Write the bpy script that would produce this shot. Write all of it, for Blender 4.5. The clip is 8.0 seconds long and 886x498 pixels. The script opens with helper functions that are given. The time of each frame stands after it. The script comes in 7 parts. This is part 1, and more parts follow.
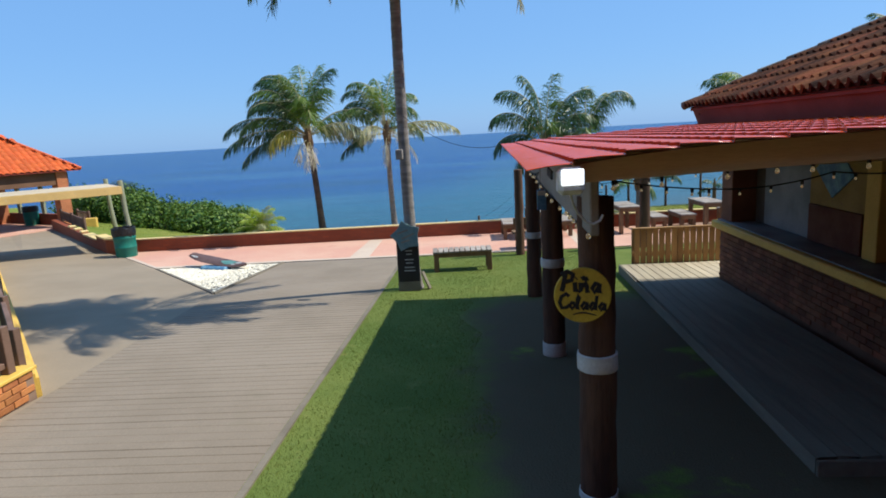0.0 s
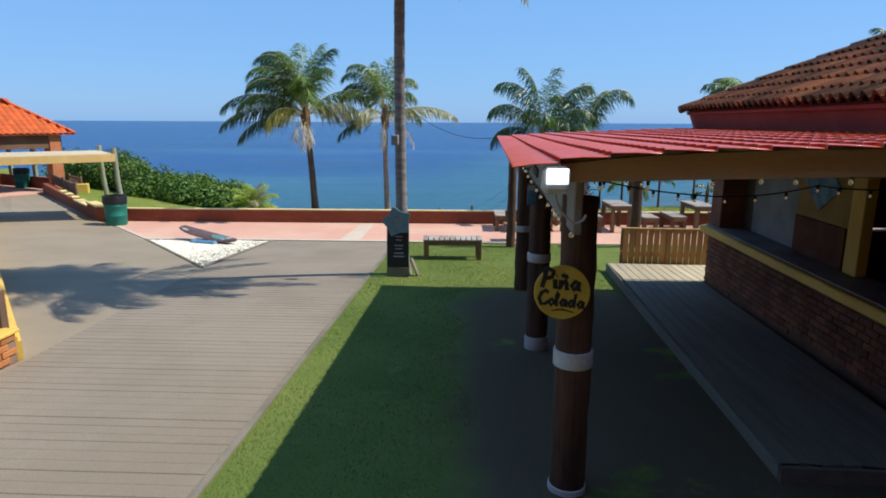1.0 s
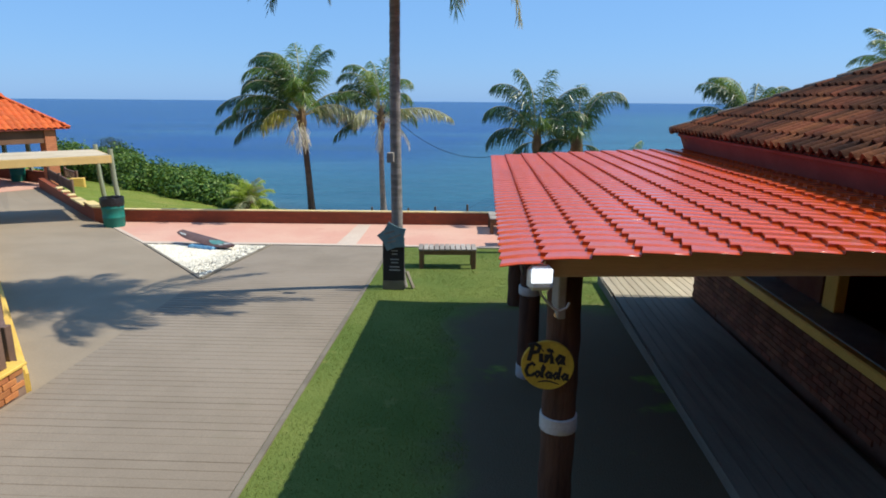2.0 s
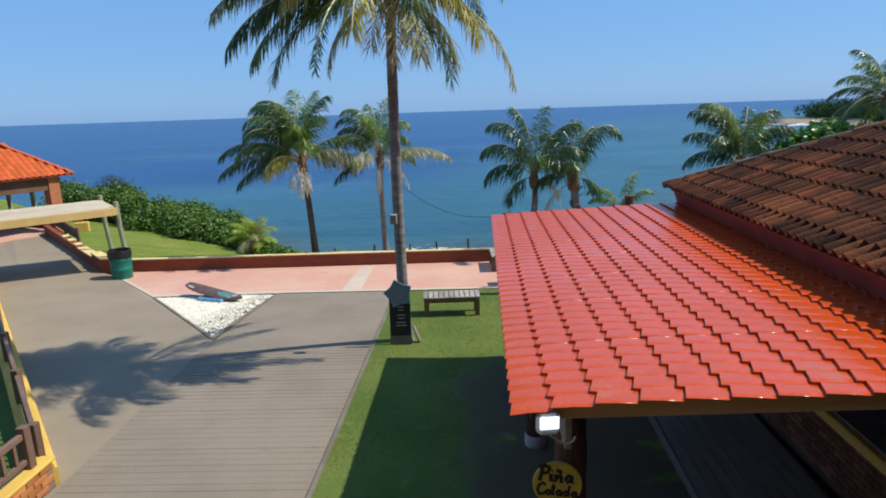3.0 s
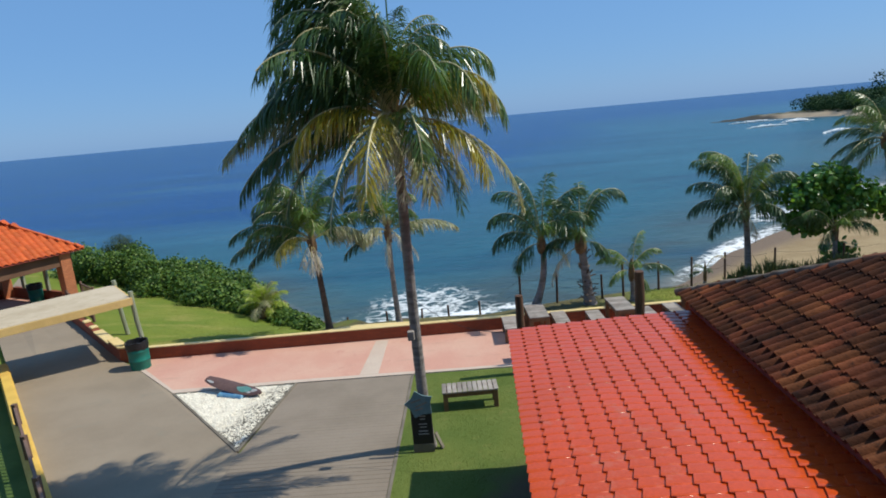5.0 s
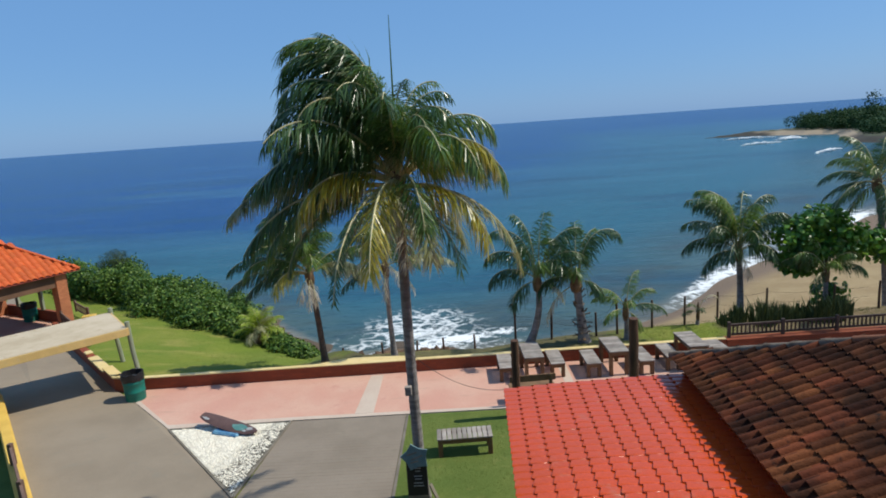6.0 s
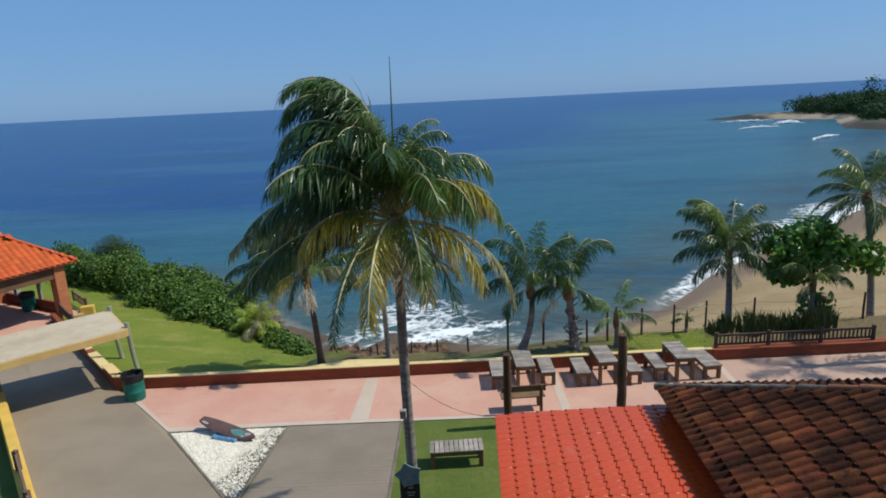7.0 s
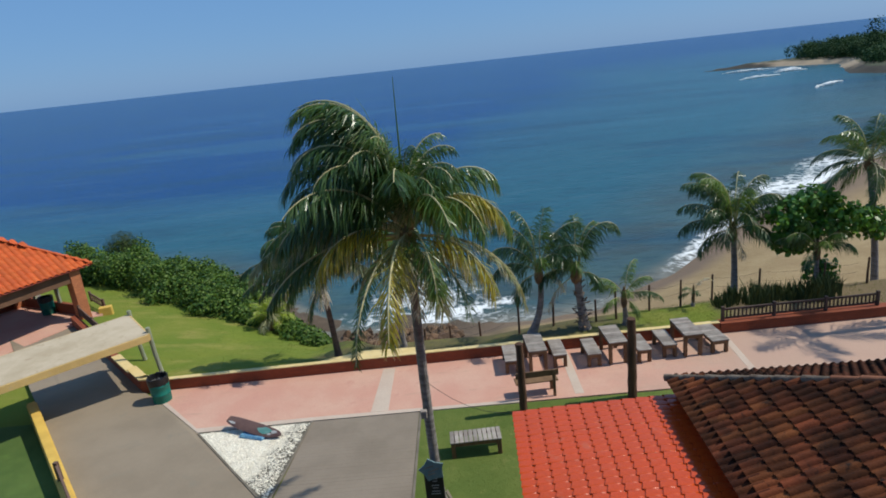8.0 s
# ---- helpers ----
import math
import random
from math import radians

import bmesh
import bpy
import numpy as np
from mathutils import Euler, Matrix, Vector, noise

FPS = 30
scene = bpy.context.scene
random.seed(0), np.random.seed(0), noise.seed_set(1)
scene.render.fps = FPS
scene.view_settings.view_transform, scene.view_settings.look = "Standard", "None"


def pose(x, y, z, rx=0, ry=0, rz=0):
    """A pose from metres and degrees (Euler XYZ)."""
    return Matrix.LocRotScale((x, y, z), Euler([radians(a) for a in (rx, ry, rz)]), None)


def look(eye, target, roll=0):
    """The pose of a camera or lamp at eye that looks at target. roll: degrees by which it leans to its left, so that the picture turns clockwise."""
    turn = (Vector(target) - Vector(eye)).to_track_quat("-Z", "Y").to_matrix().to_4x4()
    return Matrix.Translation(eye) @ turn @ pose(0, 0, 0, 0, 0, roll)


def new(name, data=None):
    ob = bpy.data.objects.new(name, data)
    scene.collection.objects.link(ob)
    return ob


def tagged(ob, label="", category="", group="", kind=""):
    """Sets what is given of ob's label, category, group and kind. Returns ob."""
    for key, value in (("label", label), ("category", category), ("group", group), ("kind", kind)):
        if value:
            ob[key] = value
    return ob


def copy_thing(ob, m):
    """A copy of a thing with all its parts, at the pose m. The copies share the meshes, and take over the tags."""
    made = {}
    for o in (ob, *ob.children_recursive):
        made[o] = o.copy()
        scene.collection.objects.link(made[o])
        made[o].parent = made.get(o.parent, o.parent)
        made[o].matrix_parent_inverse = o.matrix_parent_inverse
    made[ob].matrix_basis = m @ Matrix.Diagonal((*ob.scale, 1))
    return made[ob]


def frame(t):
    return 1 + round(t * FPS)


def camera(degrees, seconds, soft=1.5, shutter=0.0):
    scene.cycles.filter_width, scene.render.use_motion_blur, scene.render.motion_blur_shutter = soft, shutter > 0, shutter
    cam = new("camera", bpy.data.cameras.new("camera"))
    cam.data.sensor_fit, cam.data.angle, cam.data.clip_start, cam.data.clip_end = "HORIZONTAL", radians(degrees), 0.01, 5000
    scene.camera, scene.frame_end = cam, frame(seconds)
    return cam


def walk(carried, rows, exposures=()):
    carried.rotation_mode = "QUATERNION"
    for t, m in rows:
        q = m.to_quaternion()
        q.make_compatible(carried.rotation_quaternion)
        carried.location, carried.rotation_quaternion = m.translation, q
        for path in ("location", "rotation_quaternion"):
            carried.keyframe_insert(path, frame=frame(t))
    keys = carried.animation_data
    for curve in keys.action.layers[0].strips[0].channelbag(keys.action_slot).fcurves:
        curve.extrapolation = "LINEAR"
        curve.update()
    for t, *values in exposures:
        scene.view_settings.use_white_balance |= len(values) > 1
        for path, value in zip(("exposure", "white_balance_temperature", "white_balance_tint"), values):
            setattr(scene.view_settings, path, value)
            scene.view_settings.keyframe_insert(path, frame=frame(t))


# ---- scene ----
import functools
cam = camera(72.3, 8.0, 1.8)
PATH = [
    (0, (0.527, 0.59, 2.918), (0.425, 2.553, 2.549), -3.3),
    (0.5, (0.546, 0.578, 2.924), (0.445, 2.535, 2.526), -0.5),
    (1, (0.579, 0.55, 2.943), (0.501, 2.506, 2.532), 0.3),
    (2.5, (0.604, 0.434, 4.072), (0.548, 2.371, 3.581), 0.2),
    (3, (0.55, 0.387, 4.482), (0.485, 2.336, 4.037), -1.9),
    (3.5, (0.516, 0.459, 4.854), (0.441, 2.413, 4.438), -1.9),
    (4, (0.531, 0.532, 5.386), (0.451, 2.468, 4.888), -3.4),
    (5.5, (0.437, 0.654, 6.823), (0.361, 2.615, 6.437), -5.4),
    (6, (0.436, 0.657, 7.293), (0.381, 2.617, 6.898), -4.0),
    (6.5, (0.45, 0.678, 7.739), (0.387, 2.645, 7.38), -5.3),
    (7, (0.477, 0.592, 8.344), (0.434, 2.534, 7.867), -2.9),
    (7.5, (0.46, 0.485, 8.786), (0.413, 2.419, 8.278), -3.8),
    (8, (0.425, 0.474, 9.179), (0.359, 2.386, 8.596), -6.2),
]
walk(cam, [(t, look(eye, target, roll)) for t, eye, target, roll in PATH],
     [(0, 0.22, 5700, 8), (1.0, 0.22, 5700, 8), (2.5, 0.22, 5700, 8), (3.0, 0.06, 5700, 8), (3.5, 0.0, 5700, 8), (4.0, -0.17, 5700, 8), (5.5, -0.15, 5700, 8), (6.5, -0.25, 5700, 8), (8.0, -0.35, 5700, 8)])

# ---- world, sun, exposure ----
SUN_WAY = Vector((0.76, 0.06, 1.0)).normalized()      # towards the sun
world = bpy.data.worlds.new("world")
scene.world = world
world.use_nodes = True
wn = world.node_tree.nodes
sky = wn.new("ShaderNodeTexSky")
sky.sky_type = "NISHITA"
sky.sun_disc = False
sky.sun_elevation = math.asin(SUN_WAY.z)
sky.sun_rotation = math.atan2(SUN_WAY.x, SUN_WAY.y)
sky.altitude = 0
sky.air_density, sky.dust_density, sky.ozone_density = 1.0, 0.5, 5.0
haze = wn.new("ShaderNodeMix")                         # the clear sky, evened by sea haze
haze.data_type = "RGBA"
haze.inputs[0].default_value = 0.72
haze.inputs[7].default_value = (1.78, 3.36, 5.75, 1)
world.node_tree.links.new(sky.outputs[0], haze.inputs[6])
world.node_tree.links.new(haze.outputs[2], wn["Background"].inputs[0])
wn["Background"].inputs[1].default_value = 0.12
sun = new("sun", bpy.data.lights.new("sun", "SUN"))
sun.data.energy, sun.data.angle, sun.data.color = 5.2, radians(0.55), (1.0, 0.87, 0.66)
sun.matrix_world = look(SUN_WAY * 60, (0, 0, 0))

# ---- materials ----


def node(tree, kind, **values):
    n = tree.nodes.new(kind)
    for key, value in values.items():
        n.inputs[key.replace("_", " ")].default_value = value
    return n


def mixed(tree, fac, a, b, mode="MIX"):
    """A colour mix; fac, a and b are sockets or values."""
    n = tree.nodes.new("ShaderNodeMix")
    n.data_type, n.blend_type = "RGBA", mode
    for i, v in ((0, fac), (6, a), (7, b)):
        if isinstance(v, (int, float)):
            n.inputs[i].default_value = v
        elif isinstance(v, tuple):
            n.inputs[i].default_value = (*v, 1)
        else:
            tree.links.new(v, n.inputs[i])
    return n.outputs[2]


def ramp(tree, fac, lo, hi, a=0.0, b=1.0):
    n = tree.nodes.new("ShaderNodeMapRange")
    n.interpolation_type = "SMOOTHSTEP"
    for i, v in enumerate((fac, lo, hi, a, b)):
        if isinstance(v, (int, float)):
            n.inputs[i].default_value = v
        else:
            tree.links.new(v, n.inputs[i])
    return n.outputs[0]


def calc(tree, op, a, b=0.0):
    n = tree.nodes.new("ShaderNodeMath")
    n.operation = op
    for i, v in enumerate((a, b)):
        if isinstance(v, (int, float)):
            n.inputs[i].default_value = v
        else:
            tree.links.new(v, n.inputs[i])
    return n.outputs[0]


def noise_of(tree, vec, scale, detail=4, rough=0.55):
    n = node(tree, "ShaderNodeTexNoise", Scale=scale, Detail=detail, Roughness=rough)
    tree.links.new(vec, n.inputs["Vector"])
    return n.outputs["Fac"]


def start(name):
    m = bpy.data.materials.new(name)
    m.use_nodes = True
    t = m.node_tree
    place = t.nodes.new("ShaderNodeNewGeometry").outputs["Position"]
    return m, t, t.nodes["Principled BSDF"], place


def stretched(t, vec, s):
    n = t.nodes.new("ShaderNodeVectorMath")
    n.operation = "MULTIPLY"
    t.links.new(vec, n.inputs[0])
    n.inputs[1].default_value = s
    return n.outputs[0]


def mat(name, base, alt=None, rough=0.7, scale=1.5, fine=45.0, bump=0.3, depth=0.01, metal=0.0, vary=0.0, stretch=(1, 1, 1), spot=None, island=0.0, spec=0.4):
    """A weathered surface: base to alt in large stains, fine grain, relief, and a shift of tone per piece."""
    m, t, p, place = start(name)
    vec = stretched(t, place, stretch) if stretch != (1, 1, 1) else place
    alt = alt or tuple(c * 0.72 for c in base)
    big = noise_of(t, vec, scale, 5, 0.6)
    small = noise_of(t, vec, fine, 3)
    col = mixed(t, ramp(t, big, 0.34, 0.68), base, alt)
    col = mixed(t, ramp(t, small, 0.2, 0.8, 0.0, 0.35), col, tuple(c * 0.45 for c in base))
    if spot:
        col = mixed(t, ramp(t, noise_of(t, vec, scale * 4.3, 6, 0.7), 0.56, 0.7), col, spot)
    for amount, kind, out in ((vary, "ShaderNodeObjectInfo", "Random"), (island, "ShaderNodeNewGeometry", "Random Per Island")):
        if amount:
            r = t.nodes.new(kind).outputs[out]
            hsv = node(t, "ShaderNodeHueSaturation")
            t.links.new(col, hsv.inputs["Color"])
            t.links.new(ramp(t, r, 0.0, 1.0, 1 - amount, 1 + amount), hsv.inputs["Value"])
            t.links.new(ramp(t, calc(t, "FRACT", calc(t, "MULTIPLY", r, 7.31)), 0.0, 1.0, 0.5 - amount * 0.014, 0.5 + amount * 0.014), hsv.inputs["Hue"])
            col = hsv.outputs[0]
    t.links.new(col, p.inputs["Base Color"])
    p.inputs["Metallic"].default_value = metal
    p.inputs["Specular IOR Level"].default_value = spec
    t.links.new(ramp(t, big, 0.2, 0.8, rough - 0.08, min(1.0, rough + 0.12)), p.inputs["Roughness"])
    b = node(t, "ShaderNodeBump", Strength=bump, Distance=depth)
    t.links.new(calc(t, "ADD", small, calc(t, "MULTIPLY", big, 0.7)), b.inputs["Height"])
    t.links.new(b.outputs[0], p.inputs["Normal"])
    return m


def leaf_mat(name, base, alt, rough=0.45, glow=0.35, island=0.3, dry=None, spec=0.55):
    """Leaves: a little light passes through them; tone changes leaf by leaf."""
    m, t, p, place = start(name)
    r = t.nodes.new("ShaderNodeNewGeometry").outputs["Random Per Island"]
    col = mixed(t, ramp(t, r, 0.15, 0.95), base, alt)
    col = mixed(t, ramp(t, noise_of(t, place, 1.3, 3), 0.35, 0.7, 0.0, island), col, tuple(c * 0.55 for c in base))
    if dry:                                            # withered leaf ends
        tip = node(t, "ShaderNodeAttribute")
        tip.attribute_name = "tip"
        ends = calc(t, "ADD", tip.outputs["Fac"], calc(t, "MULTIPLY", calc(t, "SUBTRACT", r, 0.5), 0.5))
        col = mixed(t, ramp(t, ends, 0.6, 1.1, 0.0, 0.85), col, dry)
    t.links.new(col, p.inputs["Base Color"])
    p.inputs["Roughness"].default_value = rough
    p.inputs["Specular IOR Level"].default_value = spec
    tr = t.nodes.new("ShaderNodeBsdfTranslucent")
    t.links.new(mixed(t, 1.0, col, (1.0, 0.95, 0.45), "MULTIPLY"), tr.inputs["Color"])
    mix = t.nodes.new("ShaderNodeMixShader")
    mix.inputs[0].default_value = glow
    t.links.new(p.outputs[0], mix.inputs[1])
    t.links.new(tr.outputs[0], mix.inputs[2])
    t.links.new(mix.outputs[0], t.nodes["Material Output"].inputs[0])
    return m


def brick_mat(name, a, b, mortar, w=0.21, h=0.07):
    """Painted brick, laid along x and z."""
    m, t, p, place = start(name)
    sep = t.nodes.new("ShaderNodeSeparateXYZ")
    t.links.new(place, sep.inputs[0])
    com = t.nodes.new("ShaderNodeCombineXYZ")
    t.links.new(calc(t, "ADD", sep.outputs[0], calc(t, "MULTIPLY", sep.outputs[1], 0.7)), com.inputs[0])
    t.links.new(sep.outputs[2], com.inputs[1])
    br = node(t, "ShaderNodeTexBrick", Scale=1.0, Mortar_Size=0.008, Brick_Width=w, Row_Height=h, Mortar_Smooth=0.3)
    br.inputs["Color1"].default_value, br.inputs["Color2"].default_value, br.inputs["Mortar"].default_value = (*a, 1), (*b, 1), (*mortar, 1)
    t.links.new(com.outputs[0], br.inputs["Vector"])
    big = noise_of(t, place, 1.1, 5, 0.6)
    col = mixed(t, ramp(t, big, 0.35, 0.7, 0.0, 0.6), br.outputs["Color"], tuple(c * 0.6 for c in a))
    t.links.new(col, p.inputs["Base Color"])
    p.inputs["Roughness"].default_value = 0.8
    bp = node(t, "ShaderNodeBump", Strength=0.5, Distance=0.01)
    t.links.new(calc(t, "ADD", calc(t, "MULTIPLY", br.outputs["Fac"], -1.0), calc(t, "MULTIPLY", noise_of(t, place, 60), 0.4)), bp.inputs["Height"])
    t.links.new(bp.outputs[0], p.inputs["Normal"])
    return m


CONCRETE = mat("grey_concrete", (0.30, 0.242, 0.172), (0.252, 0.202, 0.143), 0.85, 0.5, 60, 0.25, 0.004, spot=(0.235, 0.198, 0.145))
RIBBED = mat("ribbed_concrete", (0.275, 0.225, 0.170), (0.226, 0.184, 0.138), 0.85, 0.6, 55, 0.3, 0.004, spot=(0.215, 0.178, 0.13))
KERB = mat("kerb_concrete", (0.22, 0.19, 0.145), (0.15, 0.128, 0.098), 0.9, 2.0, 60)
PALE = mat("pale_strip", (0.60, 0.49, 0.39), (0.56, 0.43, 0.34), 0.85, 1.2, 40, 0.2, 0.004)
CREAM = mat("cream_paint", (0.80, 0.63, 0.29), (0.70, 0.53, 0.22), 0.7, 1.6, 50, spot=(0.62, 0.50, 0.30))
YELLOW = mat("yellow_paint", (0.78, 0.52, 0.10), (0.66, 0.42, 0.08), 0.6, 2.0, 50)
SEABRICK = brick_mat("red_brick_wall", (0.29, 0.068, 0.022), (0.22, 0.048, 0.018), (0.18, 0.058, 0.028))
KIOSKBRICK = brick_mat("orange_brick_column", (0.55, 0.20, 0.08), (0.46, 0.15, 0.06), (0.30, 0.12, 0.06), 0.2, 0.075)
REDPAINT = mat("dark_red_paint", (0.34, 0.07, 0.05), (0.26, 0.052, 0.038), 0.7, 1.5, 50)
BRICK = mat("brick_red", (0.20, 0.075, 0.036), (0.135, 0.048, 0.026), 0.85, 3.0, 70, 0.5, 0.006, vary=0.3)
ORANGEBRICK = mat("brick_orange", (0.55, 0.22, 0.07), (0.42, 0.14, 0.05), 0.85, 3.0, 70, 0.5, 0.006, vary=0.35)
MORTAR = mat("mortar", (0.30, 0.20, 0.14), (0.22, 0.14, 0.10), 0.95, 3.0, 80)
DARKMORTAR = mat("dark_mortar", (0.15, 0.075, 0.045), (0.10, 0.05, 0.032), 0.95, 3.0, 80)
BROWNCOLUMN = mat("brown_column_paint", (0.24, 0.105, 0.055), (0.17, 0.072, 0.04), 0.8, 1.8, 50)
REDSHEET = mat("red_metal_sheet", (0.58, 0.076, 0.010), (0.51, 0.072, 0.012), 0.18, 0.8, 30, 0.05, 0.003, spot=(0.47, 0.10, 0.04), spec=0.5)
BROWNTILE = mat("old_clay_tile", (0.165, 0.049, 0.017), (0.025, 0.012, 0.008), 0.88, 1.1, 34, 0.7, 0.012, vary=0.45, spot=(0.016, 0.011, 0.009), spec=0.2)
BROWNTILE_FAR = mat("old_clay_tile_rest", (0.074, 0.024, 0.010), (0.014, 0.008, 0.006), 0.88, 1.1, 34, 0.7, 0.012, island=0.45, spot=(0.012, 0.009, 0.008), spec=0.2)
CAPTILE = mat("brown_cap_tile", (0.30, 0.12, 0.055), (0.17, 0.07, 0.04), 0.88, 3.0, 50, 0.6, 0.01, vary=0.25)
OCHRE = mat("worn_ochre_paint", (0.36, 0.24, 0.06), (0.25, 0.16, 0.045), 0.75, 2.5, 50, spot=(0.25, 0.15, 0.06))
SOFFIT = mat("brown_plaster", (0.20, 0.105, 0.06), (0.15, 0.08, 0.047), 0.85, 1.5, 45)
AMBER = mat("amber_fascia_paint", (0.72, 0.50, 0.19), (0.60, 0.41, 0.15), 0.7, 1.6, 50, spot=(0.55, 0.42, 0.24))
RIDGE = mat("ridge_mortar", (0.26, 0.21, 0.16), (0.11, 0.08, 0.06), 0.92, 3.5, 50, 0.6, 0.012, spot=(0.10, 0.05, 0.03), spec=0.15)
ORANGETILE = mat("orange_clay_tile", (0.58, 0.11, 0.016), (0.49, 0.092, 0.016), 0.65, 1.2, 40, 0.3, 0.006, island=0.12)
LOG = mat("dark_log", (0.14, 0.068, 0.036), (0.05, 0.026, 0.017), 0.85, 3.0, 40, 0.8, 0.02, stretch=(3, 3, 0.35))
WHITEBAND = mat("white_band_paint", (0.62, 0.61, 0.58), (0.5, 0.49, 0.46), 0.7, 6.0, 50)
BEAMWOOD = mat("stained_beam_wood", (0.58, 0.40, 0.19), (0.46, 0.31, 0.14), 0.7, 1.5, 40, 0.4, 0.006, stretch=(0.4, 3, 6))
FASCIA = mat("grey_painted_board", (0.34, 0.30, 0.25), (0.27, 0.24, 0.20), 0.75, 2.0, 45)
# One deck wood twice: pale where sunlit, darkened where the canopy shades it.
SUNLITDECK = mat("sunlit_weathered_deck_wood", (0.50, 0.43, 0.30), (0.41, 0.345, 0.24), 0.8, 1.2, 45, 0.4, 0.006, stretch=(5, 0.5, 5), vary=0.15)
SHADEDDECK = mat("shaded_worn_deck_wood", (0.19, 0.172, 0.132), (0.145, 0.13, 0.10), 0.88, 1.2, 45, 0.4, 0.006, stretch=(5, 0.5, 5), vary=0.06)
GREYWOOD = mat("grey_weathered_wood", (0.36, 0.32, 0.28), (0.25, 0.21, 0.18), 0.85, 2.0, 45, 0.4, 0.006, stretch=(2, 2, 4), vary=0.22)
BENCHWOOD = mat("brown_bench_wood", (0.22, 0.125, 0.06), (0.15, 0.085, 0.045), 0.8, 2.0, 45, 0.4, 0.006, stretch=(2, 2, 2), vary=0.18)
PANELWOOD = mat("amber_panel_wood", (0.46, 0.26, 0.09), (0.35, 0.19, 0.07), 0.7, 1.6, 45, 0.4, 0.006, stretch=(4, 4, 0.6), vary=0.15)
FENCEWOOD = mat("dark_fence_wood", (0.13, 0.075, 0.045), (0.09, 0.052, 0.034), 0.85, 2.0, 50, 0.5, 0.008, vary=0.2)
BROWNRAIL = mat("brown_painted_rail", (0.20, 0.12, 0.085), (0.14, 0.085, 0.06), 0.7, 2.0, 50, vary=0.15)
DARKRAIL = mat("dark_brown_rail", (0.085, 0.058, 0.045), (0.055, 0.038, 0.03), 0.75, 2.0, 50, vary=0.15)
BIN = mat("green_plastic", (0.018, 0.20, 0.15), (0.015, 0.155, 0.12), 0.5, 3.0, 50, 0.1)
BAG = mat("black_plastic_bag", (0.012, 0.012, 0.014), (0.02, 0.02, 0.022), 0.35, 6.0, 25, 0.8, 0.02)
BLACK = mat("black_paint", (0.014, 0.014, 0.017), (0.022, 0.022, 0.025), 0.6, 5.0, 50)
CHALK = mat("chalk", (0.42, 0.42, 0.42), (0.3, 0.3, 0.3), 0.9, 20, 90)
STARBLUE = mat("faded_blue_board", (0.144, 0.245, 0.274), (0.216, 0.302, 0.302), 0.75, 7.0, 50, spot=(0.072, 0.144, 0.187))
SIGNYELLOW = mat("sign_yellow_paint", (0.72, 0.52, 0.05), (0.55, 0.38, 0.04), 0.6, 8.0, 60)
WIRE = mat("black_cable", (0.02, 0.02, 0.02), (0.03, 0.03, 0.03), 0.6, 9.0, 60)
WHITECABLE = mat("white_cable", (0.65, 0.65, 0.62), (0.5, 0.5, 0.48), 0.5, 9.0, 60)
LAMPBODY = mat("white_lamp_body", (0.78, 0.78, 0.76), (0.66, 0.66, 0.64), 0.4, 9.0, 60)
GREYSHUTTER = mat("grey_shutter", (0.24, 0.255, 0.265), (0.17, 0.18, 0.19), 0.55, 2.0, 50)
# The open bar's inner darkness is put into this brown; also under the tiles.
DARKROOM = mat("darkened_interior", (0.10, 0.075, 0.055), (0.07, 0.05, 0.04), 0.85, 2.0, 50)
BOARD = mat("surfboard_brown", (0.13, 0.075, 0.06), (0.09, 0.05, 0.045), 0.5, 3.0, 50)
BOARDTEAL = mat("surfboard_teal", (0.07, 0.20, 0.18), (0.16, 0.30, 0.27), 0.5, 6.0, 50)
BLUECLOTH = mat("blue_paint", (0.06, 0.17, 0.36), (0.20, 0.40, 0.52), 0.6, 6.0, 50)
WHITESTONE = mat("white_pebble", (0.896, 0.84, 0.694), (0.784, 0.717, 0.582), 0.85, 6.0, 60, island=0.16)
ROCK = mat("brown_shore_rock", (0.20, 0.12, 0.065), (0.09, 0.06, 0.04), 0.95, 2.5, 30, 0.8, 0.04, island=0.35)
SLAB = mat("pale_roof_slab", (0.60, 0.50, 0.35), (0.47, 0.38, 0.25), 0.88, 0.9, 45, spot=(0.40, 0.31, 0.20))
POLE = mat("grey_green_pole", (0.33, 0.35, 0.24), (0.23, 0.25, 0.17), 0.85, 2.0, 50, 0.5, 0.01, stretch=(3, 3, 0.5))
TRUNK = mat("palm_trunk_bark", (0.34, 0.305, 0.285), (0.18, 0.157, 0.145), 0.9, 3.0, 30, 0.8, 0.02, stretch=(1, 1, 5))
TRUNKDARK = mat("dark_palm_bark", (0.12, 0.09, 0.07), (0.075, 0.055, 0.045), 0.9, 3.0, 30, 0.8, 0.02, stretch=(1, 1, 5))
FROND = leaf_mat("green_frond", (0.10, 0.19, 0.035), (0.18, 0.27, 0.055), 0.3, 0.45, dry=(0.30, 0.29, 0.13))
FRONDDARK = leaf_mat("deep_green_frond", (0.058, 0.125, 0.034), (0.115, 0.185, 0.052), 0.28, 0.4)
FRONDYELLOW = leaf_mat("yellowing_frond", (0.52, 0.43, 0.04), (0.29, 0.33, 0.05), 0.32, glow=0.5, dry=(0.72, 0.62, 0.52))
FRONDSEA = leaf_mat("dark_sea_palm_frond", (0.042, 0.105, 0.030), (0.085, 0.15, 0.044), 0.33, 0.4)
FRONDLIME = leaf_mat("lime_frond", (0.32, 0.44, 0.035), (0.46, 0.52, 0.06), glow=0.45)
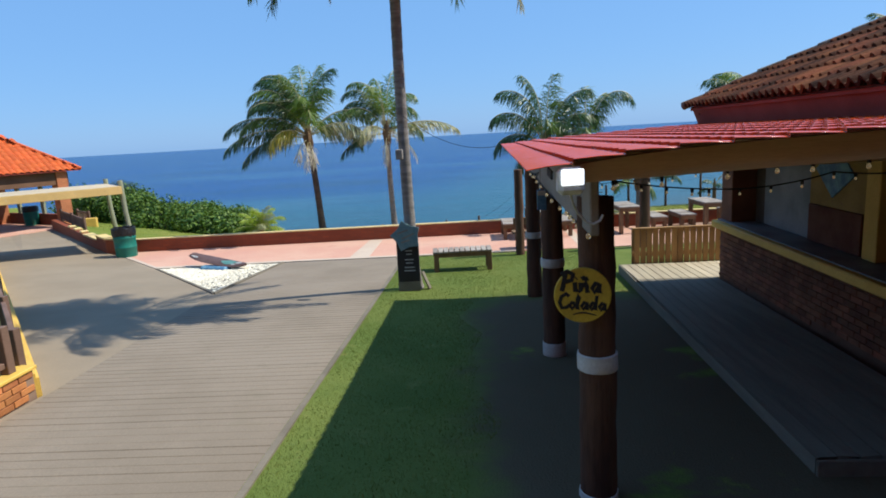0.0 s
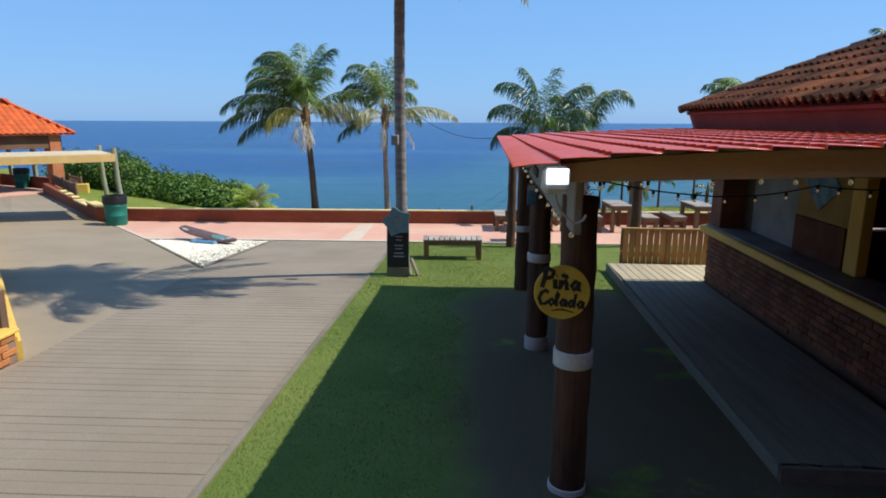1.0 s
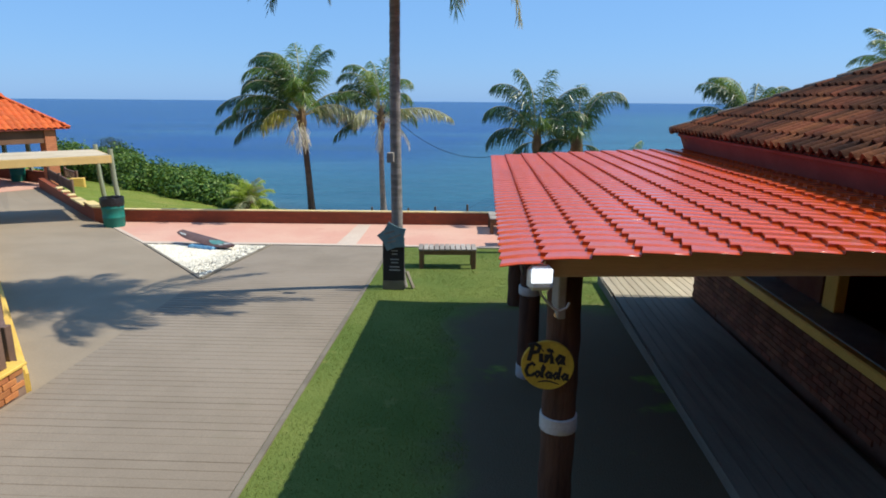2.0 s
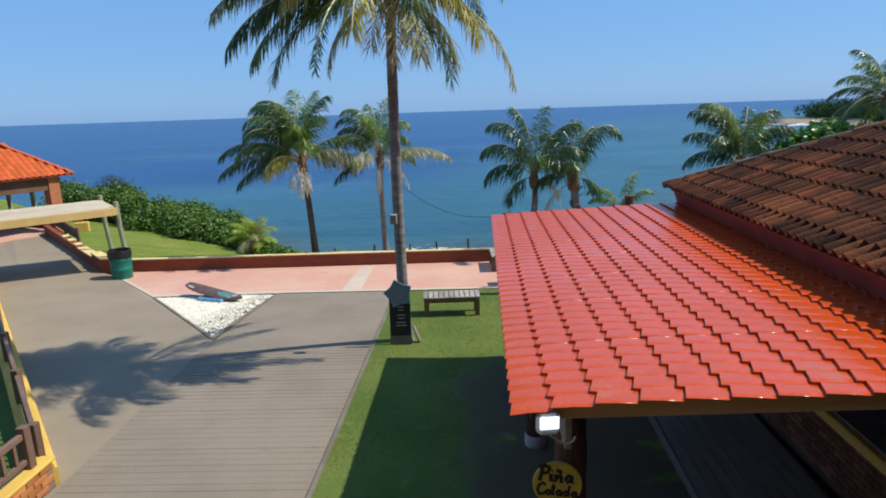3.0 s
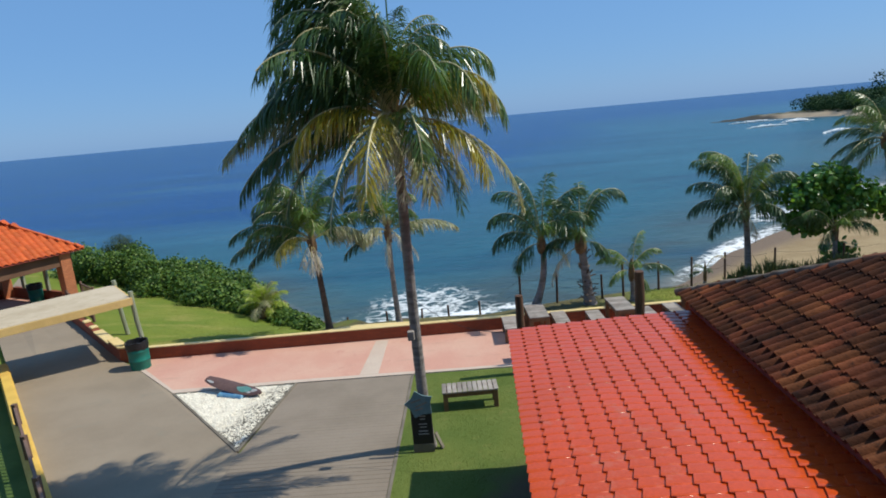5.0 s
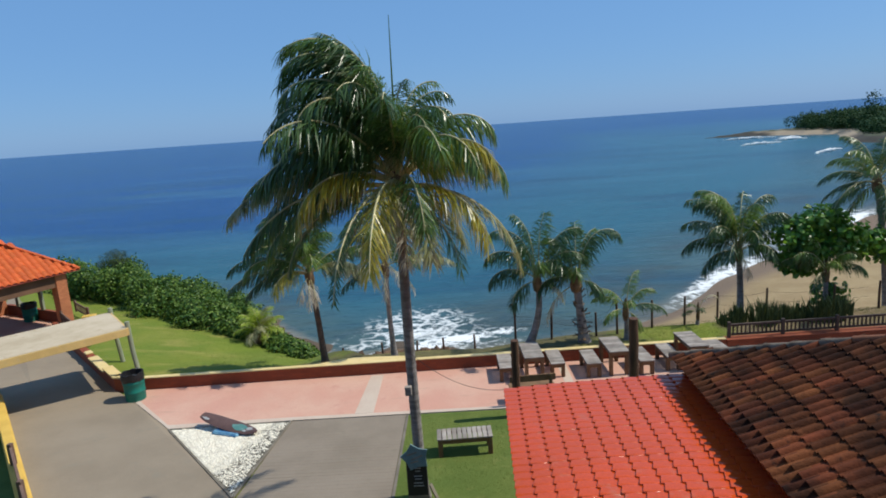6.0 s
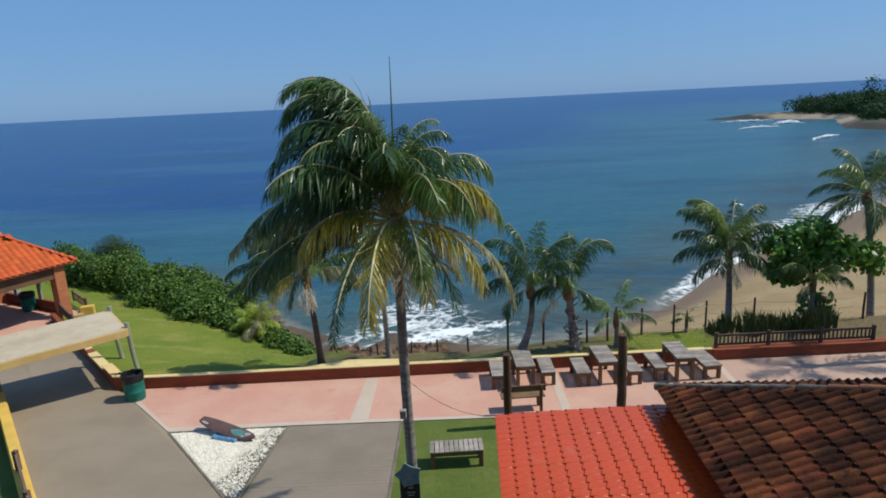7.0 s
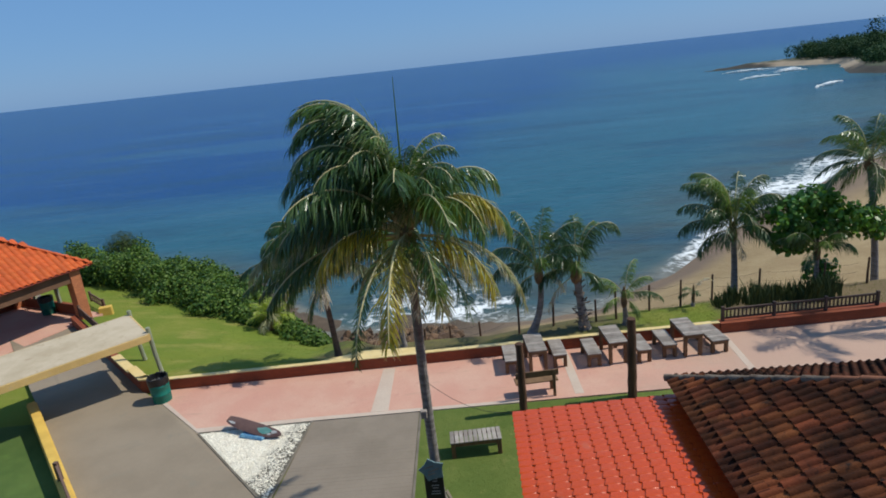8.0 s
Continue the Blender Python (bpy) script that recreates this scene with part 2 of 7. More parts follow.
FRONDPALE = leaf_mat("pale_green_frond", (0.34, 0.36, 0.15), (0.46, 0.43, 0.27), glow=0.35, dry=(0.66, 0.60, 0.52))
FRONDDRY = leaf_mat("dry_frond", (0.56, 0.49, 0.41), (0.70, 0.63, 0.55), 0.6, 0.35)
FRONDFRESH = leaf_mat("fresh_green_frond", (0.16, 0.27, 0.04), (0.22, 0.32, 0.06), glow=0.45)
RIB = mat("frond_rib", (0.60, 0.54, 0.27), (0.48, 0.42, 0.2), 0.42, 6.0, 50)
HUSK = mat("palm_fibre", (0.24, 0.155, 0.08), (0.15, 0.09, 0.05), 0.95, 6.0, 60, 0.8, 0.02)
SHRUB = leaf_mat("sea_grape_leaf", (0.050, 0.112, 0.017), (0.165, 0.25, 0.04), 0.5, 0.3, spec=0.25)
TREELEAF = leaf_mat("almond_tree_leaf", (0.085, 0.22, 0.028), (0.20, 0.38, 0.05), 0.35, 0.45)
BUSHLEAF = leaf_mat("dark_bush_leaf", (0.04, 0.065, 0.024), (0.10, 0.125, 0.04), 0.6, 0.15, spec=0.2)
FARLEAF = leaf_mat("far_wood_leaf", (0.030, 0.066, 0.026), (0.05, 0.095, 0.036), 0.7, 0.15, spec=0.1)
BLADE = leaf_mat("grass_blade", (0.135, 0.178, 0.036), (0.185, 0.215, 0.05), 0.7, 0.3, spec=0.2)
TURF = mat("turf", (0.105, 0.165, 0.03), (0.07, 0.125, 0.022), 0.9, 0.7, 70, 0.8, 0.02, spot=(0.10, 0.17, 0.03))


def lamp_mat():
    m, t, p, place = start("lit_lamp_lens")
    p.inputs["Base Color"].default_value = (0.9, 0.9, 0.88, 1)
    p.inputs["Emission Color"].default_value = (1, 0.98, 0.94, 1)
    p.inputs["Emission Strength"].default_value = 1.1
    return m


def bulb_mat():
    m, t, p, place = start("bulb_glass")
    p.inputs["Base Color"].default_value = (1.0, 0.80, 0.52, 1)
    p.inputs["Roughness"].default_value = 0.05
    p.inputs["Transmission Weight"].default_value = 0.92
    p.inputs["Emission Color"].default_value = (1, 0.75, 0.4, 1)
    p.inputs["Emission Strength"].default_value = 0.04
    return m


LENS, BULB = lamp_mat(), bulb_mat()


def ground_mat():
    """Turf on the terrace, sand below it, rock where the bank is steep on the cove's side."""
    m, t, p, place = start("ground")
    sep = t.nodes.new("ShaderNodeSeparateXYZ")
    t.links.new(place, sep.inputs[0])
    big, fine = noise_of(t, place, 0.35, 5, 0.6), noise_of(t, place, 30, 3)
    turf = mixed(t, ramp(t, big, 0.35, 0.68), (0.145, 0.195, 0.022), (0.195, 0.220, 0.030))
    turf = mixed(t, ramp(t, fine, 0.3, 0.75, 0.0, 0.4), turf, (0.10, 0.15, 0.02))
    # Dry bare strip behind the sea wall; palm shade is put into its colour too.
    bare = calc(t, "SUBTRACT", calc(t, "MULTIPLY", noise_of(t, place, 0.9, 5, 0.65), 6.0), calc(t, "MULTIPLY", calc(t, "ABSOLUTE", calc(t, "ADD", sep.outputs[0], -0.6)), 0.75))
    turf = mixed(t, calc(t, "MULTIPLY", ramp(t, bare, -1.8, 0.4, 0.0, 0.9), ramp(t, sep.outputs[1], 18.1, 18.3)), turf, (0.115, 0.095, 0.05))
    turf = mixed(t, ramp(t, noise_of(t, stretched(t, place, (0.6, 1.5, 1)), 0.7, 6, 0.7), 0.50, 0.68, 0.0, 0.65), turf, (0.29, 0.26, 0.065))
    turf = mixed(t, ramp(t, calc(t, "ADD", sep.outputs[0], calc(t, "MULTIPLY", noise_of(t, place, 1.1, 5, 0.65), 2.0)), 9.2, 10.2), turf, (0.20, 0.15, 0.085))
    sand = mixed(t, ramp(t, noise_of(t, place, 0.5, 5, 0.65), 0.35, 0.68), (0.37, 0.275, 0.145), (0.30, 0.215, 0.11))
    sand = mixed(t, ramp(t, noise_of(t, place, 5, 4, 0.65), 0.5, 0.7, 0.0, 0.4), sand, (0.27, 0.17, 0.085))
    wet = mixed(t, ramp(t, sep.outputs[2], -3.25, -2.75), (0.20, 0.145, 0.10), sand)
    rock = mixed(t, noise_of(t, place, 1.6, 6, 0.7), (0.055, 0.042, 0.03), (0.16, 0.12, 0.085))
    low = mixed(t, ramp(t, calc(t, "ADD", sep.outputs[0], calc(t, "MULTIPLY", big, 3.0)), 0.5, 5.5), rock, wet)
    level = calc(t, "ADD", calc(t, "ADD", sep.outputs[2], calc(t, "MULTIPLY", noise_of(t, place, 1.2, 4), 0.3)), ramp(t, sep.outputs[0], -6.0, -4.2, 1.1, 0.0))
    t.links.new(mixed(t, ramp(t, level, -0.3, 0.0), low, turf), p.inputs["Base Color"])
    p.inputs["Roughness"].default_value = 0.92
    p.inputs["Specular IOR Level"].default_value = 0.2
    b = node(t, "ShaderNodeBump", Strength=0.7, Distance=0.04)
    t.links.new(calc(t, "ADD", fine, calc(t, "MULTIPLY", noise_of(t, place, 3, 4), 1.5)), b.inputs["Height"])
    t.links.new(b.outputs[0], p.inputs["Normal"])
    return m


def sea_mat():
    """Sea water: teal over the shallows, deep blue further out, broken foam where the swell breaks."""
    m, t, p, place = start("sea_water")
    deep = node(t, "ShaderNodeAttribute")
    deep.attribute_name = "depth"
    surf = node(t, "ShaderNodeAttribute")
    surf.attribute_name = "surf"
    d = deep.outputs["Fac"]
    big = noise_of(t, stretched(t, place, (0.5, 1.6, 1)), 0.045, 5, 0.6)
    col = mixed(t, ramp(t, d, 0.3, 7.0), (0.066, 0.108, 0.108), (0.030, 0.108, 0.152))
    col = mixed(t, ramp(t, d, 7.0, 46.0), col, (0.004, 0.046, 0.178))
    col = mixed(t, ramp(t, big, 0.5, 0.68, 0.0, 0.6), col, (0.018, 0.06, 0.105))
    col = mixed(t, ramp(t, d, 0.02, 0.9), (0.22, 0.21, 0.17), col)
    drift = noise_of(t, stretched(t, place, (0.35, 1.5, 1)), 0.22, 6, 0.65)
    col = mixed(t, ramp(t, drift, 0.52, 0.68, 0.0, 0.3), col, (0.022, 0.07, 0.105))
    col = mixed(t, ramp(t, drift, 0.46, 0.32, 0.0, 0.2), col, (0.085, 0.155, 0.185))
    band = noise_of(t, stretched(t, place, (0.25, 1.4, 1)), 0.03, 5, 0.62)
    col = mixed(t, ramp(t, band, 0.53, 0.62, 0.0, 0.42), col, (0.012, 0.052, 0.105))
    col = mixed(t, ramp(t, band, 0.46, 0.37, 0.0, 0.3), col, (0.052, 0.150, 0.212))
    reef = noise_of(t, stretched(t, place, (0.7, 1.3, 1)), 0.16, 5, 0.62)
    col = mixed(t, calc(t, "MULTIPLY", ramp(t, reef, 0.46, 0.62), ramp(t, d, 6.0, 1.5, 0.0, 0.6)), col, (0.050, 0.062, 0.060))
    chop = noise_of(t, stretched(t, place, (0.5, 1.6, 1)), 1.1, 5, 0.7)
    col = mixed(t, ramp(t, chop, 0.5, 0.7, 0.0, 0.5), col, (0.014, 0.05, 0.085))
    col = mixed(t, ramp(t, chop, 0.5, 0.3, 0.0, 0.14), col, (0.06, 0.15, 0.21))
    # foam
    f1 = noise_of(t, place, 0.9, 7, 0.72)
    f2 = noise_of(t, place, 3.2, 5, 0.7)
    cells = node(t, "ShaderNodeTexVoronoi", Scale=1.1)
    cells.feature = "DISTANCE_TO_EDGE"
    warp = t.nodes.new("ShaderNodeVectorMath")
    warp.operation = "ADD"
    nz = node(t, "ShaderNodeTexNoise", Scale=1.2, Detail=4.0)
    t.links.new(place, nz.inputs["Vector"])
    t.links.new(place, warp.inputs[0])
    t.links.new(stretched(t, nz.outputs["Color"], (1.6, 1.6, 0)), warp.inputs[1])
    t.links.new(warp.outputs[0], cells.inputs["Vector"])
    lace = calc(t, "SUBTRACT", 1.0, ramp(t, cells.outputs["Distance"], 0.02, 0.22))
    mass = calc(t, "ADD", calc(t, "MULTIPLY", f1, 0.6), calc(t, "MULTIPLY", f2, 0.4))
    level = calc(t, "SUBTRACT", 1.0, surf.outputs["Fac"])
    solid = ramp(t, calc(t, "SUBTRACT", mass, calc(t, "MULTIPLY", level, 0.62)), 0.06, 0.2)
    web = calc(t, "MULTIPLY", lace, ramp(t, calc(t, "SUBTRACT", mass, calc(t, "MULTIPLY", level, 0.5)), 0.0, 0.12))
    foam = calc(t, "MINIMUM", calc(t, "ADD", solid, calc(t, "MULTIPLY", web, 0.8)), 1.0)
    foam = calc(t, "MULTIPLY", foam, ramp(t, surf.outputs["Fac"], 0.02, 0.15))
    t.links.new(mixed(t, foam, col, (0.80, 0.82, 0.82)), p.inputs["Base Color"])
    t.links.new(ramp(t, foam, 0.0, 0.6, 0.25, 0.8), p.inputs["Roughness"])
    p.inputs["IOR"].default_value = 1.33
    p.inputs["Specular IOR Level"].default_value = 0.1
    b = node(t, "ShaderNodeBump", Strength=0.7, Distance=0.35)
    waves = noise_of(t, stretched(t, place, (0.55, 1.3, 1)), 0.7, 6, 0.62)
    t.links.new(calc(t, "ADD", waves, calc(t, "MULTIPLY", foam, 0.12)), b.inputs["Height"])
    t.links.new(b.outputs[0], p.inputs["Normal"])
    return m


def lawn_mat():
    """Turf worn through to dark trodden soil in a broad uneven strip beside the boardwalk."""
    m, t, p, place = start("worn_turf")
    sep = t.nodes.new("ShaderNodeSeparateXYZ")
    t.links.new(place, sep.inputs[0])
    big, fine = noise_of(t, place, 0.8, 5, 0.6), noise_of(t, place, 60, 3)
    turf = mixed(t, ramp(t, big, 0.34, 0.68), (0.148, 0.184, 0.042), (0.105, 0.150, 0.031))
    turf = mixed(t, ramp(t, noise_of(t, place, 3.0, 6, 0.7), 0.55, 0.7), turf, (0.185, 0.205, 0.056))
    soil = mixed(t, big, (0.135, 0.105, 0.066), (0.095, 0.075, 0.048))
    way = calc(t, "ADD", sep.outputs[0], calc(t, "MULTIPLY", noise_of(t, place, 0.9, 5, 0.65), 1.6))
    end = calc(t, "ADD", sep.outputs[1], calc(t, "MULTIPLY", big, 1.5))
    worn = calc(t, "MULTIPLY", ramp(t, way, 1.0, 1.7), ramp(t, end, 11.6, 10.4))
    tuft = ramp(t, noise_of(t, place, 0.75, 5, 0.6), 0.68, 0.61)
    col = mixed(t, calc(t, "MULTIPLY", worn, tuft), turf, soil)
    t.links.new(mixed(t, ramp(t, fine, 0.25, 0.8, 0.0, 0.16), col, (0.03, 0.055, 0.014)), p.inputs["Base Color"])
    p.inputs["Roughness"].default_value = 0.95
    p.inputs["Specular IOR Level"].default_value = 0.15
    b = node(t, "ShaderNodeBump", Strength=0.8, Distance=0.02)
    t.links.new(fine, b.inputs["Height"])
    t.links.new(b.outputs[0], p.inputs["Normal"])
    return m


def bed_mat():
    """Soil under a drift of crushed white stone that covers the bed's path side."""
    m, t, p, place = start("soil_with_white_grit")
    sep = t.nodes.new("ShaderNodeSeparateXYZ")
    t.links.new(place, sep.inputs[0])
    fine = noise_of(t, place, 45, 4, 0.7)
    soil = mixed(t, fine, (0.14, 0.12, 0.09), (0.07, 0.065, 0.045))
    grit = mixed(t, ramp(t, fine, 0.35, 0.7), (0.80, 0.75, 0.62), (0.70, 0.64, 0.52))
    edge = calc(t, "ADD", sep.outputs[0], calc(t, "SUBTRACT", calc(t, "MULTIPLY", noise_of(t, place, 2.2, 6, 0.7), 2.4), calc(t, "MULTIPLY", sep.outputs[1], 0.3)))
    t.links.new(mixed(t, ramp(t, edge, -8.25, -7.6), grit, soil), p.inputs["Base Color"])
    p.inputs["Roughness"].default_value = 0.95
    b = node(t, "ShaderNodeBump", Strength=0.8, Distance=0.02)
    t.links.new(fine, b.inputs["Height"])
    t.links.new(b.outputs[0], p.inputs["Normal"])
    return m


def terrace_mat():
    """Pink floor paint, patchy, scuffed and worn through to bare cement at the beach end."""
    m, t, p, place = start("pink_pavement")
    sep = t.nodes.new("ShaderNodeSeparateXYZ")
    t.links.new(place, sep.inputs[0])
    big, mid, fine = noise_of(t, place, 0.55, 5, 0.6), noise_of(t, place, 2.4, 6, 0.7), noise_of(t, place, 40, 3)
    col = mixed(t, ramp(t, big, 0.34, 0.68), (0.58, 0.305, 0.222), (0.62, 0.38, 0.28))
    col = mixed(t, ramp(t, mid, 0.56, 0.7, 0.0, 0.8), col, (0.54, 0.275, 0.21))
    worn = calc(t, "ADD", sep.outputs[0], calc(t, "MULTIPLY", calc(t, "SUBTRACT", noise_of(t, place, 0.7, 6, 0.7), 0.5), 9.0))
    col = mixed(t, ramp(t, worn, 3.0, 8.5, 0.0, 0.75), col, (0.45, 0.32, 0.235))
    col = mixed(t, ramp(t, noise_of(t, stretched(t, place, (0.4, 2.2, 1)), 1.3, 6, 0.7), 0.57, 0.72, 0.0, 0.35), col, (0.34, 0.25, 0.18))
    col = mixed(t, ramp(t, fine, 0.2, 0.8, 0.0, 0.25), col, (0.30, 0.17, 0.13))
    t.links.new(col, p.inputs["Base Color"])
    t.links.new(ramp(t, big, 0.2, 0.8, 0.72, 0.9), p.inputs["Roughness"])
    b = node(t, "ShaderNodeBump", Strength=0.2, Distance=0.004)
    t.links.new(calc(t, "ADD", fine, mid), b.inputs["Height"])
    t.links.new(b.outputs[0], p.inputs["Normal"])
    return m


PINK = terrace_mat()
BEDSOIL = bed_mat()
GROUND, SEA, LAWN = ground_mat(), sea_mat(), lawn_mat()

# ---- mesh helpers ----


@functools.lru_cache(maxsize=None)
def soft_box(sx, sy, sz, b):
    """Corners and faces of a box with chamfered edges, centred."""
    bm = bmesh.new()
    bmesh.ops.create_cube(bm, size=1.0, matrix=Matrix.Diagonal((sx, sy, sz, 1)))
    if b > 0:
        bmesh.ops.bevel(bm, geom=bm.edges[:], offset=min(b, 0.45 * min(sx, sy, sz)), segments=1, affect="EDGES")
    bm.verts.index_update()
    out = [v.co.copy() for v in bm.verts], [[v.index for v in f.verts] for f in bm.faces]
    bm.free()
    return out


class Geo:
    """Gathers the corners and faces of one mesh."""

    def __init__(self):
        self.v, self.f = [], []

    def add(self, verts, faces, m=None):
        n = len(self.v)
        self.v += [tuple(m @ Vector(p)) for p in verts] if m else [tuple(p) for p in verts]
        self.f += [[n + i for i in f] for f in faces]
        return self

    def box(self, lo, hi, b=0.008, m=None):
        c = [(p + q) / 2 for p, q in zip(lo, hi)]
        v, f = soft_box(*(round(abs(q - p), 5) for p, q in zip(lo, hi)), b)
        return self.add(v, f, (m or Matrix()) @ Matrix.Translation(c))

    def beam(self, p, q, w, h, b=0.006):
        """A bar of width w and height h from p to q."""
        p, q = Vector(p), Vector(q)
        d = q - p
        up = Vector((0, 0, 1)) if abs(d.normalized().z) < 0.95 else Vector((0, 1, 0))
        x = d.normalized()
        y = up.cross(x).normalized()
        z = x.cross(y)
        m = Matrix((x, y, z)).transposed().to_4x4()
        m.translation = (p + q) / 2
        v, f = soft_box(round(d.length, 5), w, h, b)
        return self.add(v, f, m)

    def tube(self, path, radii, n=8, caps=True, wob=0.0, seed=0):
        """A round bar along a path, with a radius at each point."""
        rnd = random.Random(seed)
        path = [Vector(p) for p in path]
        if isinstance(radii, (int, float)):
            radii = [radii] * len(path)
        base = len(self.v)
        side = None
        for i, p in enumerate(path):
            d = (path[min(i + 1, len(path) - 1)] - path[max(i - 1, 0)]).normalized()
            if side is None:
                side = d.orthogonal().normalized()
            side = (side - d * side.dot(d)).normalized()
            other = d.cross(side)
            for k in range(n):
                a = 2 * math.pi * k / n
                r = radii[i] * (1 + wob * rnd.uniform(-1, 1))
                self.v.append(tuple(p + side * (r * math.cos(a)) + other * (r * math.sin(a))))
        for i in range(len(path) - 1):
            for k in range(n):
                a, b = base + i * n + k, base + i * n + (k + 1) % n
                self.f.append([a, b, b + n, a + n])
        if caps:
            self.f.append([base + k for k in range(n)][::-1])
            self.f.append([base + (len(path) - 1) * n + k for k in range(n)])
        return self

    def prism(self, outline, z0, z1):
        """An upright block over a plan outline (counter-clockwise); z0 and z1 are numbers or functions of x, y."""
        n = len(outline)
        lo = [(x, y, z0(x, y) if callable(z0) else z0) for x, y in outline]
        hi = [(x, y, z1(x, y) if callable(z1) else z1) for x, y in outline]
        faces = [list(range(n))[::-1], [n + i for i in range(n)]]
        faces += [[i, (i + 1) % n, n + (i + 1) % n, n + i] for i in range(n)]
        return self.add(lo + hi, faces)

    def lathe(self, rings, n=20, m=None):
        """A turned body from (radius, height) rings."""
        v = [(r * math.cos(2 * math.pi * k / n), r * math.sin(2 * math.pi * k / n), z) for r, z in rings for k in range(n)]
        f = [[i * n + k, i * n + (k + 1) % n, (i + 1) * n + (k + 1) % n, (i + 1) * n + k] for i in range(len(rings) - 1) for k in range(n)]
        f += [list(range(n))[::-1], [(len(rings) - 1) * n + k for k in range(n)]]
        return self.add(v, f, m)

    def mesh(self, name, material, smooth=False):
        me = bpy.data.meshes.new(name)
        me.from_pydata(self.v, [], self.f)
        me.materials.append(material)
        if smooth:
            me.polygons.foreach_set("use_smooth", [True] * len(me.polygons))
            me.set_sharp_from_angle(angle=radians(50))
        me.update()
        return me


def part(name, geo, material, parent=None, label="", smooth=False, kind=""):
    """Links a mesh as one object under a thing or a part."""
    ob = new(name, geo.mesh(name, material, smooth) if isinstance(geo, Geo) else geo)
    if parent:
        ob.parent = parent
    return tagged(ob, label=label, kind=kind)


def thing(name, label, category, group="", at=None, kind=""):
    ob = new(name)
    ob.empty_display_size = 0.2
    if at is not None:
        ob.matrix_basis = at
    return tagged(ob, label, category, group, kind)


def structure(name, geo, material, label, category, smooth=False):
    return tagged(part(name, geo, material, smooth=smooth), label, category, kind="structure")


# ---- lie of the land ----
SLOPE_END = 15.3


def g(x, y):
    """Height of the paved ground: a gentle ramp down to the terrace."""
    return 0.046 * min(max(0.0, SLOPE_END - y), 18.0)


def along(table, x):
    return float(np.interp(x, [p[0] for p in table], [p[1] for p in table]))


EDGE = [(-60, 42), (-30, 38), (-23, 37), (-18.8, 36.2), (-16.6, 34.8), (-11.2, 30.2), (-8.9, 26.2), (-7.6, 24.9), (-5.6, 22.4), (-4.7, 20.6), (-3.0, 19.9), (3, 19.6), (8, 20.2), (14, 20.6), (30, 21), (90, 30)]
SHORE = [(-60, 52), (-30, 46), (-18, 42), (-10.5, 34.4), (-6, 28.6), (0, 28.5), (4, 28.3), (6.7, 28.7), (8.6, 30.1), (10.7, 31.7), (12.3, 33.0), (14.3, 35.2), (17.2, 38.6), (29.7, 49.3), (42, 59.8), (60, 74), (100, 108), (160, 150), (400, 240), (4000, 700)]
SEA_LEVEL = -3.5


def wall_line(x):
    return 18.13 + 0.022 * x


def lawn_z(x, y):
    """The lawn behind the low walls, falling gently to the hedge."""
    dip = min(1.0, max(0.0, (x + 6.5) / 2)) * min(1.0, max(0.0, (3.0 - x) / 2)) * min(1.0, max(0.0, (y - 18.35) / 0.3))
    slope = 0.16 + 0.12 * min(1.0, max(0.0, (x + 9.5) / 4))
    fall = slope * max(0.0, min(0.724 * (x + 10.35) + 0.69 * (y - 17.9) - 0.6, y - 18.5)) * min(1.0, max(0.0, (-3.5 - x) / 2))
    return 0.33 - fall - 0.04 * max(0.0, y - 18.3) * min(1.0, max(0.0, (-2 - x) / 4)) - 0.3 * dip


def land(x, y):
    e, s = along(EDGE, x), along(SHORE, x)
    if y <= e:
        behind = y > wall_line(x) + 0.08 if x > -9.2 else 0.724 * (x + 10.35) + 0.69 * (y - 17.95) > 0.95
        return lawn_z(x, y) if behind else g(x, y) - 0.05
    k = min(1.0, (y - e) / 1.6)
    top = lawn_z(x, y) - 0.95 * k * k * (3 - 2 * k)
    z = top + (SEA_LEVEL - top) * max(0.0, (y - e) / max(0.5, s - e)) ** 1.05 if y < s else SEA_LEVEL - 0.09 * (y - s)
    z = max(z, -9.0)
    if x < 2 and k > 0.5:
        z += 0.35 * (noise.noise((x * 0.5, y * 0.5, 3)) + 0.5 * noise.noise((x * 1.7, y * 1.7, 9)))
    return z + 0.06 * noise.noise((x * 0.25, y * 0.25, 5))


def spread(dense0, dense1, step, far):
    """Grid lines: even in the middle, ever wider out to far."""
    mid = list(np.arange(dense0, dense1 + step / 2, step))
    out, d = [], step
    while (out[-1] if out else 0) < far:
        d *= 1.35
        out.append((out[-1] if out else 0) + d)
    return [dense0 - o for o in out[::-1]] + mid + [dense1 + o for o in out]


def sheet(xs, ys, height, shear=0.0):
    geo = Geo()
    n = len(xs)
    geo.v = [(x, y + shear * min(40.0, max(-40.0, x)), height(x, y + shear * min(40.0, max(-40.0, x)))) for y in ys for x in xs]
    geo.f = [[j * n + i, j * n + i + 1, (j + 1) * n + i + 1, (j + 1) * n + i] for j in range(len(ys) - 1) for i in range(n - 1)]
    return geo


structure("ground", sheet(spread(-26, 40, 0.6, 4200), sorted(spread(15.6, 64, 0.6, 4200) + [18.16, 18.26]), land, 0.022), GROUND, "grassy terrace falling to a sandy beach", "ground", True)

sea_xs, sea_ys = spread(-26, 60, 0.75, 4400), spread(20, 72, 0.75, 4400)
sea_geo = sheet(sea_xs, sea_ys, lambda x, y: SEA_LEVEL)


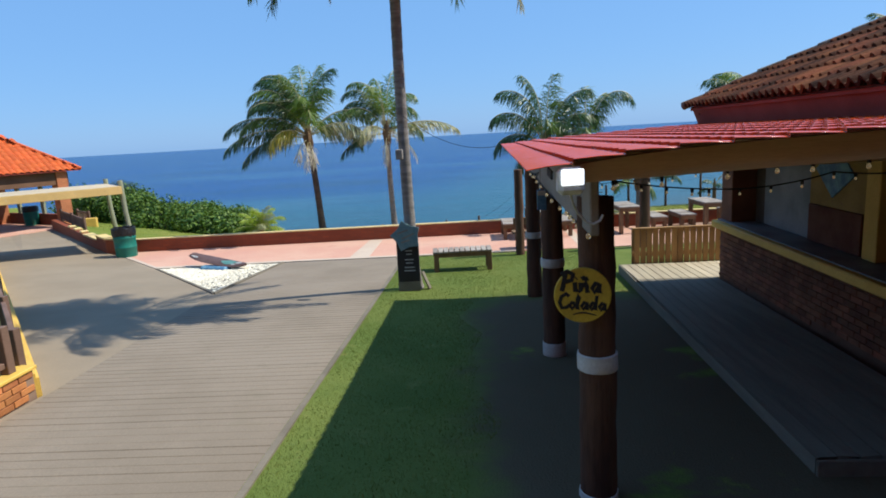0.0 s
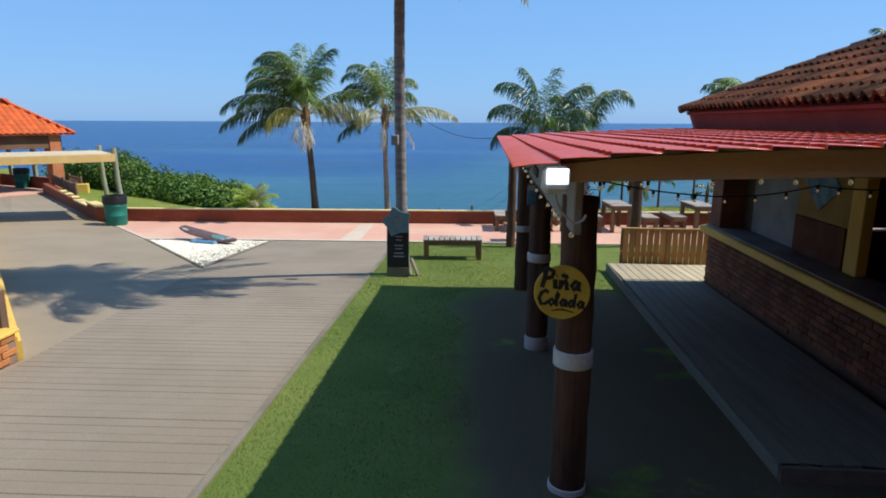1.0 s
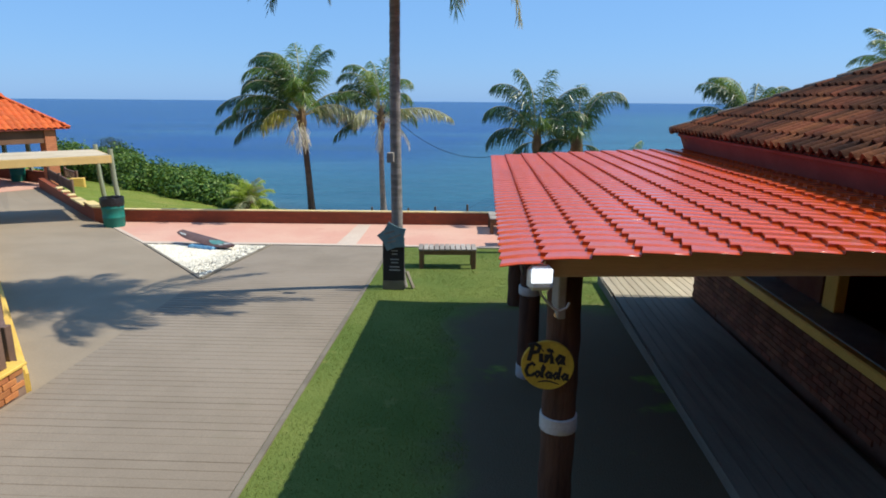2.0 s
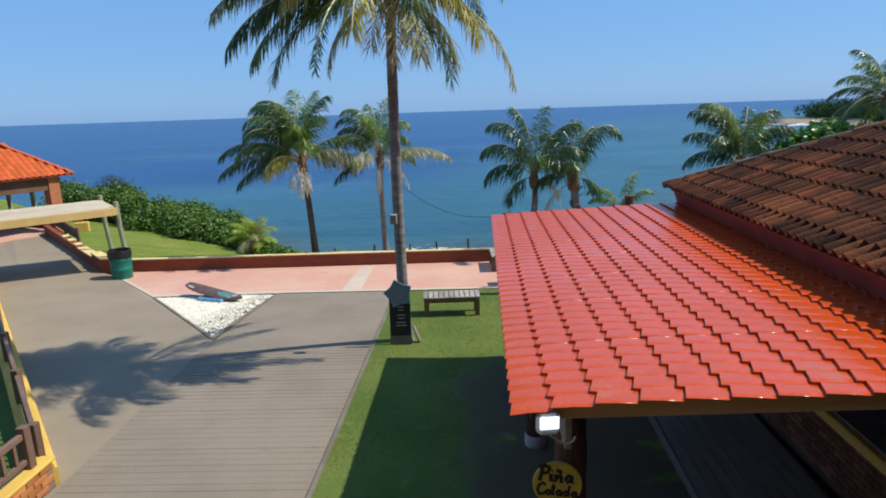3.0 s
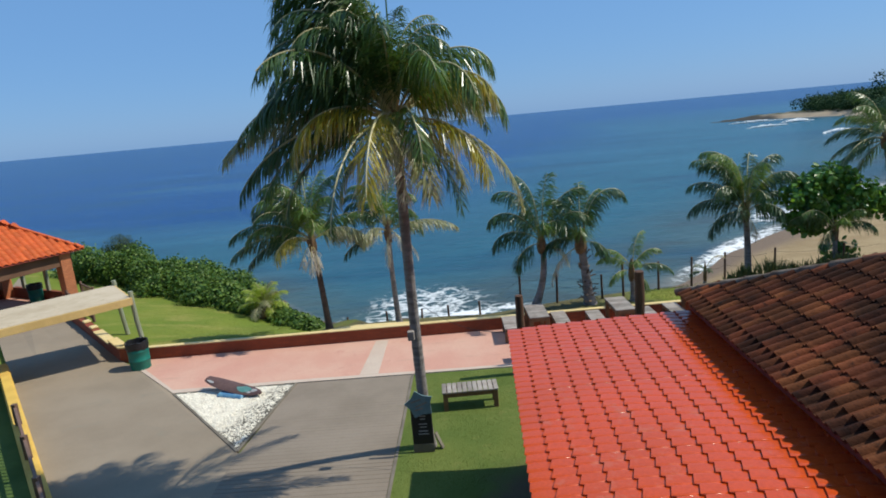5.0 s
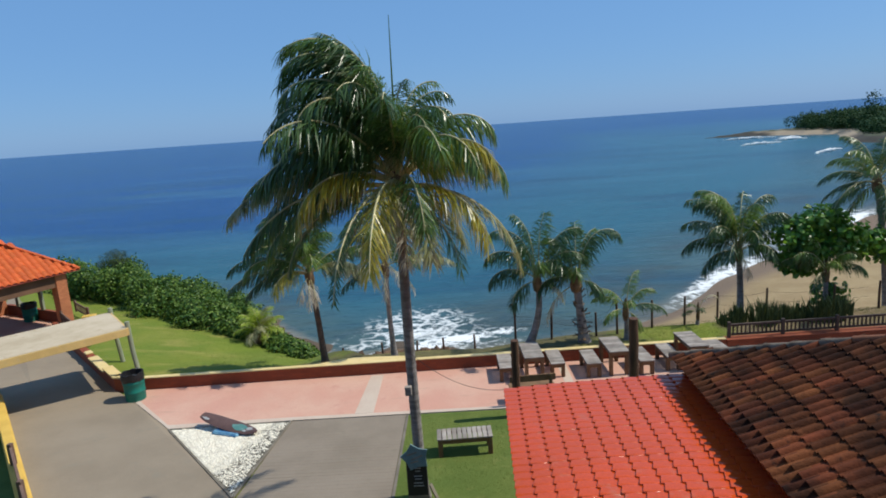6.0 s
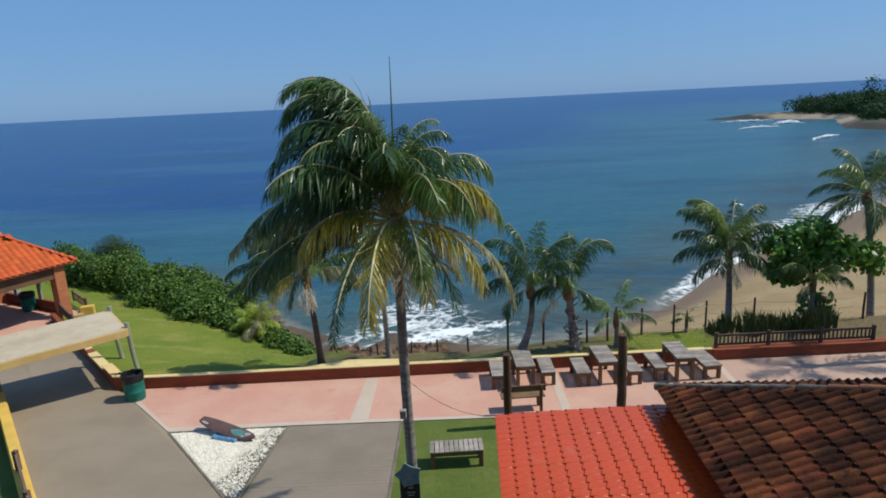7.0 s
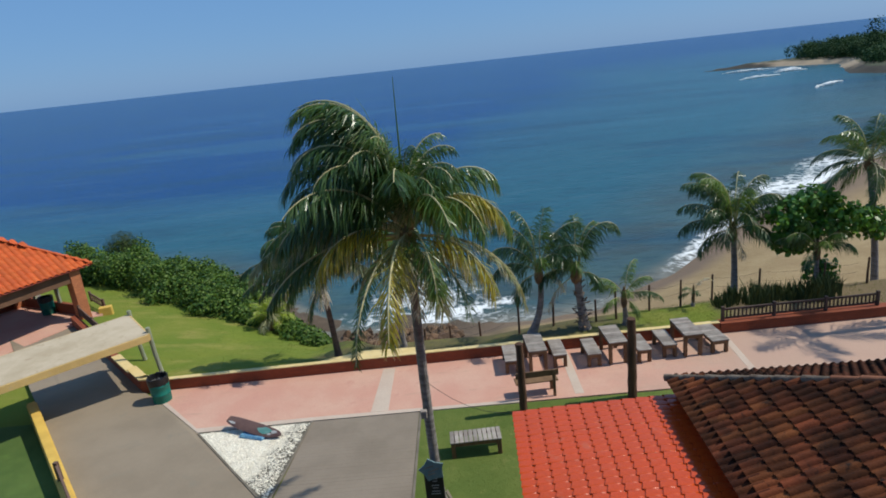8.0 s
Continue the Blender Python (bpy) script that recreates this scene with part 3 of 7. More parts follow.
def bump_at(x, y, cx, cy, rx, ry, turn=0.0):
    c, s = math.cos(turn), math.sin(turn)
    u, v = (x - cx) * c + (y - cy) * s, -(x - cx) * s + (y - cy) * c
    return math.exp(-(u / rx) ** 2 - (v / ry) ** 2)


def surf_at(x, y):
    d = y - along(SHORE, x)
    k = 0.54 * math.exp(-((d - 0.8) / 1.0) ** 2) * (0.5 + 0.5 * math.sin(x * 0.38 + 1.0)) * min(1.0, (x - 5) / 4) if 5 < x < 70 else 0.0
    k += 0.10 * math.exp(-((d - 1.0) / 1.2) ** 2) if -7 < x <= 4 else 0.0
    k += 0.34 * bump_at(x, y, -2.0, 32.8, 2.7, 2.9, 0.2) + 0.62 * bump_at(x, y, 0.4, 30.6, 2.7, 0.36, 0.32)
    k += 0.44 * bump_at(x, y, 27.5, 50.5, 5.0, 2.2, 0.4) + 0.36 * bump_at(x, y, 36, 58, 4, 2.0, 0.7)
    return min(k, 1.0)


sea_mesh = sea_geo.mesh("sea", SEA, True)
for label, value in (("depth", lambda x, y: min(60.0, max(0.0, (y - along(SHORE, x)) * 0.32 * (1 - 0.66 * min(1.0, max(0.0, (x - 8) / 60))) * (1 + 3.0 * min(1.0, max(0.0, (6 - x) / 40)))))), ("surf", surf_at)):
    layer = sea_mesh.attributes.new(label, "FLOAT", "POINT")
    layer.data.foreach_set("value", [value(v[0], v[1]) for v in sea_geo.v])
# Unseen wall added behind the camera; it blocks sky light and deepens the shade.
structure("wall_unseen", Geo().box((-30, -4.2, -0.5), (30, -3.8, 9.5), 0.02), REDPAINT, "plain dark red wall, unseen, added to hold back sky light", "wall")
tagged(new("water", sea_mesh), "deep blue sea, teal near the shore, with foam", "sea", kind="structure")

# ---- paving, lawn, kerbs ----
PATH_U = Vector((-0.69, 0.724, 0)).normalized()       # along the side path, away from the sea view
PATH_N = Vector((0.724, 0.69, 0)).normalized()        # across it, towards the sea
WALL_L = Vector((-4.2, 6.55, 0))                      # where the side path's low wall begins
WALL_WAY = Vector((-0.652, 0.758, 0))                  # along that low wall
WALL_R = Vector((-10.35, 17.9, 0))                    # corner of the side path and the sea wall
TRI = [(-7.47, 15.17), (-4.52, 11.72), (-4.26, 15.29)]  # the gravel bed
RIB_X = [(-8, -3.4), (5.8, -4.1), (11.6, -4.5), (SLOPE_END, -4.3)]


def slab(name, outline, lift, material, label, category):
    return structure(name, Geo().prism(outline, lambda x, y: g(x, y) - 0.12, lambda x, y: g(x, y) + lift), material, label, category)


def ribbed_paving():
    """Ramp with grooves drawn across it at hand's width."""
    geo = Geo()
    rnd = random.Random(4)
    y, rows = -7.0, []
    while y < 14.6:
        step = 0.138 + rnd.uniform(-0.012, 0.012)
        groove = 0.0072 * rnd.uniform(0.5, 1.1) * (1.0 if y < 10.5 else max(0.25, 1 - (y - 10.5) / 5))
        rows += [(y, 0.0), (y + step - 0.024, 0.0), (y + step - 0.017, -groove), (y + step - 0.006, -groove)]
        y += step
    rows.append((SLOPE_END, 0.0))
    cols = 7
    for y, drop in rows:
        x0 = along([(b, a) for b, a in RIB_X], y)
        if y > 11.65:
            x0 = -4.45 + (y - 11.65) / 3.65 * 0.2
        for c in range(cols):
            x = x0 + (-1.238 - x0) * c / (cols - 1)
            geo.v.append((x, y, g(x, y) + drop + 0.003 * noise.noise((x * 1.3, y * 1.3, 1))))
    for j in range(len(rows) - 1):
        for c in range(cols - 1):
            geo.f.append([j * cols + c, j * cols + c + 1, (j + 1) * cols + c + 1, (j + 1) * cols + c])
    return geo


structure("pavement_ramp", ribbed_paving(), RIBBED, "grey concrete ramp with drawn cross grooves", "pavement")
far_l = WALL_L + WALL_WAY * 24
slab("pavement_path", [(-3.6, -2.7), (-4.08, 5.8), (-4.46, 11.63), (-7.5, 15.22), (-9.75, 17.45), (-10.3, 17.9), tuple((WALL_R + PATH_U * 20)[:2]), tuple(far_l[:2]), tuple(WALL_L[:2]), (-4.2, -2.7)][::-1][::-1], -0.004, CONCRETE, "smooth grey concrete path", "pavement")
pink = [(-7.45, 15.24), (-4.25, 15.34), (30, 15.34), (30, 18.5), (13.5, wall_line(13.5)), (-9.7, wall_line(-9.7)), (-9.7, 17.42)]
slab("pavement_terrace", pink, 0.012, PINK, "sun-faded pink painted concrete terrace", "pavement")
for x0, x1, x2, x3 in ((-2.62, -2.12, -2.12, -2.5), (3.15, 3.4, 3.4, 3.15), (8.15, 8.35, 8.5, 8.3)):
    slab("trim_strip", [(x0, 15.5), (x1, 15.5), (x2, wall_line(x1) - 0.1), (x3, wall_line(x1) - 0.1)], 0.0155, PALE, "pale unpainted joint in the pink terrace", "pavement")
slab("trim_edge", [(-7.5, 15.22), (-4.25, 15.32), (1.6, 15.32), (1.6, 15.46), (-4.2, 15.5), (-7.62, 15.45), (-9.6, 17.5), (-9.72, 17.42)], 0.017, PALE, "pale worn edge of the pink terrace", "pavement")
kerb = Geo()
kerb.prism([(-1.225, -2.7), (-1.165, -2.7), (-1.165, 15.3), (-1.225, 15.3)], lambda x, y: g(x, y) - 0.1, lambda x, y: g(x, y) + 0.012)
structure("kerb_lawn", kerb, KERB, "narrow concrete kerb between ramp and lawn", "kerb")
kerb = Geo()
for a, b in ((TRI[0], TRI[1]), (TRI[1], TRI[2])):
    a, b = Vector((*a, g(*a) + 0.005)), Vector((*b, g(*b) + 0.005))
    kerb.beam(a, b, 0.06, 0.05)
structure("kerb_bed", kerb, KERB, "narrow concrete kerb round the gravel bed", "kerb")

lawn_xs, lawn_ys = list(np.linspace(-1.165, 9.0, 40)), list(np.linspace(-7, SLOPE_END, 70))
lawn = sheet(lawn_xs, lawn_ys, lambda x, y: g(x, y) + 0.012 * noise.noise((x, y, 2)) - 0.005)
structure("lawn", lawn, LAWN, "short green turf beside the ramp", "lawn", True)


def blades(name, count, inside, height, tall, label, seed):
    """Short grass as loose blades."""
    rnd = random.Random(seed)
    geo = Geo()
    for _ in range(count):
        x, y = inside(rnd)
        z = height(x, y)
        a, h = rnd.uniform(0, 2 * math.pi), tall * rnd.uniform(0.5, 1.2)
        w = h * 0.16
        dx, dy = math.cos(a), math.sin(a)
        lx, ly = rnd.uniform(-0.7, 0.7) * h, rnd.uniform(-0.7, 0.7) * h
        n = len(geo.v)
        geo.v += [(x - dx * w, y - dy * w, z - 0.005), (x + dx * w, y + dy * w, z - 0.005), (x + lx, y + ly, z + h)]
        geo.f.append([n, n + 1, n + 2])
    return tagged(part(name, geo, BLADE), label, "grass", kind="stuff")


def on_lawn(r):
    while True:
        x, y = r.uniform(-1.15, 3.2), 3.0 + 12.25 * r.random()
        bare = x + 0.5 * noise.noise((x * 0.9, y * 0.9, 7)) > 0.55 and y + 0.7 * noise.noise((x, y, 3)) < 10.4
        if not bare or r.random() < 0.004:
            return x, y


blades("grass", 60000, on_lawn, g, 0.018, "short green grass blades on the lawn", 11)


def on_terrace(r):
    while True:
        x = r.uniform(-18, 16)
        y = r.uniform(18.2, along(EDGE, x))
        if not (-4.6 < x < 6.2 and r.random() < 0.85) and y > wall_line(x) + 0.3 and (x > -9.5 or (Vector((x, y, 0)) - WALL_R).dot(PATH_N) > 0.35) and land(x, y) > (-1.0 if x < -5 else -0.1):
            return x, y


blades("grass", 30000, on_terrace, land, 0.035, "bright green grass on the terrace lawn", 12)

soil = Geo().prism(TRI, lambda x, y: g(x, y) - 0.1, lambda x, y: g(x, y) - 0.006)
structure("bed_soil", soil, BEDSOIL, "dark soil of the triangular bed", "soil")


def pebbles():
    rnd = random.Random(5)
    geo = Geo()
    (ax, ay), (bx, by), (cx, cy) = TRI
    base = [(1, 0, 0), (0.5, 0.87, 0), (-0.5, 0.87, 0), (-1, 0, 0), (-0.5, -0.87, 0), (0.5, -0.87, 0), (0.45, 0.3, 0.62), (-0.4, 0.3, 0.66), (0, -0.45, 0.6)]
    faces = [[0, 1, 6], [1, 2, 7, 6], [2, 3, 7], [3, 4, 8, 7], [4, 5, 8], [5, 0, 6, 8], [6, 7, 8]]
    made = 0
    while made < 16000:
        u, v = rnd.random(), rnd.random()
        if u + v > 1:
            u, v = 1 - u, 1 - v
        x, y = ax + (bx - ax) * u + (cx - ax) * v, ay + (by - ay) * u + (cy - ay) * v
        rim = min(u, v, 1 - u - v)
        if rim < 0.03 and rnd.random() < 0.8:
            continue
        sparse = noise.noise((x * 1.1, y * 1.1, 3)) + (0.5 if x > -5.4 + 0.3 * (y - 13.4) else -0.6)
        if sparse > 0.0 and rnd.random() < 0.84:
            continue
        made += 1
        s = rnd.uniform(0.010, 0.027)
        z = g(x, y) - 0.012 + rnd.uniform(0, 0.02)
        m = pose(x, y, z, rnd.uniform(-25, 25), rnd.uniform(-25, 25), rnd.uniform(0, 360)) @ Matrix.Diagonal((s * rnd.uniform(0.8, 1.5), s, s * rnd.uniform(0.35, 0.75), 1))
        geo.add(base, faces, m)
    return geo


tagged(part("pebbles", pebbles(), WHITESTONE), "white pebbles filling the triangular bed", "gravel", kind="stuff")

# ---- low walls ----
north = Geo()
for i in range(34):                                    # along the side path's wall, then out towards the hedge
    u = 9.5 - 0.5 * i
    n0 = max(0.12, (0.3 - 0.724 * u) / 0.69)
    for k in range(19):
        c = WALL_R + PATH_U * u + PATH_N * (n0 + max(0.02, 6.6 - n0) * k / 18)
        north.v.append((c.x, c.y, lawn_z(c.x, c.y) + 0.006))
for i in range(33):
    for k in range(18):
        north.f.append([i * 19 + k, i * 19 + 19 + k, i * 19 + 20 + k, i * 19 + k + 1])
structure("lawn_north", north, GROUND, "bright green lawn between path and hedge", "lawn")


def low_wall(name, a, b, thick, z0, z1, face, cap_mat, label, cap=0.05, over=0.03):
    """A low wall with a painted cap, from a to b along its front face, the body lying to the left of a-b."""
    a, b = Vector((*a, 0)), Vector((*b, 0))
    d = (b - a).normalized()
    n = Vector((-d.y, d.x, 0))
    body = Geo().prism([p[:2] for p in (a, b, b + n * thick, a + n * thick)], z0, z1 - cap)
    w = structure(name, body, face, label, "wall")
    top = Geo().prism([p[:2] for p in (a - n * over, b - n * over, b + n * (thick + over), a + n * (thick + over))], z1 - cap, z1)
    part("cap", top, cap_mat, w, "painted cement cap")
    return w


low_wall("wall_sea", (-9.75, wall_line(-9.75)), (8.35, wall_line(8.35)), 0.15, -0.05, 0.40, SEABRICK, CREAM, "low red brick sea wall with a cream cap", 0.03, 0.012)
low_wall("wall_terrace", (8.37, wall_line(8.37)), (26, wall_line(26)), 0.26, -0.05, 0.36, SEABRICK, SEABRICK, "low dark red painted terrace wall")
a = WALL_R + PATH_U * 0.1
low_wall("wall_path_step", (WALL_R + PATH_U * 1.3)[:2], a[:2], 0.24, -0.05, 0.46, SEABRICK, CREAM, "higher end of the low brick path wall, cream cap")
low_wall("wall_path_north", (WALL_R + PATH_U * 3.2)[:2], (WALL_R + PATH_U * 1.3)[:2], 0.24, -0.05, 0.34, SEABRICK, CREAM, "low brick wall with a cream cap beside the path")
end_wall = structure("wall_path_end", Geo().prism([tuple((WALL_R + PATH_U * u + PATH_N * n)[:2]) for u, n in ((9.3, 0), (3.2, 0), (3.2, 0.24), (9.3, 0.24))], -0.4, lambda x, y: 0.31 + 0.02 * (y - 20.2)), SEABRICK, "uncapped brown-red end of the path wall by the kiosk", "wall")
for u in (3.75, 4.75, 5.7):
    c = WALL_R + PATH_U * u + PATH_N * 0.12
    part("cap_fragment", Geo().box((-0.16, -0.12, 0.0), (0.16, 0.12, 0.07), 0.02, Matrix.Translation((c.x, c.y, 0.31 + 0.02 * (c.y - 20.2))) @ Matrix.Rotation(math.atan2(PATH_U.y, PATH_U.x), 4, "Z")), CREAM, end_wall, "broken pale cap piece")
low_wall("wall_corner", (WALL_R + PATH_U * 0.1)[:2], (-9.75, wall_line(-9.75)), 0.24, -0.05, 0.46, SEABRICK, CREAM, "short brick corner of the low wall, cream cap")
# the side path's near wall: brick on the ramp's side, yellow along the path
near = low_wall("wall_path_south", (WALL_L + WALL_WAY * 13.5)[:2], WALL_L[:2], -0.27, -0.05, 0.66, YELLOW, YELLOW, "yellow painted low wall along the path")
front = structure("wall_ramp", Geo().prism([(-4.42, 0.5), (-4.225, 0.5), (-4.225, 6.5), (-4.42, 6.5)], lambda x, y: g(x, y) - 0.1, 0.72), MORTAR, "low orange brick wall beside the ramp", "wall")
part("cap", Geo().box((-4.46, 0.5, 0.72), (-4.19, 6.54, 0.76)), YELLOW, front, "yellow cement cap")

# terrace of pale cement behind the sea wall
slab2 = Geo().prism([(-4.9, 18.3), (-1.5, 18.36), (-1.4, 18.9), (-3.2, 19.0), (-4.6, 18.55)], -0.1, 0.24)
structure("pavement_ledge", slab2, CREAM, "pale sandy cement ledge behind the sea wall", "pavement")

# ---- the canopy with its red metal roof ----
BAR = Matrix.Translation((0, 10.6, 0)) @ Matrix.Rotation(radians(-1.95), 4, "Z")   # the bar's own axes; y runs from its far corner


def red_height(x, y):
    """The sheets sag evenly at the far end and are bent down over the gutter side at the near end."""
    k, w = x - 1.08, min(1.0, max(0.0, -y / 6.9))
    far = 0.055 * (1 - math.exp(-k / 0.9)) + 0.03 * k
    return 2.70 + far * (1 - w) + (0.115 * (1 - math.exp(-k / 0.6)) + 0.012 * k) * w


canopy = thing("canopy", "wooden canopy on log posts with a red tile-profile metal roof", "canopy", at=BAR)
MODULE, WAVE = 0.258, 0.166


def red_sheet(y0, y1, seed):
    """One metal sheet: waves across it and a pressed, saw-toothed step at each row."""
    geo = Geo()
    ks = (0.0, 0.04, 0.08, 0.12, 0.16, 0.24, 0.36, 0.50, 0.66, 0.80, 0.91, 0.955)
    n0, n1 = y0 / WAVE, y1 / WAVE
    marks = [(n0 + i + k, k) for i in range(round(n1 - n0)) for k in ks] + [(n1, 0.0)]
    rows = [(1.056, 0.020, 0.4)]
    x = 1.06
    while x < 4.75:
        rows += [(x, 0.020, 1.0 if x > 1.1 else 0.4), (x + 0.5 * MODULE, 0.011, 1.0), (x + MODULE - 0.012, 0.0, 1.0), (x + MODULE - 0.010, -0.003, 1.0), (x + MODULE - 0.002, -0.003, 1.0)]
        x += MODULE
    for x, lift, bite in rows:
        for u, k in marks:
            y = u * WAVE
            wave = (3 - k / 0.08) * (k / 0.16) ** 2 if k < 0.16 else 1 - ((k - 0.16) / 0.84) ** 1.4
            tooth = 1 - k / 0.91 if k <= 0.91 else (k - 0.91) / 0.09
            off = -0.043 * tooth * bite
            sag = 0.008 * noise.noise((x, y * 0.6, 2))
            geo.v.append((x + off, y, red_height(x, y) + lift + 0.0058 * wave + sag))
    n = len(marks)
    for j in range(len(rows) - 1):
        for i in range(n - 1):
            geo.f.append([j * n + i, j * n + i + 1, (j + 1) * n + i + 1, (j + 1) * n + i])
    return geo


y0 = -6.91
for k in range(8):
    y1 = y0 + WAVE * (6 if k < 2 else 5)
    s = part("roof_sheet", red_sheet(y0, y1, k), REDSHEET, canopy, smooth=True)
    sol = s.modifiers.new("thickness", "SOLIDIFY")
    sol.thickness, sol.offset = 0.004, -1
    s.data.set_sharp_from_angle(angle=radians(52))
    y0 = y1
ROOF_FAR = y0
beam = Geo()
for k in range(13):                                    # its top is cut to the sheets' curve
    x = 1.30 + 3.1 * k / 12
    lo, hi = 2.632 + 0.098 * k / 12, red_height(x, -6.74) - 0.010
    beam.v += [(x, -6.79, lo), (x, -6.69, lo), (x, -6.69, hi), (x, -6.79, hi)]
beam.f = [[3, 2, 1, 0], [48, 49, 50, 51]] + [[4 * k + a, 4 * k + (a + 1) % 4, 4 * k + 4 + (a + 1) % 4, 4 * k + 4 + a] for k in range(12) for a in range(4)]
part("front_beam", beam, BEAMWOOD, canopy, "amber stained front beam")
part("back_beam", Geo().box((1.46, ROOF_FAR - 0.25, 2.54), (4.4, ROOF_FAR - 0.13, 2.68)), BEAMWOOD, canopy)
part("side_beam", Geo().box((1.40, -6.62, 2.32), (1.45, ROOF_FAR - 0.27, 2.67)), FASCIA, canopy, "grey painted side board")
for y in (-5.4, -4.0, -2.6, -1.2):
    part("rafter", Geo().box((1.46, y - 0.03, 2.56), (4.4, y + 0.03, 2.66)), BEAMWOOD, canopy)
for x in (1.7, 2.6, 3.5):
    part("batten", Geo().box((x, -6.7, 2.662), (x + 0.06, ROOF_FAR - 0.3, 2.70)), BEAMWOOD, canopy)


def log_post(x, y, top, r, parent, bands, seed):
    m = parent.matrix_basis.inverted() @ Matrix.Translation((x, y, 0)) if parent else Matrix.Translation((x, y, 0))
    base = g(x, y) - 0.06
    p = m @ Vector((0, 0, 0))
    n = 14
    rnd = random.Random(seed)
    path = [(p.x + rnd.uniform(-0.006, 0.006), p.y + rnd.uniform(-0.006, 0.006), base + (top - base) * i / n) for i in range(n + 1)]
    radii = [r * (1.06 - 0.1 * i / n + rnd.uniform(-0.02, 0.02)) for i in range(n + 1)]
    post = part("post", Geo().tube(path, radii, 16, True, 0.018, seed), LOG, parent, smooth=True)
    for z0, z1 in bands:
        c = [(p.x, p.y, z) for z in (z0, z0 + 0.004, (z0 + z1) / 2, z1 - 0.004, z1)]
        part("painted_band", Geo().tube(c, [r * 1.08, r * 1.125, r * 1.12, r * 1.115, r * 1.06], 16, True, 0.012, seed + 9), WHITEBAND, post, "white painted band", smooth=True)
    return post


log_post(1.28, 4.3, 2.5, 0.115, canopy, ((1.40, 1.51), (0.44, 0.55)), 1)
log_post(1.40, 7.3, 2.5, 0.118, canopy, ((1.40, 1.50), (0.35, 0.52)), 2)
log_post(1.50, 10.35, 2.5, 0.115, canopy, ((1.2, 1.3),), 3)
for x, y, top, r, seed in ((1.63, 14.85, 2.03, 0.10, 4), (4.62, 15.1, 2.33, 0.115, 5)):
    p = thing("log_post", "dark weathered log post standing free on the terrace edge", "post")
    log_post(x, y, top, r, p, (), seed)

# round painted sign
sign = thing("round_sign", "round yellow hand-painted drinks sign nailed to a log post", "sign", at=Matrix.Translation((1.165, 4.155, 1.925)) @ pose(0, 0, 0, 90, 0, -4))
part("board", Geo().lathe([(0.164, -0.012), (0.170, -0.008), (0.170, 0.006), (0.164, 0.01)], 40), SIGNYELLOW, sign)
SCRIPT = {   # brush strokes of each letter, in letter heights
    "P": [[(0.0, 0.0), (0.08, 0.5), (0.12, 0.95)], [(-0.1, 0.85), (0.2, 1.05), (0.5, 0.9), (0.45, 0.6), (0.1, 0.48)]],
    "C": [[(0.6, 0.85), (0.4, 1.02), (0.12, 0.8), (0.02, 0.4), (0.2, 0.03), (0.5, 0.1), (0.68, 0.3)]],
    "i": [[(0.0, 0.5), (0.05, 0.05), (0.2, 0.1)], [(0.02, 0.7), (0.06, 0.74)]],
    "ñ": [[(0.0, 0.5), (0.03, 0.0), (0.1, 0.35), (0.25, 0.5), (0.32, 0.3), (0.34, 0.03), (0.46, 0.1)], [(0.02, 0.68), (0.12, 0.76), (0.22, 0.68), (0.34, 0.75)]],
    "a": [[(0.36, 0.42), (0.18, 0.5), (0.03, 0.25), (0.15, 0.02), (0.34, 0.3), (0.38, 0.5), (0.38, 0.05), (0.52, 0.1)]],
    "o": [[(0.2, 0.5), (0.03, 0.25), (0.2, 0.0), (0.37, 0.25), (0.2, 0.5)]],
    "l": [[(0.0, 0.2), (0.15, 0.8), (0.1, 1.0), (0.03, 0.7), (0.06, 0.05), (0.2, 0.08)]],
    "d": [[(0.36, 0.42), (0.18, 0.5), (0.03, 0.25), (0.15, 0.02), (0.34, 0.3), (0.42, 1.0), (0.38, 0.05), (0.5, 0.1)]],
}


def lettering(text, x, y, size, gaps, turn):
    """Brush-painted words: flat strokes standing a hair proud of the board."""
    for ch, w in zip(text, gaps):
        geo = Geo()
        for stroke in SCRIPT[ch]:
            pts = [pose(0, 0, 0, 0, 0, turn) @ Vector((x + px * size, y + py * size, 0.0115)) for px, py in stroke]
            geo.tube(pts, [size * 0.125] * len(pts), 6)
        geo.v = [(p[0], p[1], 0.0115 + (p[2] - 0.0115) * 0.2) for p in geo.v]
        part("letter", geo, BLACK, sign)
        x += w * size


lettering("Piña", -0.125, 0.02, 0.118, (0.62, 0.3, 0.55, 0.5), -5)
lettering("Colada", -0.135, -0.088, 0.092, (0.66, 0.46, 0.3, 0.54, 0.6, 0.5), -5)
part("flourish", Geo().tube([(-0.06 + 0.02 * i, -0.118 + 0.012 * math.sin(i * 0.55), 0.012) for i in range(8)], [0.002, 0.004, 0.005, 0.005, 0.005, 0.004, 0.004, 0.002], 6), BLACK, sign)

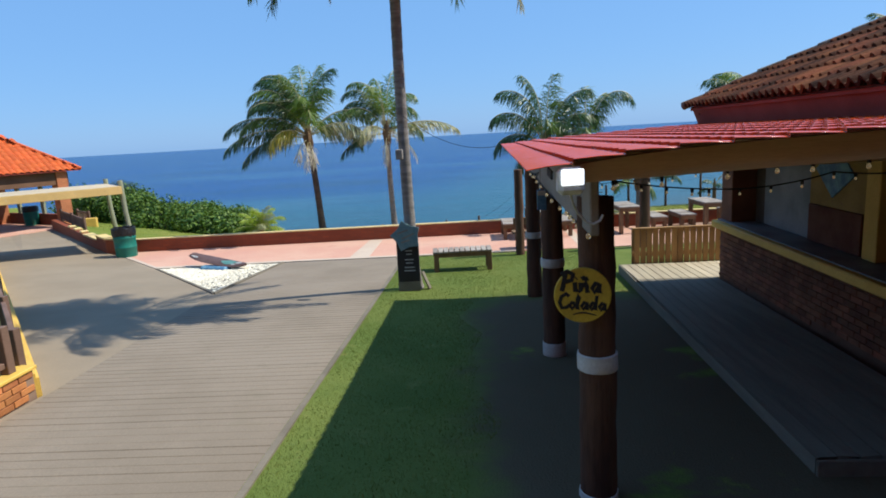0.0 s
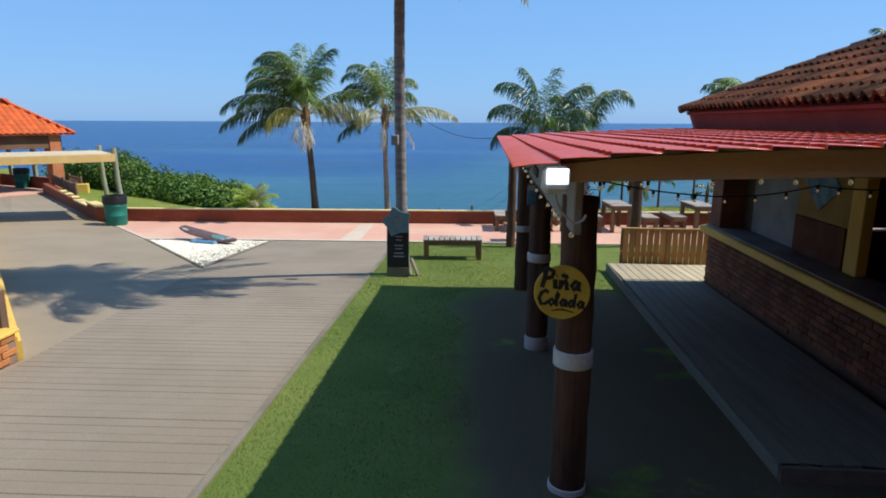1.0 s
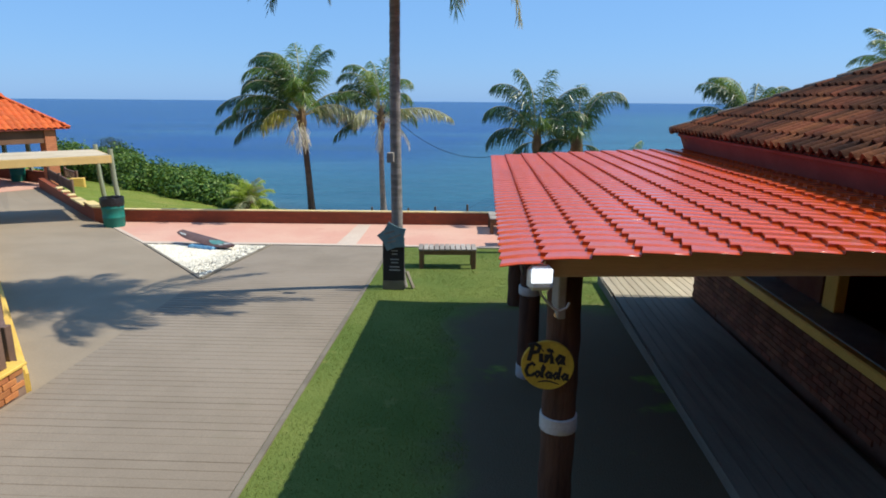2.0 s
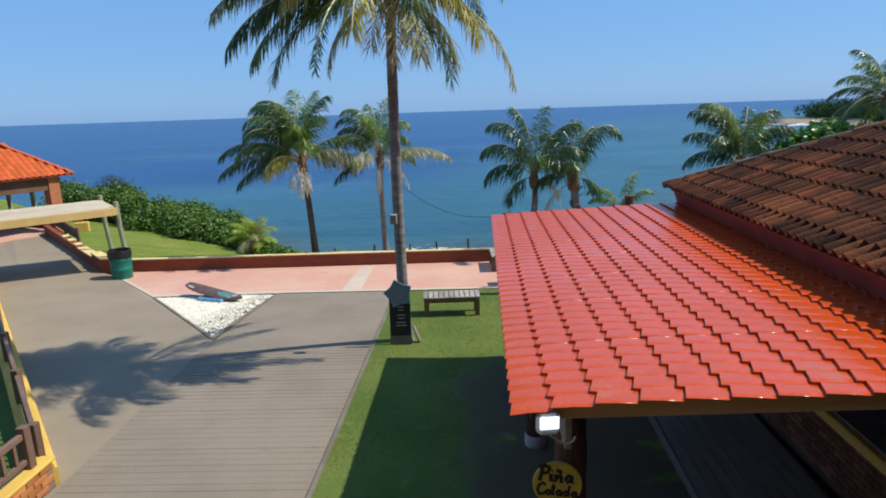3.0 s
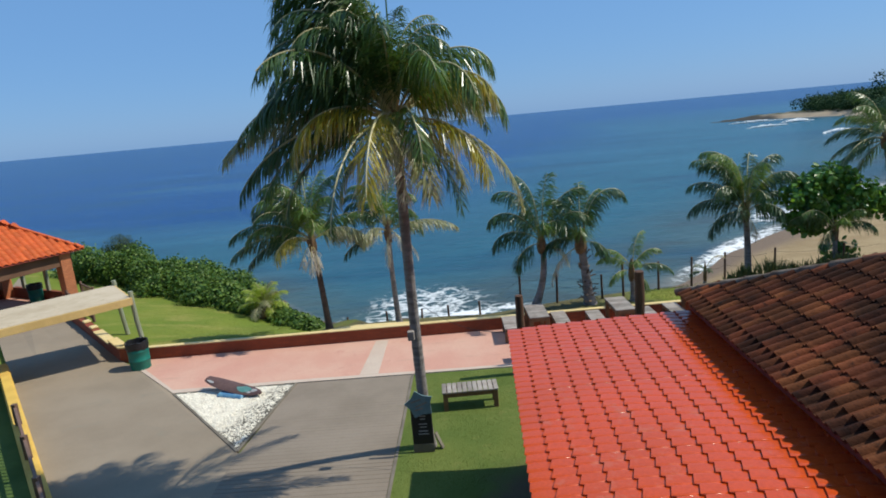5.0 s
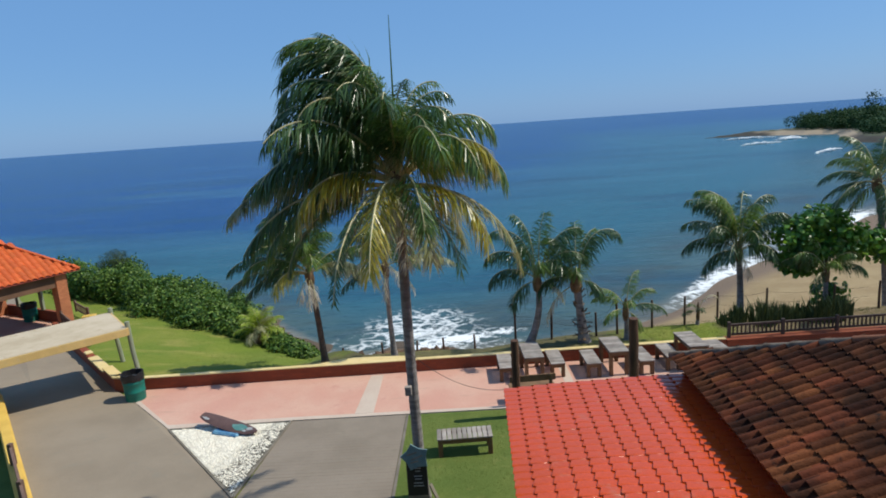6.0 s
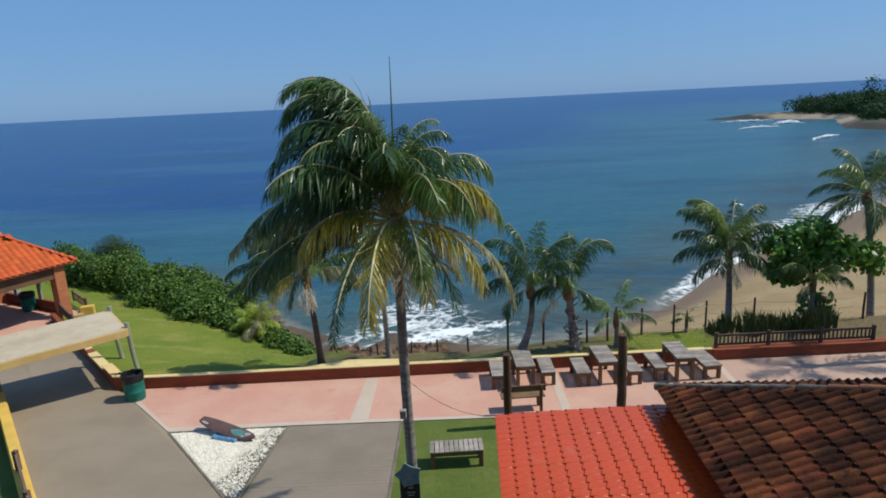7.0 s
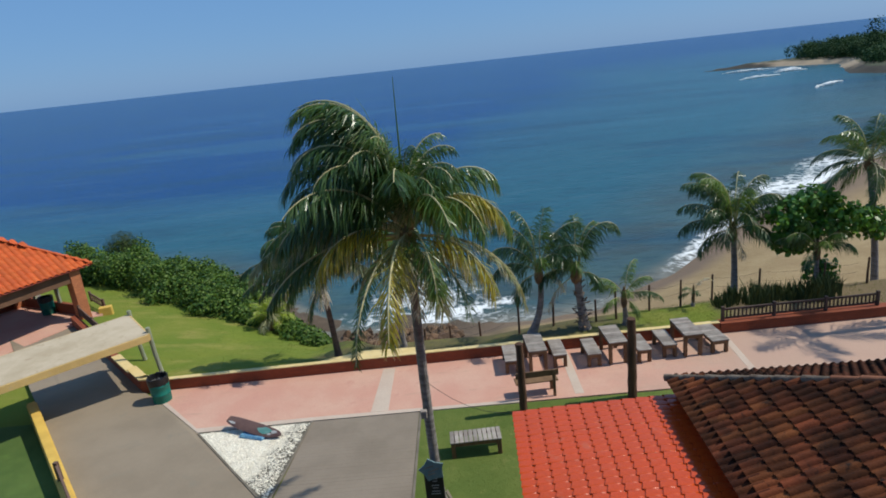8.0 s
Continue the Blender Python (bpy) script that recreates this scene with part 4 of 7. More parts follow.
# flood lamp at the canopy's corner
lamp = thing("flood_lamp", "white lit flood lamp fixed under the canopy corner", "lamp", at=Matrix.Translation((1.03, 3.66, 2.685)) @ pose(0, 0, 0, 0, 0, 6))
part("body", Geo().box((-0.07, -0.02, -0.10), (0.07, 0.06, 0.04), 0.025), LAMPBODY, lamp)
part("lens", Geo().box((-0.058, -0.028, -0.05), (0.058, -0.018, 0.03), 0.008), LENS, lamp, "glowing white lens")
part("bracket", Geo().beam((-0.09, 0.03, 0.0), (-0.09, 0.12, 0.02), 0.012, 0.05), BLACK, lamp)
part("cable", Geo().tube([(0.0, 0.02, -0.10), (0.035, 0.10, -0.16), (0.08, 0.17, -0.22), (0.13, 0.19, -0.27), (0.17, 0.2, -0.287), (0.21, 0.2, -0.27), (0.225, 0.2, -0.24)], 0.007, 6), WHITECABLE, lamp, "thin white cable")


def light_string(points, count, drop, label, seed, size=0.85):
    """A sagging cable with hanging bulbs."""
    rnd = random.Random(seed)
    t = thing("string_light", label, "string light", "string lights under the canopy")
    path = []
    for (a, b, sag) in points:
        a, b = Vector(a), Vector(b)
        for i in range(13):
            k = i / 12
            path.append(a.lerp(b, k) - Vector((0, 0, sag * 4 * k * (1 - k))))
    part("cable", Geo().tube(path, 0.006, 5), WIRE, t, smooth=True)
    n = len(path)
    for i in range(count):
        p = path[int((i + 0.5) * n / count)]
        z = p.z - drop * rnd.uniform(0.8, 1.1)
        s = part("socket", Geo().tube([(p.x, p.y, p.z), (p.x, p.y, z)], 0.012, 8), BLACK, t)
        rings = [(0.010, 0.0), (0.014, -0.01), (0.024, -0.026), (0.027, -0.04), (0.022, -0.056), (0.010, -0.065), (0.002, -0.067)]
        part("bulb", Geo().lathe([(r * size * 0.8, z + h * size * 0.8) for r, h in rings][::-1], 10, Matrix.Translation((p.x, p.y, 0))), BULB, s, "clear glass bulb", smooth=True)
    return t


light_string([((1.19, 4.0, 2.34), (1.24, 5.2, 2.33), 0.01), ((1.24, 5.2, 2.33), (1.23, 7.15, 2.42), 0.03), ((1.27, 7.3, 2.46), (1.37, 10.2, 2.46), 0.08)], 16, 0.03, "string of clear bulbs along the canopy's side board", 1, 0.7)
light_string([((1.35, 4.6, 2.575), (2.6, 4.6, 2.63), 0.01), ((2.6, 4.6, 2.63), (4.0, 4.6, 2.66), 0.01)], 8, 0.04, "string of clear bulbs under the front beam", 2, 0.72)
light_string([((1.55, 5.2, 2.52), (2.3, 5.2, 2.41), 0.015), ((2.3, 5.2, 2.41), (3.2, 5.2, 2.49), 0.04), ((3.2, 5.2, 2.49), (4.2, 5.3, 2.5), 0.04)], 13, 0.03, "string of clear bulbs hung across under the canopy", 3, 0.5)
light_string([((1.45, 10.3, 2.2), (3.0, 10.4, 2.05), 0.10), ((3.0, 10.4, 2.05), (4.45, 10.4, 2.2), 0.06)], 10, 0.04, "black cable with small bulbs across the canopy's far end", 4)

plate = thing("small_sign", "small blue notice plate nailed to a log post", "sign", at=Matrix.Translation((1.28, 7.165, 2.17)) @ pose(0, 0, 0, 0, 0, 4))
part("plate", Geo().box((-0.05, -0.012, -0.11), (0.05, 0.0, 0.11), 0.004), BLUECLOTH, plate)
part("heading", Geo().box((-0.045, -0.016, 0.05), (0.045, -0.013, 0.1), 0.001), WHITEBAND, plate, "pale heading bar")

# ---- the bar under its clay-tile roof ----
bar = thing("bar_building", "open brick bar with a yellow counter and old clay-tile roof", "building", at=BAR)


def deck_z(y):
    return 0.375 - 0.038 * y


def bar_wall():
    return Geo().prism([(4.52, -12), (4.72, -12), (4.72, 0), (4.52, 0)], 0.0, 1.22)


wall = part("wall", bar_wall(), DARKMORTAR, bar, "dark red brick counter wall")
part("counter", Geo().box((4.38, -12, 1.22), (5.0, 0.03, 1.33), 0.015), YELLOW, bar, "yellow painted counter ledge")
part("counter_top", Geo().box((4.46, -11.9, 1.333), (4.98, -0.02, 1.35), 0.004), GREYSHUTTER, bar, "grey counter top")
for y0, y1 in ((-0.42, 0.0), (-6.9, -6.5), (-11.5, -11.1)):
    part("column", Geo().box((4.52, y0, 1.334), (4.9, y1, 3.1), 0.01), BROWNCOLUMN, bar, "brown painted column")
part("shutter", Geo().box((4.86, -2.05, 1.36), (4.9, -0.75, 2.85), 0.004), GREYSHUTTER, bar, "pale grey panel behind the counter")
# Dark sheet put in for the shadowy gap between column and shutter.
part("gap_panel", Geo().box((4.87, -0.74, 1.36), (4.91, -0.43, 2.85), 0.004), DARKROOM, bar, "dark brown sheet filling the gap beside the column")
panel = part("painted_panel", Geo().box((4.84, -3.25, 1.36), (4.9, -2.06, 2.85), 0.004), OCHRE, bar, "yellow painted panel with a blue diamond")
part("lower_panel", Geo().box((4.81, -3.2, 1.36), (4.838, -2.1, 1.82), 0.004), BRICK, panel, "dark red lower panel")
part("diamond", Geo().add([(4.825, -2.2, 2.26), (4.825, -2.58, 1.94), (4.825, -3.0, 2.22), (4.825, -2.62, 2.56), (4.839, -2.2, 2.26), (4.839, -2.58, 1.94), (4.839, -3.0, 2.22), (4.839, -2.62, 2.56)],
     [[0, 1, 2, 3], [0, 4, 5, 1], [1, 5, 6, 2], [2, 6, 7, 3], [3, 7, 4, 0]]), BLUECLOTH, panel, "blue and white painted diamond")
part("door_post", Geo().box((4.8, -3.5, 1.352), (4.92, -3.26, 3.0), 0.008), YELLOW, bar, "yellow post")
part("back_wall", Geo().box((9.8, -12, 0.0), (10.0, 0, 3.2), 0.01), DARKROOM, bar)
part("end_wall", Geo().box((4.74, -0.2, 0.0), (10.0, -0.002, 1.3), 0.01), REDPAINT, bar)
part("far_wall", Geo().box((4.92, -0.2, 1.35), (9.79, -0.004, 3.1), 0.01), REDPAINT, bar)
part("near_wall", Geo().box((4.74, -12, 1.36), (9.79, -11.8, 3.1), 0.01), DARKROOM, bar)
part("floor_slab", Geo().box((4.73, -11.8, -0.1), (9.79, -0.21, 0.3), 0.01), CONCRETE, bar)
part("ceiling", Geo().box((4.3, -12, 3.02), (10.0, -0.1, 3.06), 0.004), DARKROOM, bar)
part("fascia", Geo().add([(4.24, -13, 2.6), (4.24, 0.02, 2.6), (4.06, 0.1, 3.12), (4.06, -13, 3.12), (4.3, -13, 2.6), (4.3, -0.02, 2.6), (4.12, 0.06, 3.12), (4.12, -13, 3.12)],
     [[0, 1, 2, 3], [7, 6, 5, 4], [1, 5, 6, 2], [3, 2, 6, 7], [0, 4, 5, 1]]), REDPAINT, bar, "dark red board below the eave")
part("end_fascia", Geo().add([(4.24, 0.02, 2.6), (9.9, 0.02, 2.6), (10.0, 0.1, 3.12), (4.06, 0.1, 3.12)], [[0, 1, 2, 3]]), REDPAINT, bar)
# hip roof: eave corner, pitch, ridge
EAVE_X, EAVE_Y, EAVE_Z, PITCH = 3.99, 0.13, 3.135, 0.46
RIDGE_X = 7.6


def roof_z(x):
    return EAVE_Z + PITCH * (x - EAVE_X)


W = RIDGE_X - EAVE_X
deckv = [(EAVE_X + 0.02, EAVE_Y - 0.02, EAVE_Z - 0.03), (EAVE_X + 0.02, -14, EAVE_Z - 0.03), (RIDGE_X, -14, roof_z(RIDGE_X) - 0.05), (RIDGE_X, EAVE_Y - W, roof_z(RIDGE_X) - 0.05),
         (RIDGE_X + W, EAVE_Y - 0.02, EAVE_Z - 0.03), (RIDGE_X + W, -14, EAVE_Z - 0.03)]
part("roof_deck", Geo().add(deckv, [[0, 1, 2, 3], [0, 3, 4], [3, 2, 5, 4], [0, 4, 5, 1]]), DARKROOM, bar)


def clay_tile(length, width):
    """One S-profile tile: run along x (uphill), lying on y."""
    geo = Geo()
    prof = [(0.0, 0.0), (0.1, 0.03), (0.24, 0.05), (0.38, 0.05), (0.52, 0.03), (0.64, 0.004), (0.82, -0.008), (1.0, 0.0)]
    n = len(prof)
    for x, lift in ((-0.05, 0.046), (length, 0.006)):
        for u, h in prof:
            geo.v.append((x, (u - 0.5) * width, h + lift))
    for u, h in prof:
        geo.v.append((-0.045, (u - 0.5) * width, h + 0.046 - 0.040))
    for u, h in prof:
        geo.v.append((length * 0.4, (u - 0.5) * width, h + 0.012))
    for i in range(n - 1):
        geo.f.append([i, i + 1, n + i + 1, n + i])
        geo.f.append([2 * n + i, 2 * n + i + 1, i + 1, i])
        geo.f.append([3 * n + i, 3 * n + i + 1, 2 * n + i + 1, 2 * n + i])
    return geo


COURSE, TW = 0.325, 0.157
run = math.sqrt(1 + PITCH * PITCH)
tile_mesh = clay_tile(COURSE + 0.03, TW).mesh("tile", BROWNTILE, True)
tile_rest_v, tile_rest_f = clay_tile(COURSE + 0.03, TW).v, clay_tile(COURSE + 0.03, TW).f
tilt = Matrix.Rotation(-math.atan(PITCH), 4, "Y")
rest = Geo()
tile_rows = []
rnd = random.Random(8)
for c in range(13):
    x = EAVE_X + max(0.0, c - 0.27) * COURSE / run
    y = EAVE_Y - 0.06 - (x - EAVE_X)
    while y > -11.5:
        m = Matrix.Translation((x, y - TW / 2, roof_z(x) + 0.004)) @ tilt @ Matrix.Rotation(rnd.uniform(-0.02, 0.02), 4, "Z")
        if x < RIDGE_X - 0.1:
            if y > -6.4 and c < 8 and len(tile_rows) < 292:
                tile_rows.append(m)
            else:
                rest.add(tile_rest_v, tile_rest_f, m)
        y -= TW
tilt2 = Matrix.Rotation(math.atan(PITCH), 4, "X") @ Matrix.Rotation(radians(-90), 4, "Z")
for c in range(12):
    off = c * COURSE / run
    x = EAVE_X + 0.1 + off
    while x < RIDGE_X + W - off:
        rest.add(tile_rest_v, tile_rest_f, Matrix.Translation((x + TW / 2, EAVE_Y - off, roof_z(EAVE_X + off) + 0.004)) @ tilt2)
        x += TW
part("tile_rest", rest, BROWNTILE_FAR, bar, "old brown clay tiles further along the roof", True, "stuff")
# hip and ridge caps bedded in mortar
hip = Geo()
rnd = random.Random(3)
for i in range(14):
    s0, s1 = i * 0.27 - 0.04, i * 0.27 + 0.26
    p, q = (EAVE_X + s0, EAVE_Y - s0, roof_z(EAVE_X + s0) + 0.035), (EAVE_X + s1, EAVE_Y - s1, roof_z(EAVE_X + s1) + 0.03)
    part("hip_tile", Geo().tube([p, q], [0.066, 0.05], 10, True, 0.05, i), RIDGE if i < 7 else CAPTILE, bar, smooth=True)
part("ridge", Geo().tube([(RIDGE_X, EAVE_Y - W - 0.7 * i, roof_z(RIDGE_X) + 0.03) for i in range(12)], 0.08, 10), RIDGE, bar, smooth=True)
part("eave_board", Geo().beam((EAVE_X + 0.06, EAVE_Y - 0.05, EAVE_Z - 0.04), (EAVE_X + 0.06, -13, EAVE_Z - 0.04), 0.03, 0.06), REDPAINT, bar)

# ---- boardwalk and settle beside the bar ----
deck = thing("boardwalk", "low weathered plank boardwalk along the bar", "boardwalk", at=BAR)
rnd = random.Random(6)
# The canopy's shade is put into these planks' colour.
for i in range(9):
    x0 = 3.22 + i * 0.142
    v = []
    for y in (-5.98, 0.05):
        for x, z in ((x0, -0.03), (x0 + 0.134, -0.03), (x0 + 0.134, 0.0), (x0, 0.0)):
            v.append((x + min(0.0, 0.034 * y), y + rnd.uniform(-0.02, 0.02), deck_z(y) + z))
    part("plank", Geo().add(v, [[3, 2, 1, 0], [4, 5, 6, 7], [0, 1, 5, 4], [1, 2, 6, 5], [2, 3, 7, 6], [3, 0, 4, 7]]), SHADEDDECK, deck)
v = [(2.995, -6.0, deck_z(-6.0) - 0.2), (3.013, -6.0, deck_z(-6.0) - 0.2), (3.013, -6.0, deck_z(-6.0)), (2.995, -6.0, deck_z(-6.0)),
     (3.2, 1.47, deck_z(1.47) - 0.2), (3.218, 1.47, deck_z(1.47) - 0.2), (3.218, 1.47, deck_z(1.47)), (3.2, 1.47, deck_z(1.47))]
part("side_board", Geo().add(v, [[3, 2, 1, 0], [4, 5, 6, 7], [0, 1, 5, 4], [1, 2, 6, 5], [2, 3, 7, 6], [3, 0, 4, 7]]), SHADEDDECK, deck)
part("end_board", Geo().box((2.99, -6.045, deck_z(-6.0) - 0.2), (4.5, -6.02, deck_z(-6.0) + 0.004)), SHADEDDECK, deck)
for y in (-5.5, -3, -0.5, 1.3):
    part("joist", Geo().box((3.24 + min(0, 0.034 * y), y - 0.04, deck_z(y) - 0.25), (4.48 + min(0, 0.034 * y), y + 0.04, deck_z(y) - 0.04)), BENCHWOOD, deck)
deck2 = thing("deck_platform", "sunlit plank platform at the end of the boardwalk", "deck", at=BAR)
# The same planks out in the sun, in the paler copy of the wood.
for i in range(14):
    x0 = 3.225 + i * 0.142
    m = Matrix.Translation((x0 + 0.067, 0.75, deck_z(0.75) - 0.015)) @ pose(0, 0, 0, -2.18, 0, 0)
    part("plank", Geo().box((-0.067, -0.69, -0.015), (0.067, 0.70 + 0.012 * math.sin(i * 2.3), 0.016), 0.004, m), SUNLITDECK, deck2)
for y in (0.2, 1.2):
    part("joist", Geo().box((3.24, y, 0.0), (5.2, y + 0.08, deck_z(y + 0.08) - 0.034)), BENCHWOOD, deck2)
settle = thing("settle", "amber wooden slatted bench back closing the boardwalk's end", "bench", at=BAR)
for i in range(14):
    x0 = 3.5 + i * 0.114
    part("slat", Geo().box((x0, 1.50, 0.30), (x0 + 0.10, 1.525, 0.96), 0.005), PANELWOOD, settle)
part("top_rail", Geo().box((3.46, 1.475, 0.962), (5.12, 1.555, 1.0), 0.006), PANELWOOD, settle)
part("back_rail", Geo().box((3.46, 1.53, 0.45), (5.12, 1.56, 0.54), 0.006), PANELWOOD, settle)
for x0 in (3.47, 4.3, 5.05):
    part("post", Geo().box((x0, 1.562, 0.0), (x0 + 0.07, 1.62, 0.95), 0.006), PANELWOOD, settle)

# ---- slatted bench on the lawn ----


def slat_bench(length, depth, height, slats, label, group, at):
    t = thing("bench", label, "bench", group, at)
    w = length / slats
    for i in range(slats):
        x0 = -length / 2 + i * w
        part("slat", Geo().box((x0 + 0.008, -depth / 2, height - 0.035), (x0 + w - 0.008, depth / 2, height), 0.005), GREYWOOD, t)
    for y in (-depth / 2 + 0.02, depth / 2 - 0.06):
        part("apron", Geo().box((-length / 2 + 0.03, y, height - 0.13), (length / 2 - 0.03, y + 0.04, height - 0.036), 0.005), BENCHWOOD, t)
    for x in (-length / 2 + 0.02, length / 2 - 0.12):
        for y in (-depth / 2 + 0.005, depth / 2 - 0.105):
            part("leg", Geo().box((x, y, 0.0), (x + 0.1, y + 0.1, height - 0.037), 0.008), BENCHWOOD, t)
    return t


slat_bench(1.25, 0.50, 0.44, 11, "brown wooden bench with a weathered slatted seat on the lawn", "", Matrix.Translation((0.275, 13.2, g(0, 13.2))) @ pose(0, 0, 0, 0, 0, 2.5))

# ---- tables and benches by the sea wall ----


def table_unit(kind, width, length, height, label, group):
    t = thing(kind, label, "table" if kind == "table" else "bench", group)
    n = max(6, round(length / 0.125))
    w = length / n
    for i in range(n):
        y0 = -length / 2 + i * w
        part("slat", Geo().box((-width / 2, y0 + 0.006, height - 0.035), (width / 2, y0 + w - 0.006, height), 0.005), GREYWOOD, t)
    for x in (-width / 2 + 0.015, width / 2 - 0.055):
        part("apron", Geo().box((x, -length / 2 + 0.03, height - 0.13), (x + 0.04, length / 2 - 0.03, height - 0.036), 0.005), BENCHWOOD, t)
    for y in (-length / 2 + 0.02, length / 2 - 0.05):
        part("end_board", Geo().box((-width / 2 + 0.06, y, height - 0.14), (width / 2 - 0.06, y + 0.03, height - 0.036), 0.005), BENCHWOOD, t)
    for x in (-width / 2 + 0.005, width / 2 - 0.105):
        for y in (-length / 2 + 0.055, length / 2 - 0.155):
            part("leg", Geo().box((x, y, 0.0), (x + 0.1, y + 0.1, height - 0.037), 0.008), BENCHWOOD, t)
    return t


tab = table_unit("table", 0.56, 1.22, 0.75, "weathered slatted wooden picnic table by the sea wall", "picnic tables")
tab.matrix_basis = pose(2.32, 17.42, 0.012, 0, 0, 2)
copy_thing(tab, pose(4.73, 17.5, 0.012, 0, 0, 2))
copy_thing(tab, pose(6.98, 17.55, 0.012, 0, 0, 2))
ben = table_unit("bench", 0.42, 1.1, 0.45, "weathered slatted wooden bench beside a picnic table", "picnic benches")
ben.matrix_basis = pose(1.55, 17.45, 0.012, 0, 0, 1)
for x, y, r in ((3.02, 17.55, 1), (4.02, 17.4, 1), (5.5, 17.38, 2), (6.32, 17.55, 1)):
    copy_thing(ben, pose(x, y, 0.012, 0, 0, r))
wide = table_unit("bench", 0.52, 1.18, 0.45, "wide weathered slatted bench at the end of the row", "picnic benches")
wide.matrix_basis = pose(7.78, 17.58, 0.012, 0, 0, 4)

seat = thing("backed_bench", "brown wooden bench with a plank backrest on the terrace edge", "bench", at=pose(2.12, 15.5, 0.012, 0, 0, 4))
part("backrest", Geo().box((-0.6, 0.0, 0.62), (0.6, 0.04, 0.8), 0.008), BENCHWOOD, seat)
part("seat", Geo().box((-0.6, 0.06, 0.40), (0.6, 0.42, 0.44), 0.008), BENCHWOOD, seat)
for x in (-0.5, 0.42):
    part("post", Geo().box((x, -0.06, 0.0), (x + 0.08, -0.002, 0.82), 0.008), BENCHWOOD, seat)
    part("leg", Geo().box((x, 0.32, 0.0), (x + 0.08, 0.4, 0.398), 0.008), BENCHWOOD, seat)

# ---- surfboard lying half over the gravel bed ----
board = thing("surfboard", "old brown surfboard with a teal patch lying on the gravel bed", "surfboard", at=Matrix.Translation((-5.8, 14.97, 0.17)) @ pose(0, 0, 0, 0, 0, -25) @ pose(0, 0, 0, 10, 6, 0))


def board_half(x0, x1):
    geo = Geo()
    n = 14
    for i in range(n + 1):
        x = x0 + (x1 - x0) * i / n
        k = abs(x / 0.97)
        w = 0.19 * max(0.0, 1 - k ** 2.6) ** 0.5 + 0.012
        rock = 0.07 * k ** 3
        for y, z in ((-w, 0.012), (-w * 0.75, 0.035), (0, 0.045), (w * 0.75, 0.035), (w, 0.012), (w * 0.7, -0.015), (0, -0.02), (-w * 0.7, -0.015)):
            geo.v.append((x, y, z + rock))
    for i in range(n):
        for k in range(8):
            geo.f.append([i * 8 + k, i * 8 + (k + 1) % 8, (i + 1) * 8 + (k + 1) % 8, (i + 1) * 8 + k])
    geo.f += [list(range(8)), [n * 8 + k for k in range(8)][::-1]]
    return geo


part("deck", board_half(-0.86, 0.96), BOARD, board, smooth=True)


def blotch(cx, cy, rx, ry, seed, material, label):
    """A painted patch lying on the board's upper side."""
    rnd_ = random.Random(seed)
    rim = [(cx + rx * math.cos(a) * rnd_.uniform(0.75, 1.1), cy + ry * math.sin(a) * rnd_.uniform(0.75, 1.1)) for a in np.linspace(0, 6.0, 11)]
    high = lambda x, y: 0.049 + 0.07 * abs(x / 0.97) ** 3 - 0.35 * y * y
    geo = Geo().add([(cx, cy, high(cx, cy))] + [(x, y, high(x, y)) for x, y in rim], [[0, i + 1, (i + 1) % 11 + 1] for i in range(11)])
    part("painted_patch", geo, material, board, label)


blotch(0.42, 0.0, 0.26, 0.12, 1, BOARDTEAL, "faded teal patch")
blotch(0.72, 0.02, 0.10, 0.07, 2, CHALK, "pale worn patch")
blotch(0.62, -0.08, 0.09, 0.035, 4, CHALK, "pale worn patch")
blotch(-0.66, -0.08, 0.12, 0.04, 3, CHALK, "pale worn patch")
prop = thing("blue_block", "blue painted block propping the surfboard", "block", at=Matrix.Translation((-5.72, 14.72, 0.0)) @ pose(0, 0, 0, 0, 0, -20))
g_ = Geo()
g_.box((-0.44, -0.12, 0.0), (0.36, 0.14, 0.11), 0.04)
part("body", g_, BLUECLOTH, prop)

# ---- bins ----


def bin_thing(x, y, z, r, h, label):
    t = thing("rubbish_bin", label, "bin", "green bins", Matrix.Translation((x, y, z)))
    rings = [(r * 0.9, 0.0), (r * 0.92, 0.02), (r * 0.955, h * 0.33), (r * 0.975, h * 0.34), (r * 0.975, h * 0.37), (r * 0.955, h * 0.38), (r * 0.98, h * 0.66), (r, h * 0.67), (r, h * 0.70), (r * 0.98, h * 0.71), (r, h), (r * 0.96, h), (r * 0.94, h * 0.5)]
    part("drum", Geo().lathe(rings, 28), BIN, t, smooth=True)
    geo = Geo()
    rr = random.Random(int(x * 10))
    n = 28
    for rad, zz, j in ((1.03, h - 0.2, 0.02), (1.06, h - 0.13, 0.02), (1.05, h - 0.02, 0.015), (1.04, h + 0.035, 0.02), (0.9, h + 0.03, 0.02), (0.85, h - 0.12, 0.02), (0.5, h - 0.25, 0.03)):
        for k in range(n):
            a = 2 * math.pi * k / n
            q = rad + rr.uniform(-j, j)
            geo.v.append((r * q * math.cos(a), r * q * math.sin(a), zz + rr.uniform(-0.02, 0.02)))
    for i in range(6):
        for k in range(n):
            geo.f.append([i * n + k, i * n + (k + 1) % n, (i + 1) * n + (k + 1) % n, (i + 1) * n + k])
    part("bag", geo, BAG, t, "black plastic bag folded over the rim")
    return t


bin_thing(-9.42, 17.28, 0.0, 0.30, 0.82, "green plastic drum bin with a black bag at the wall's corner")

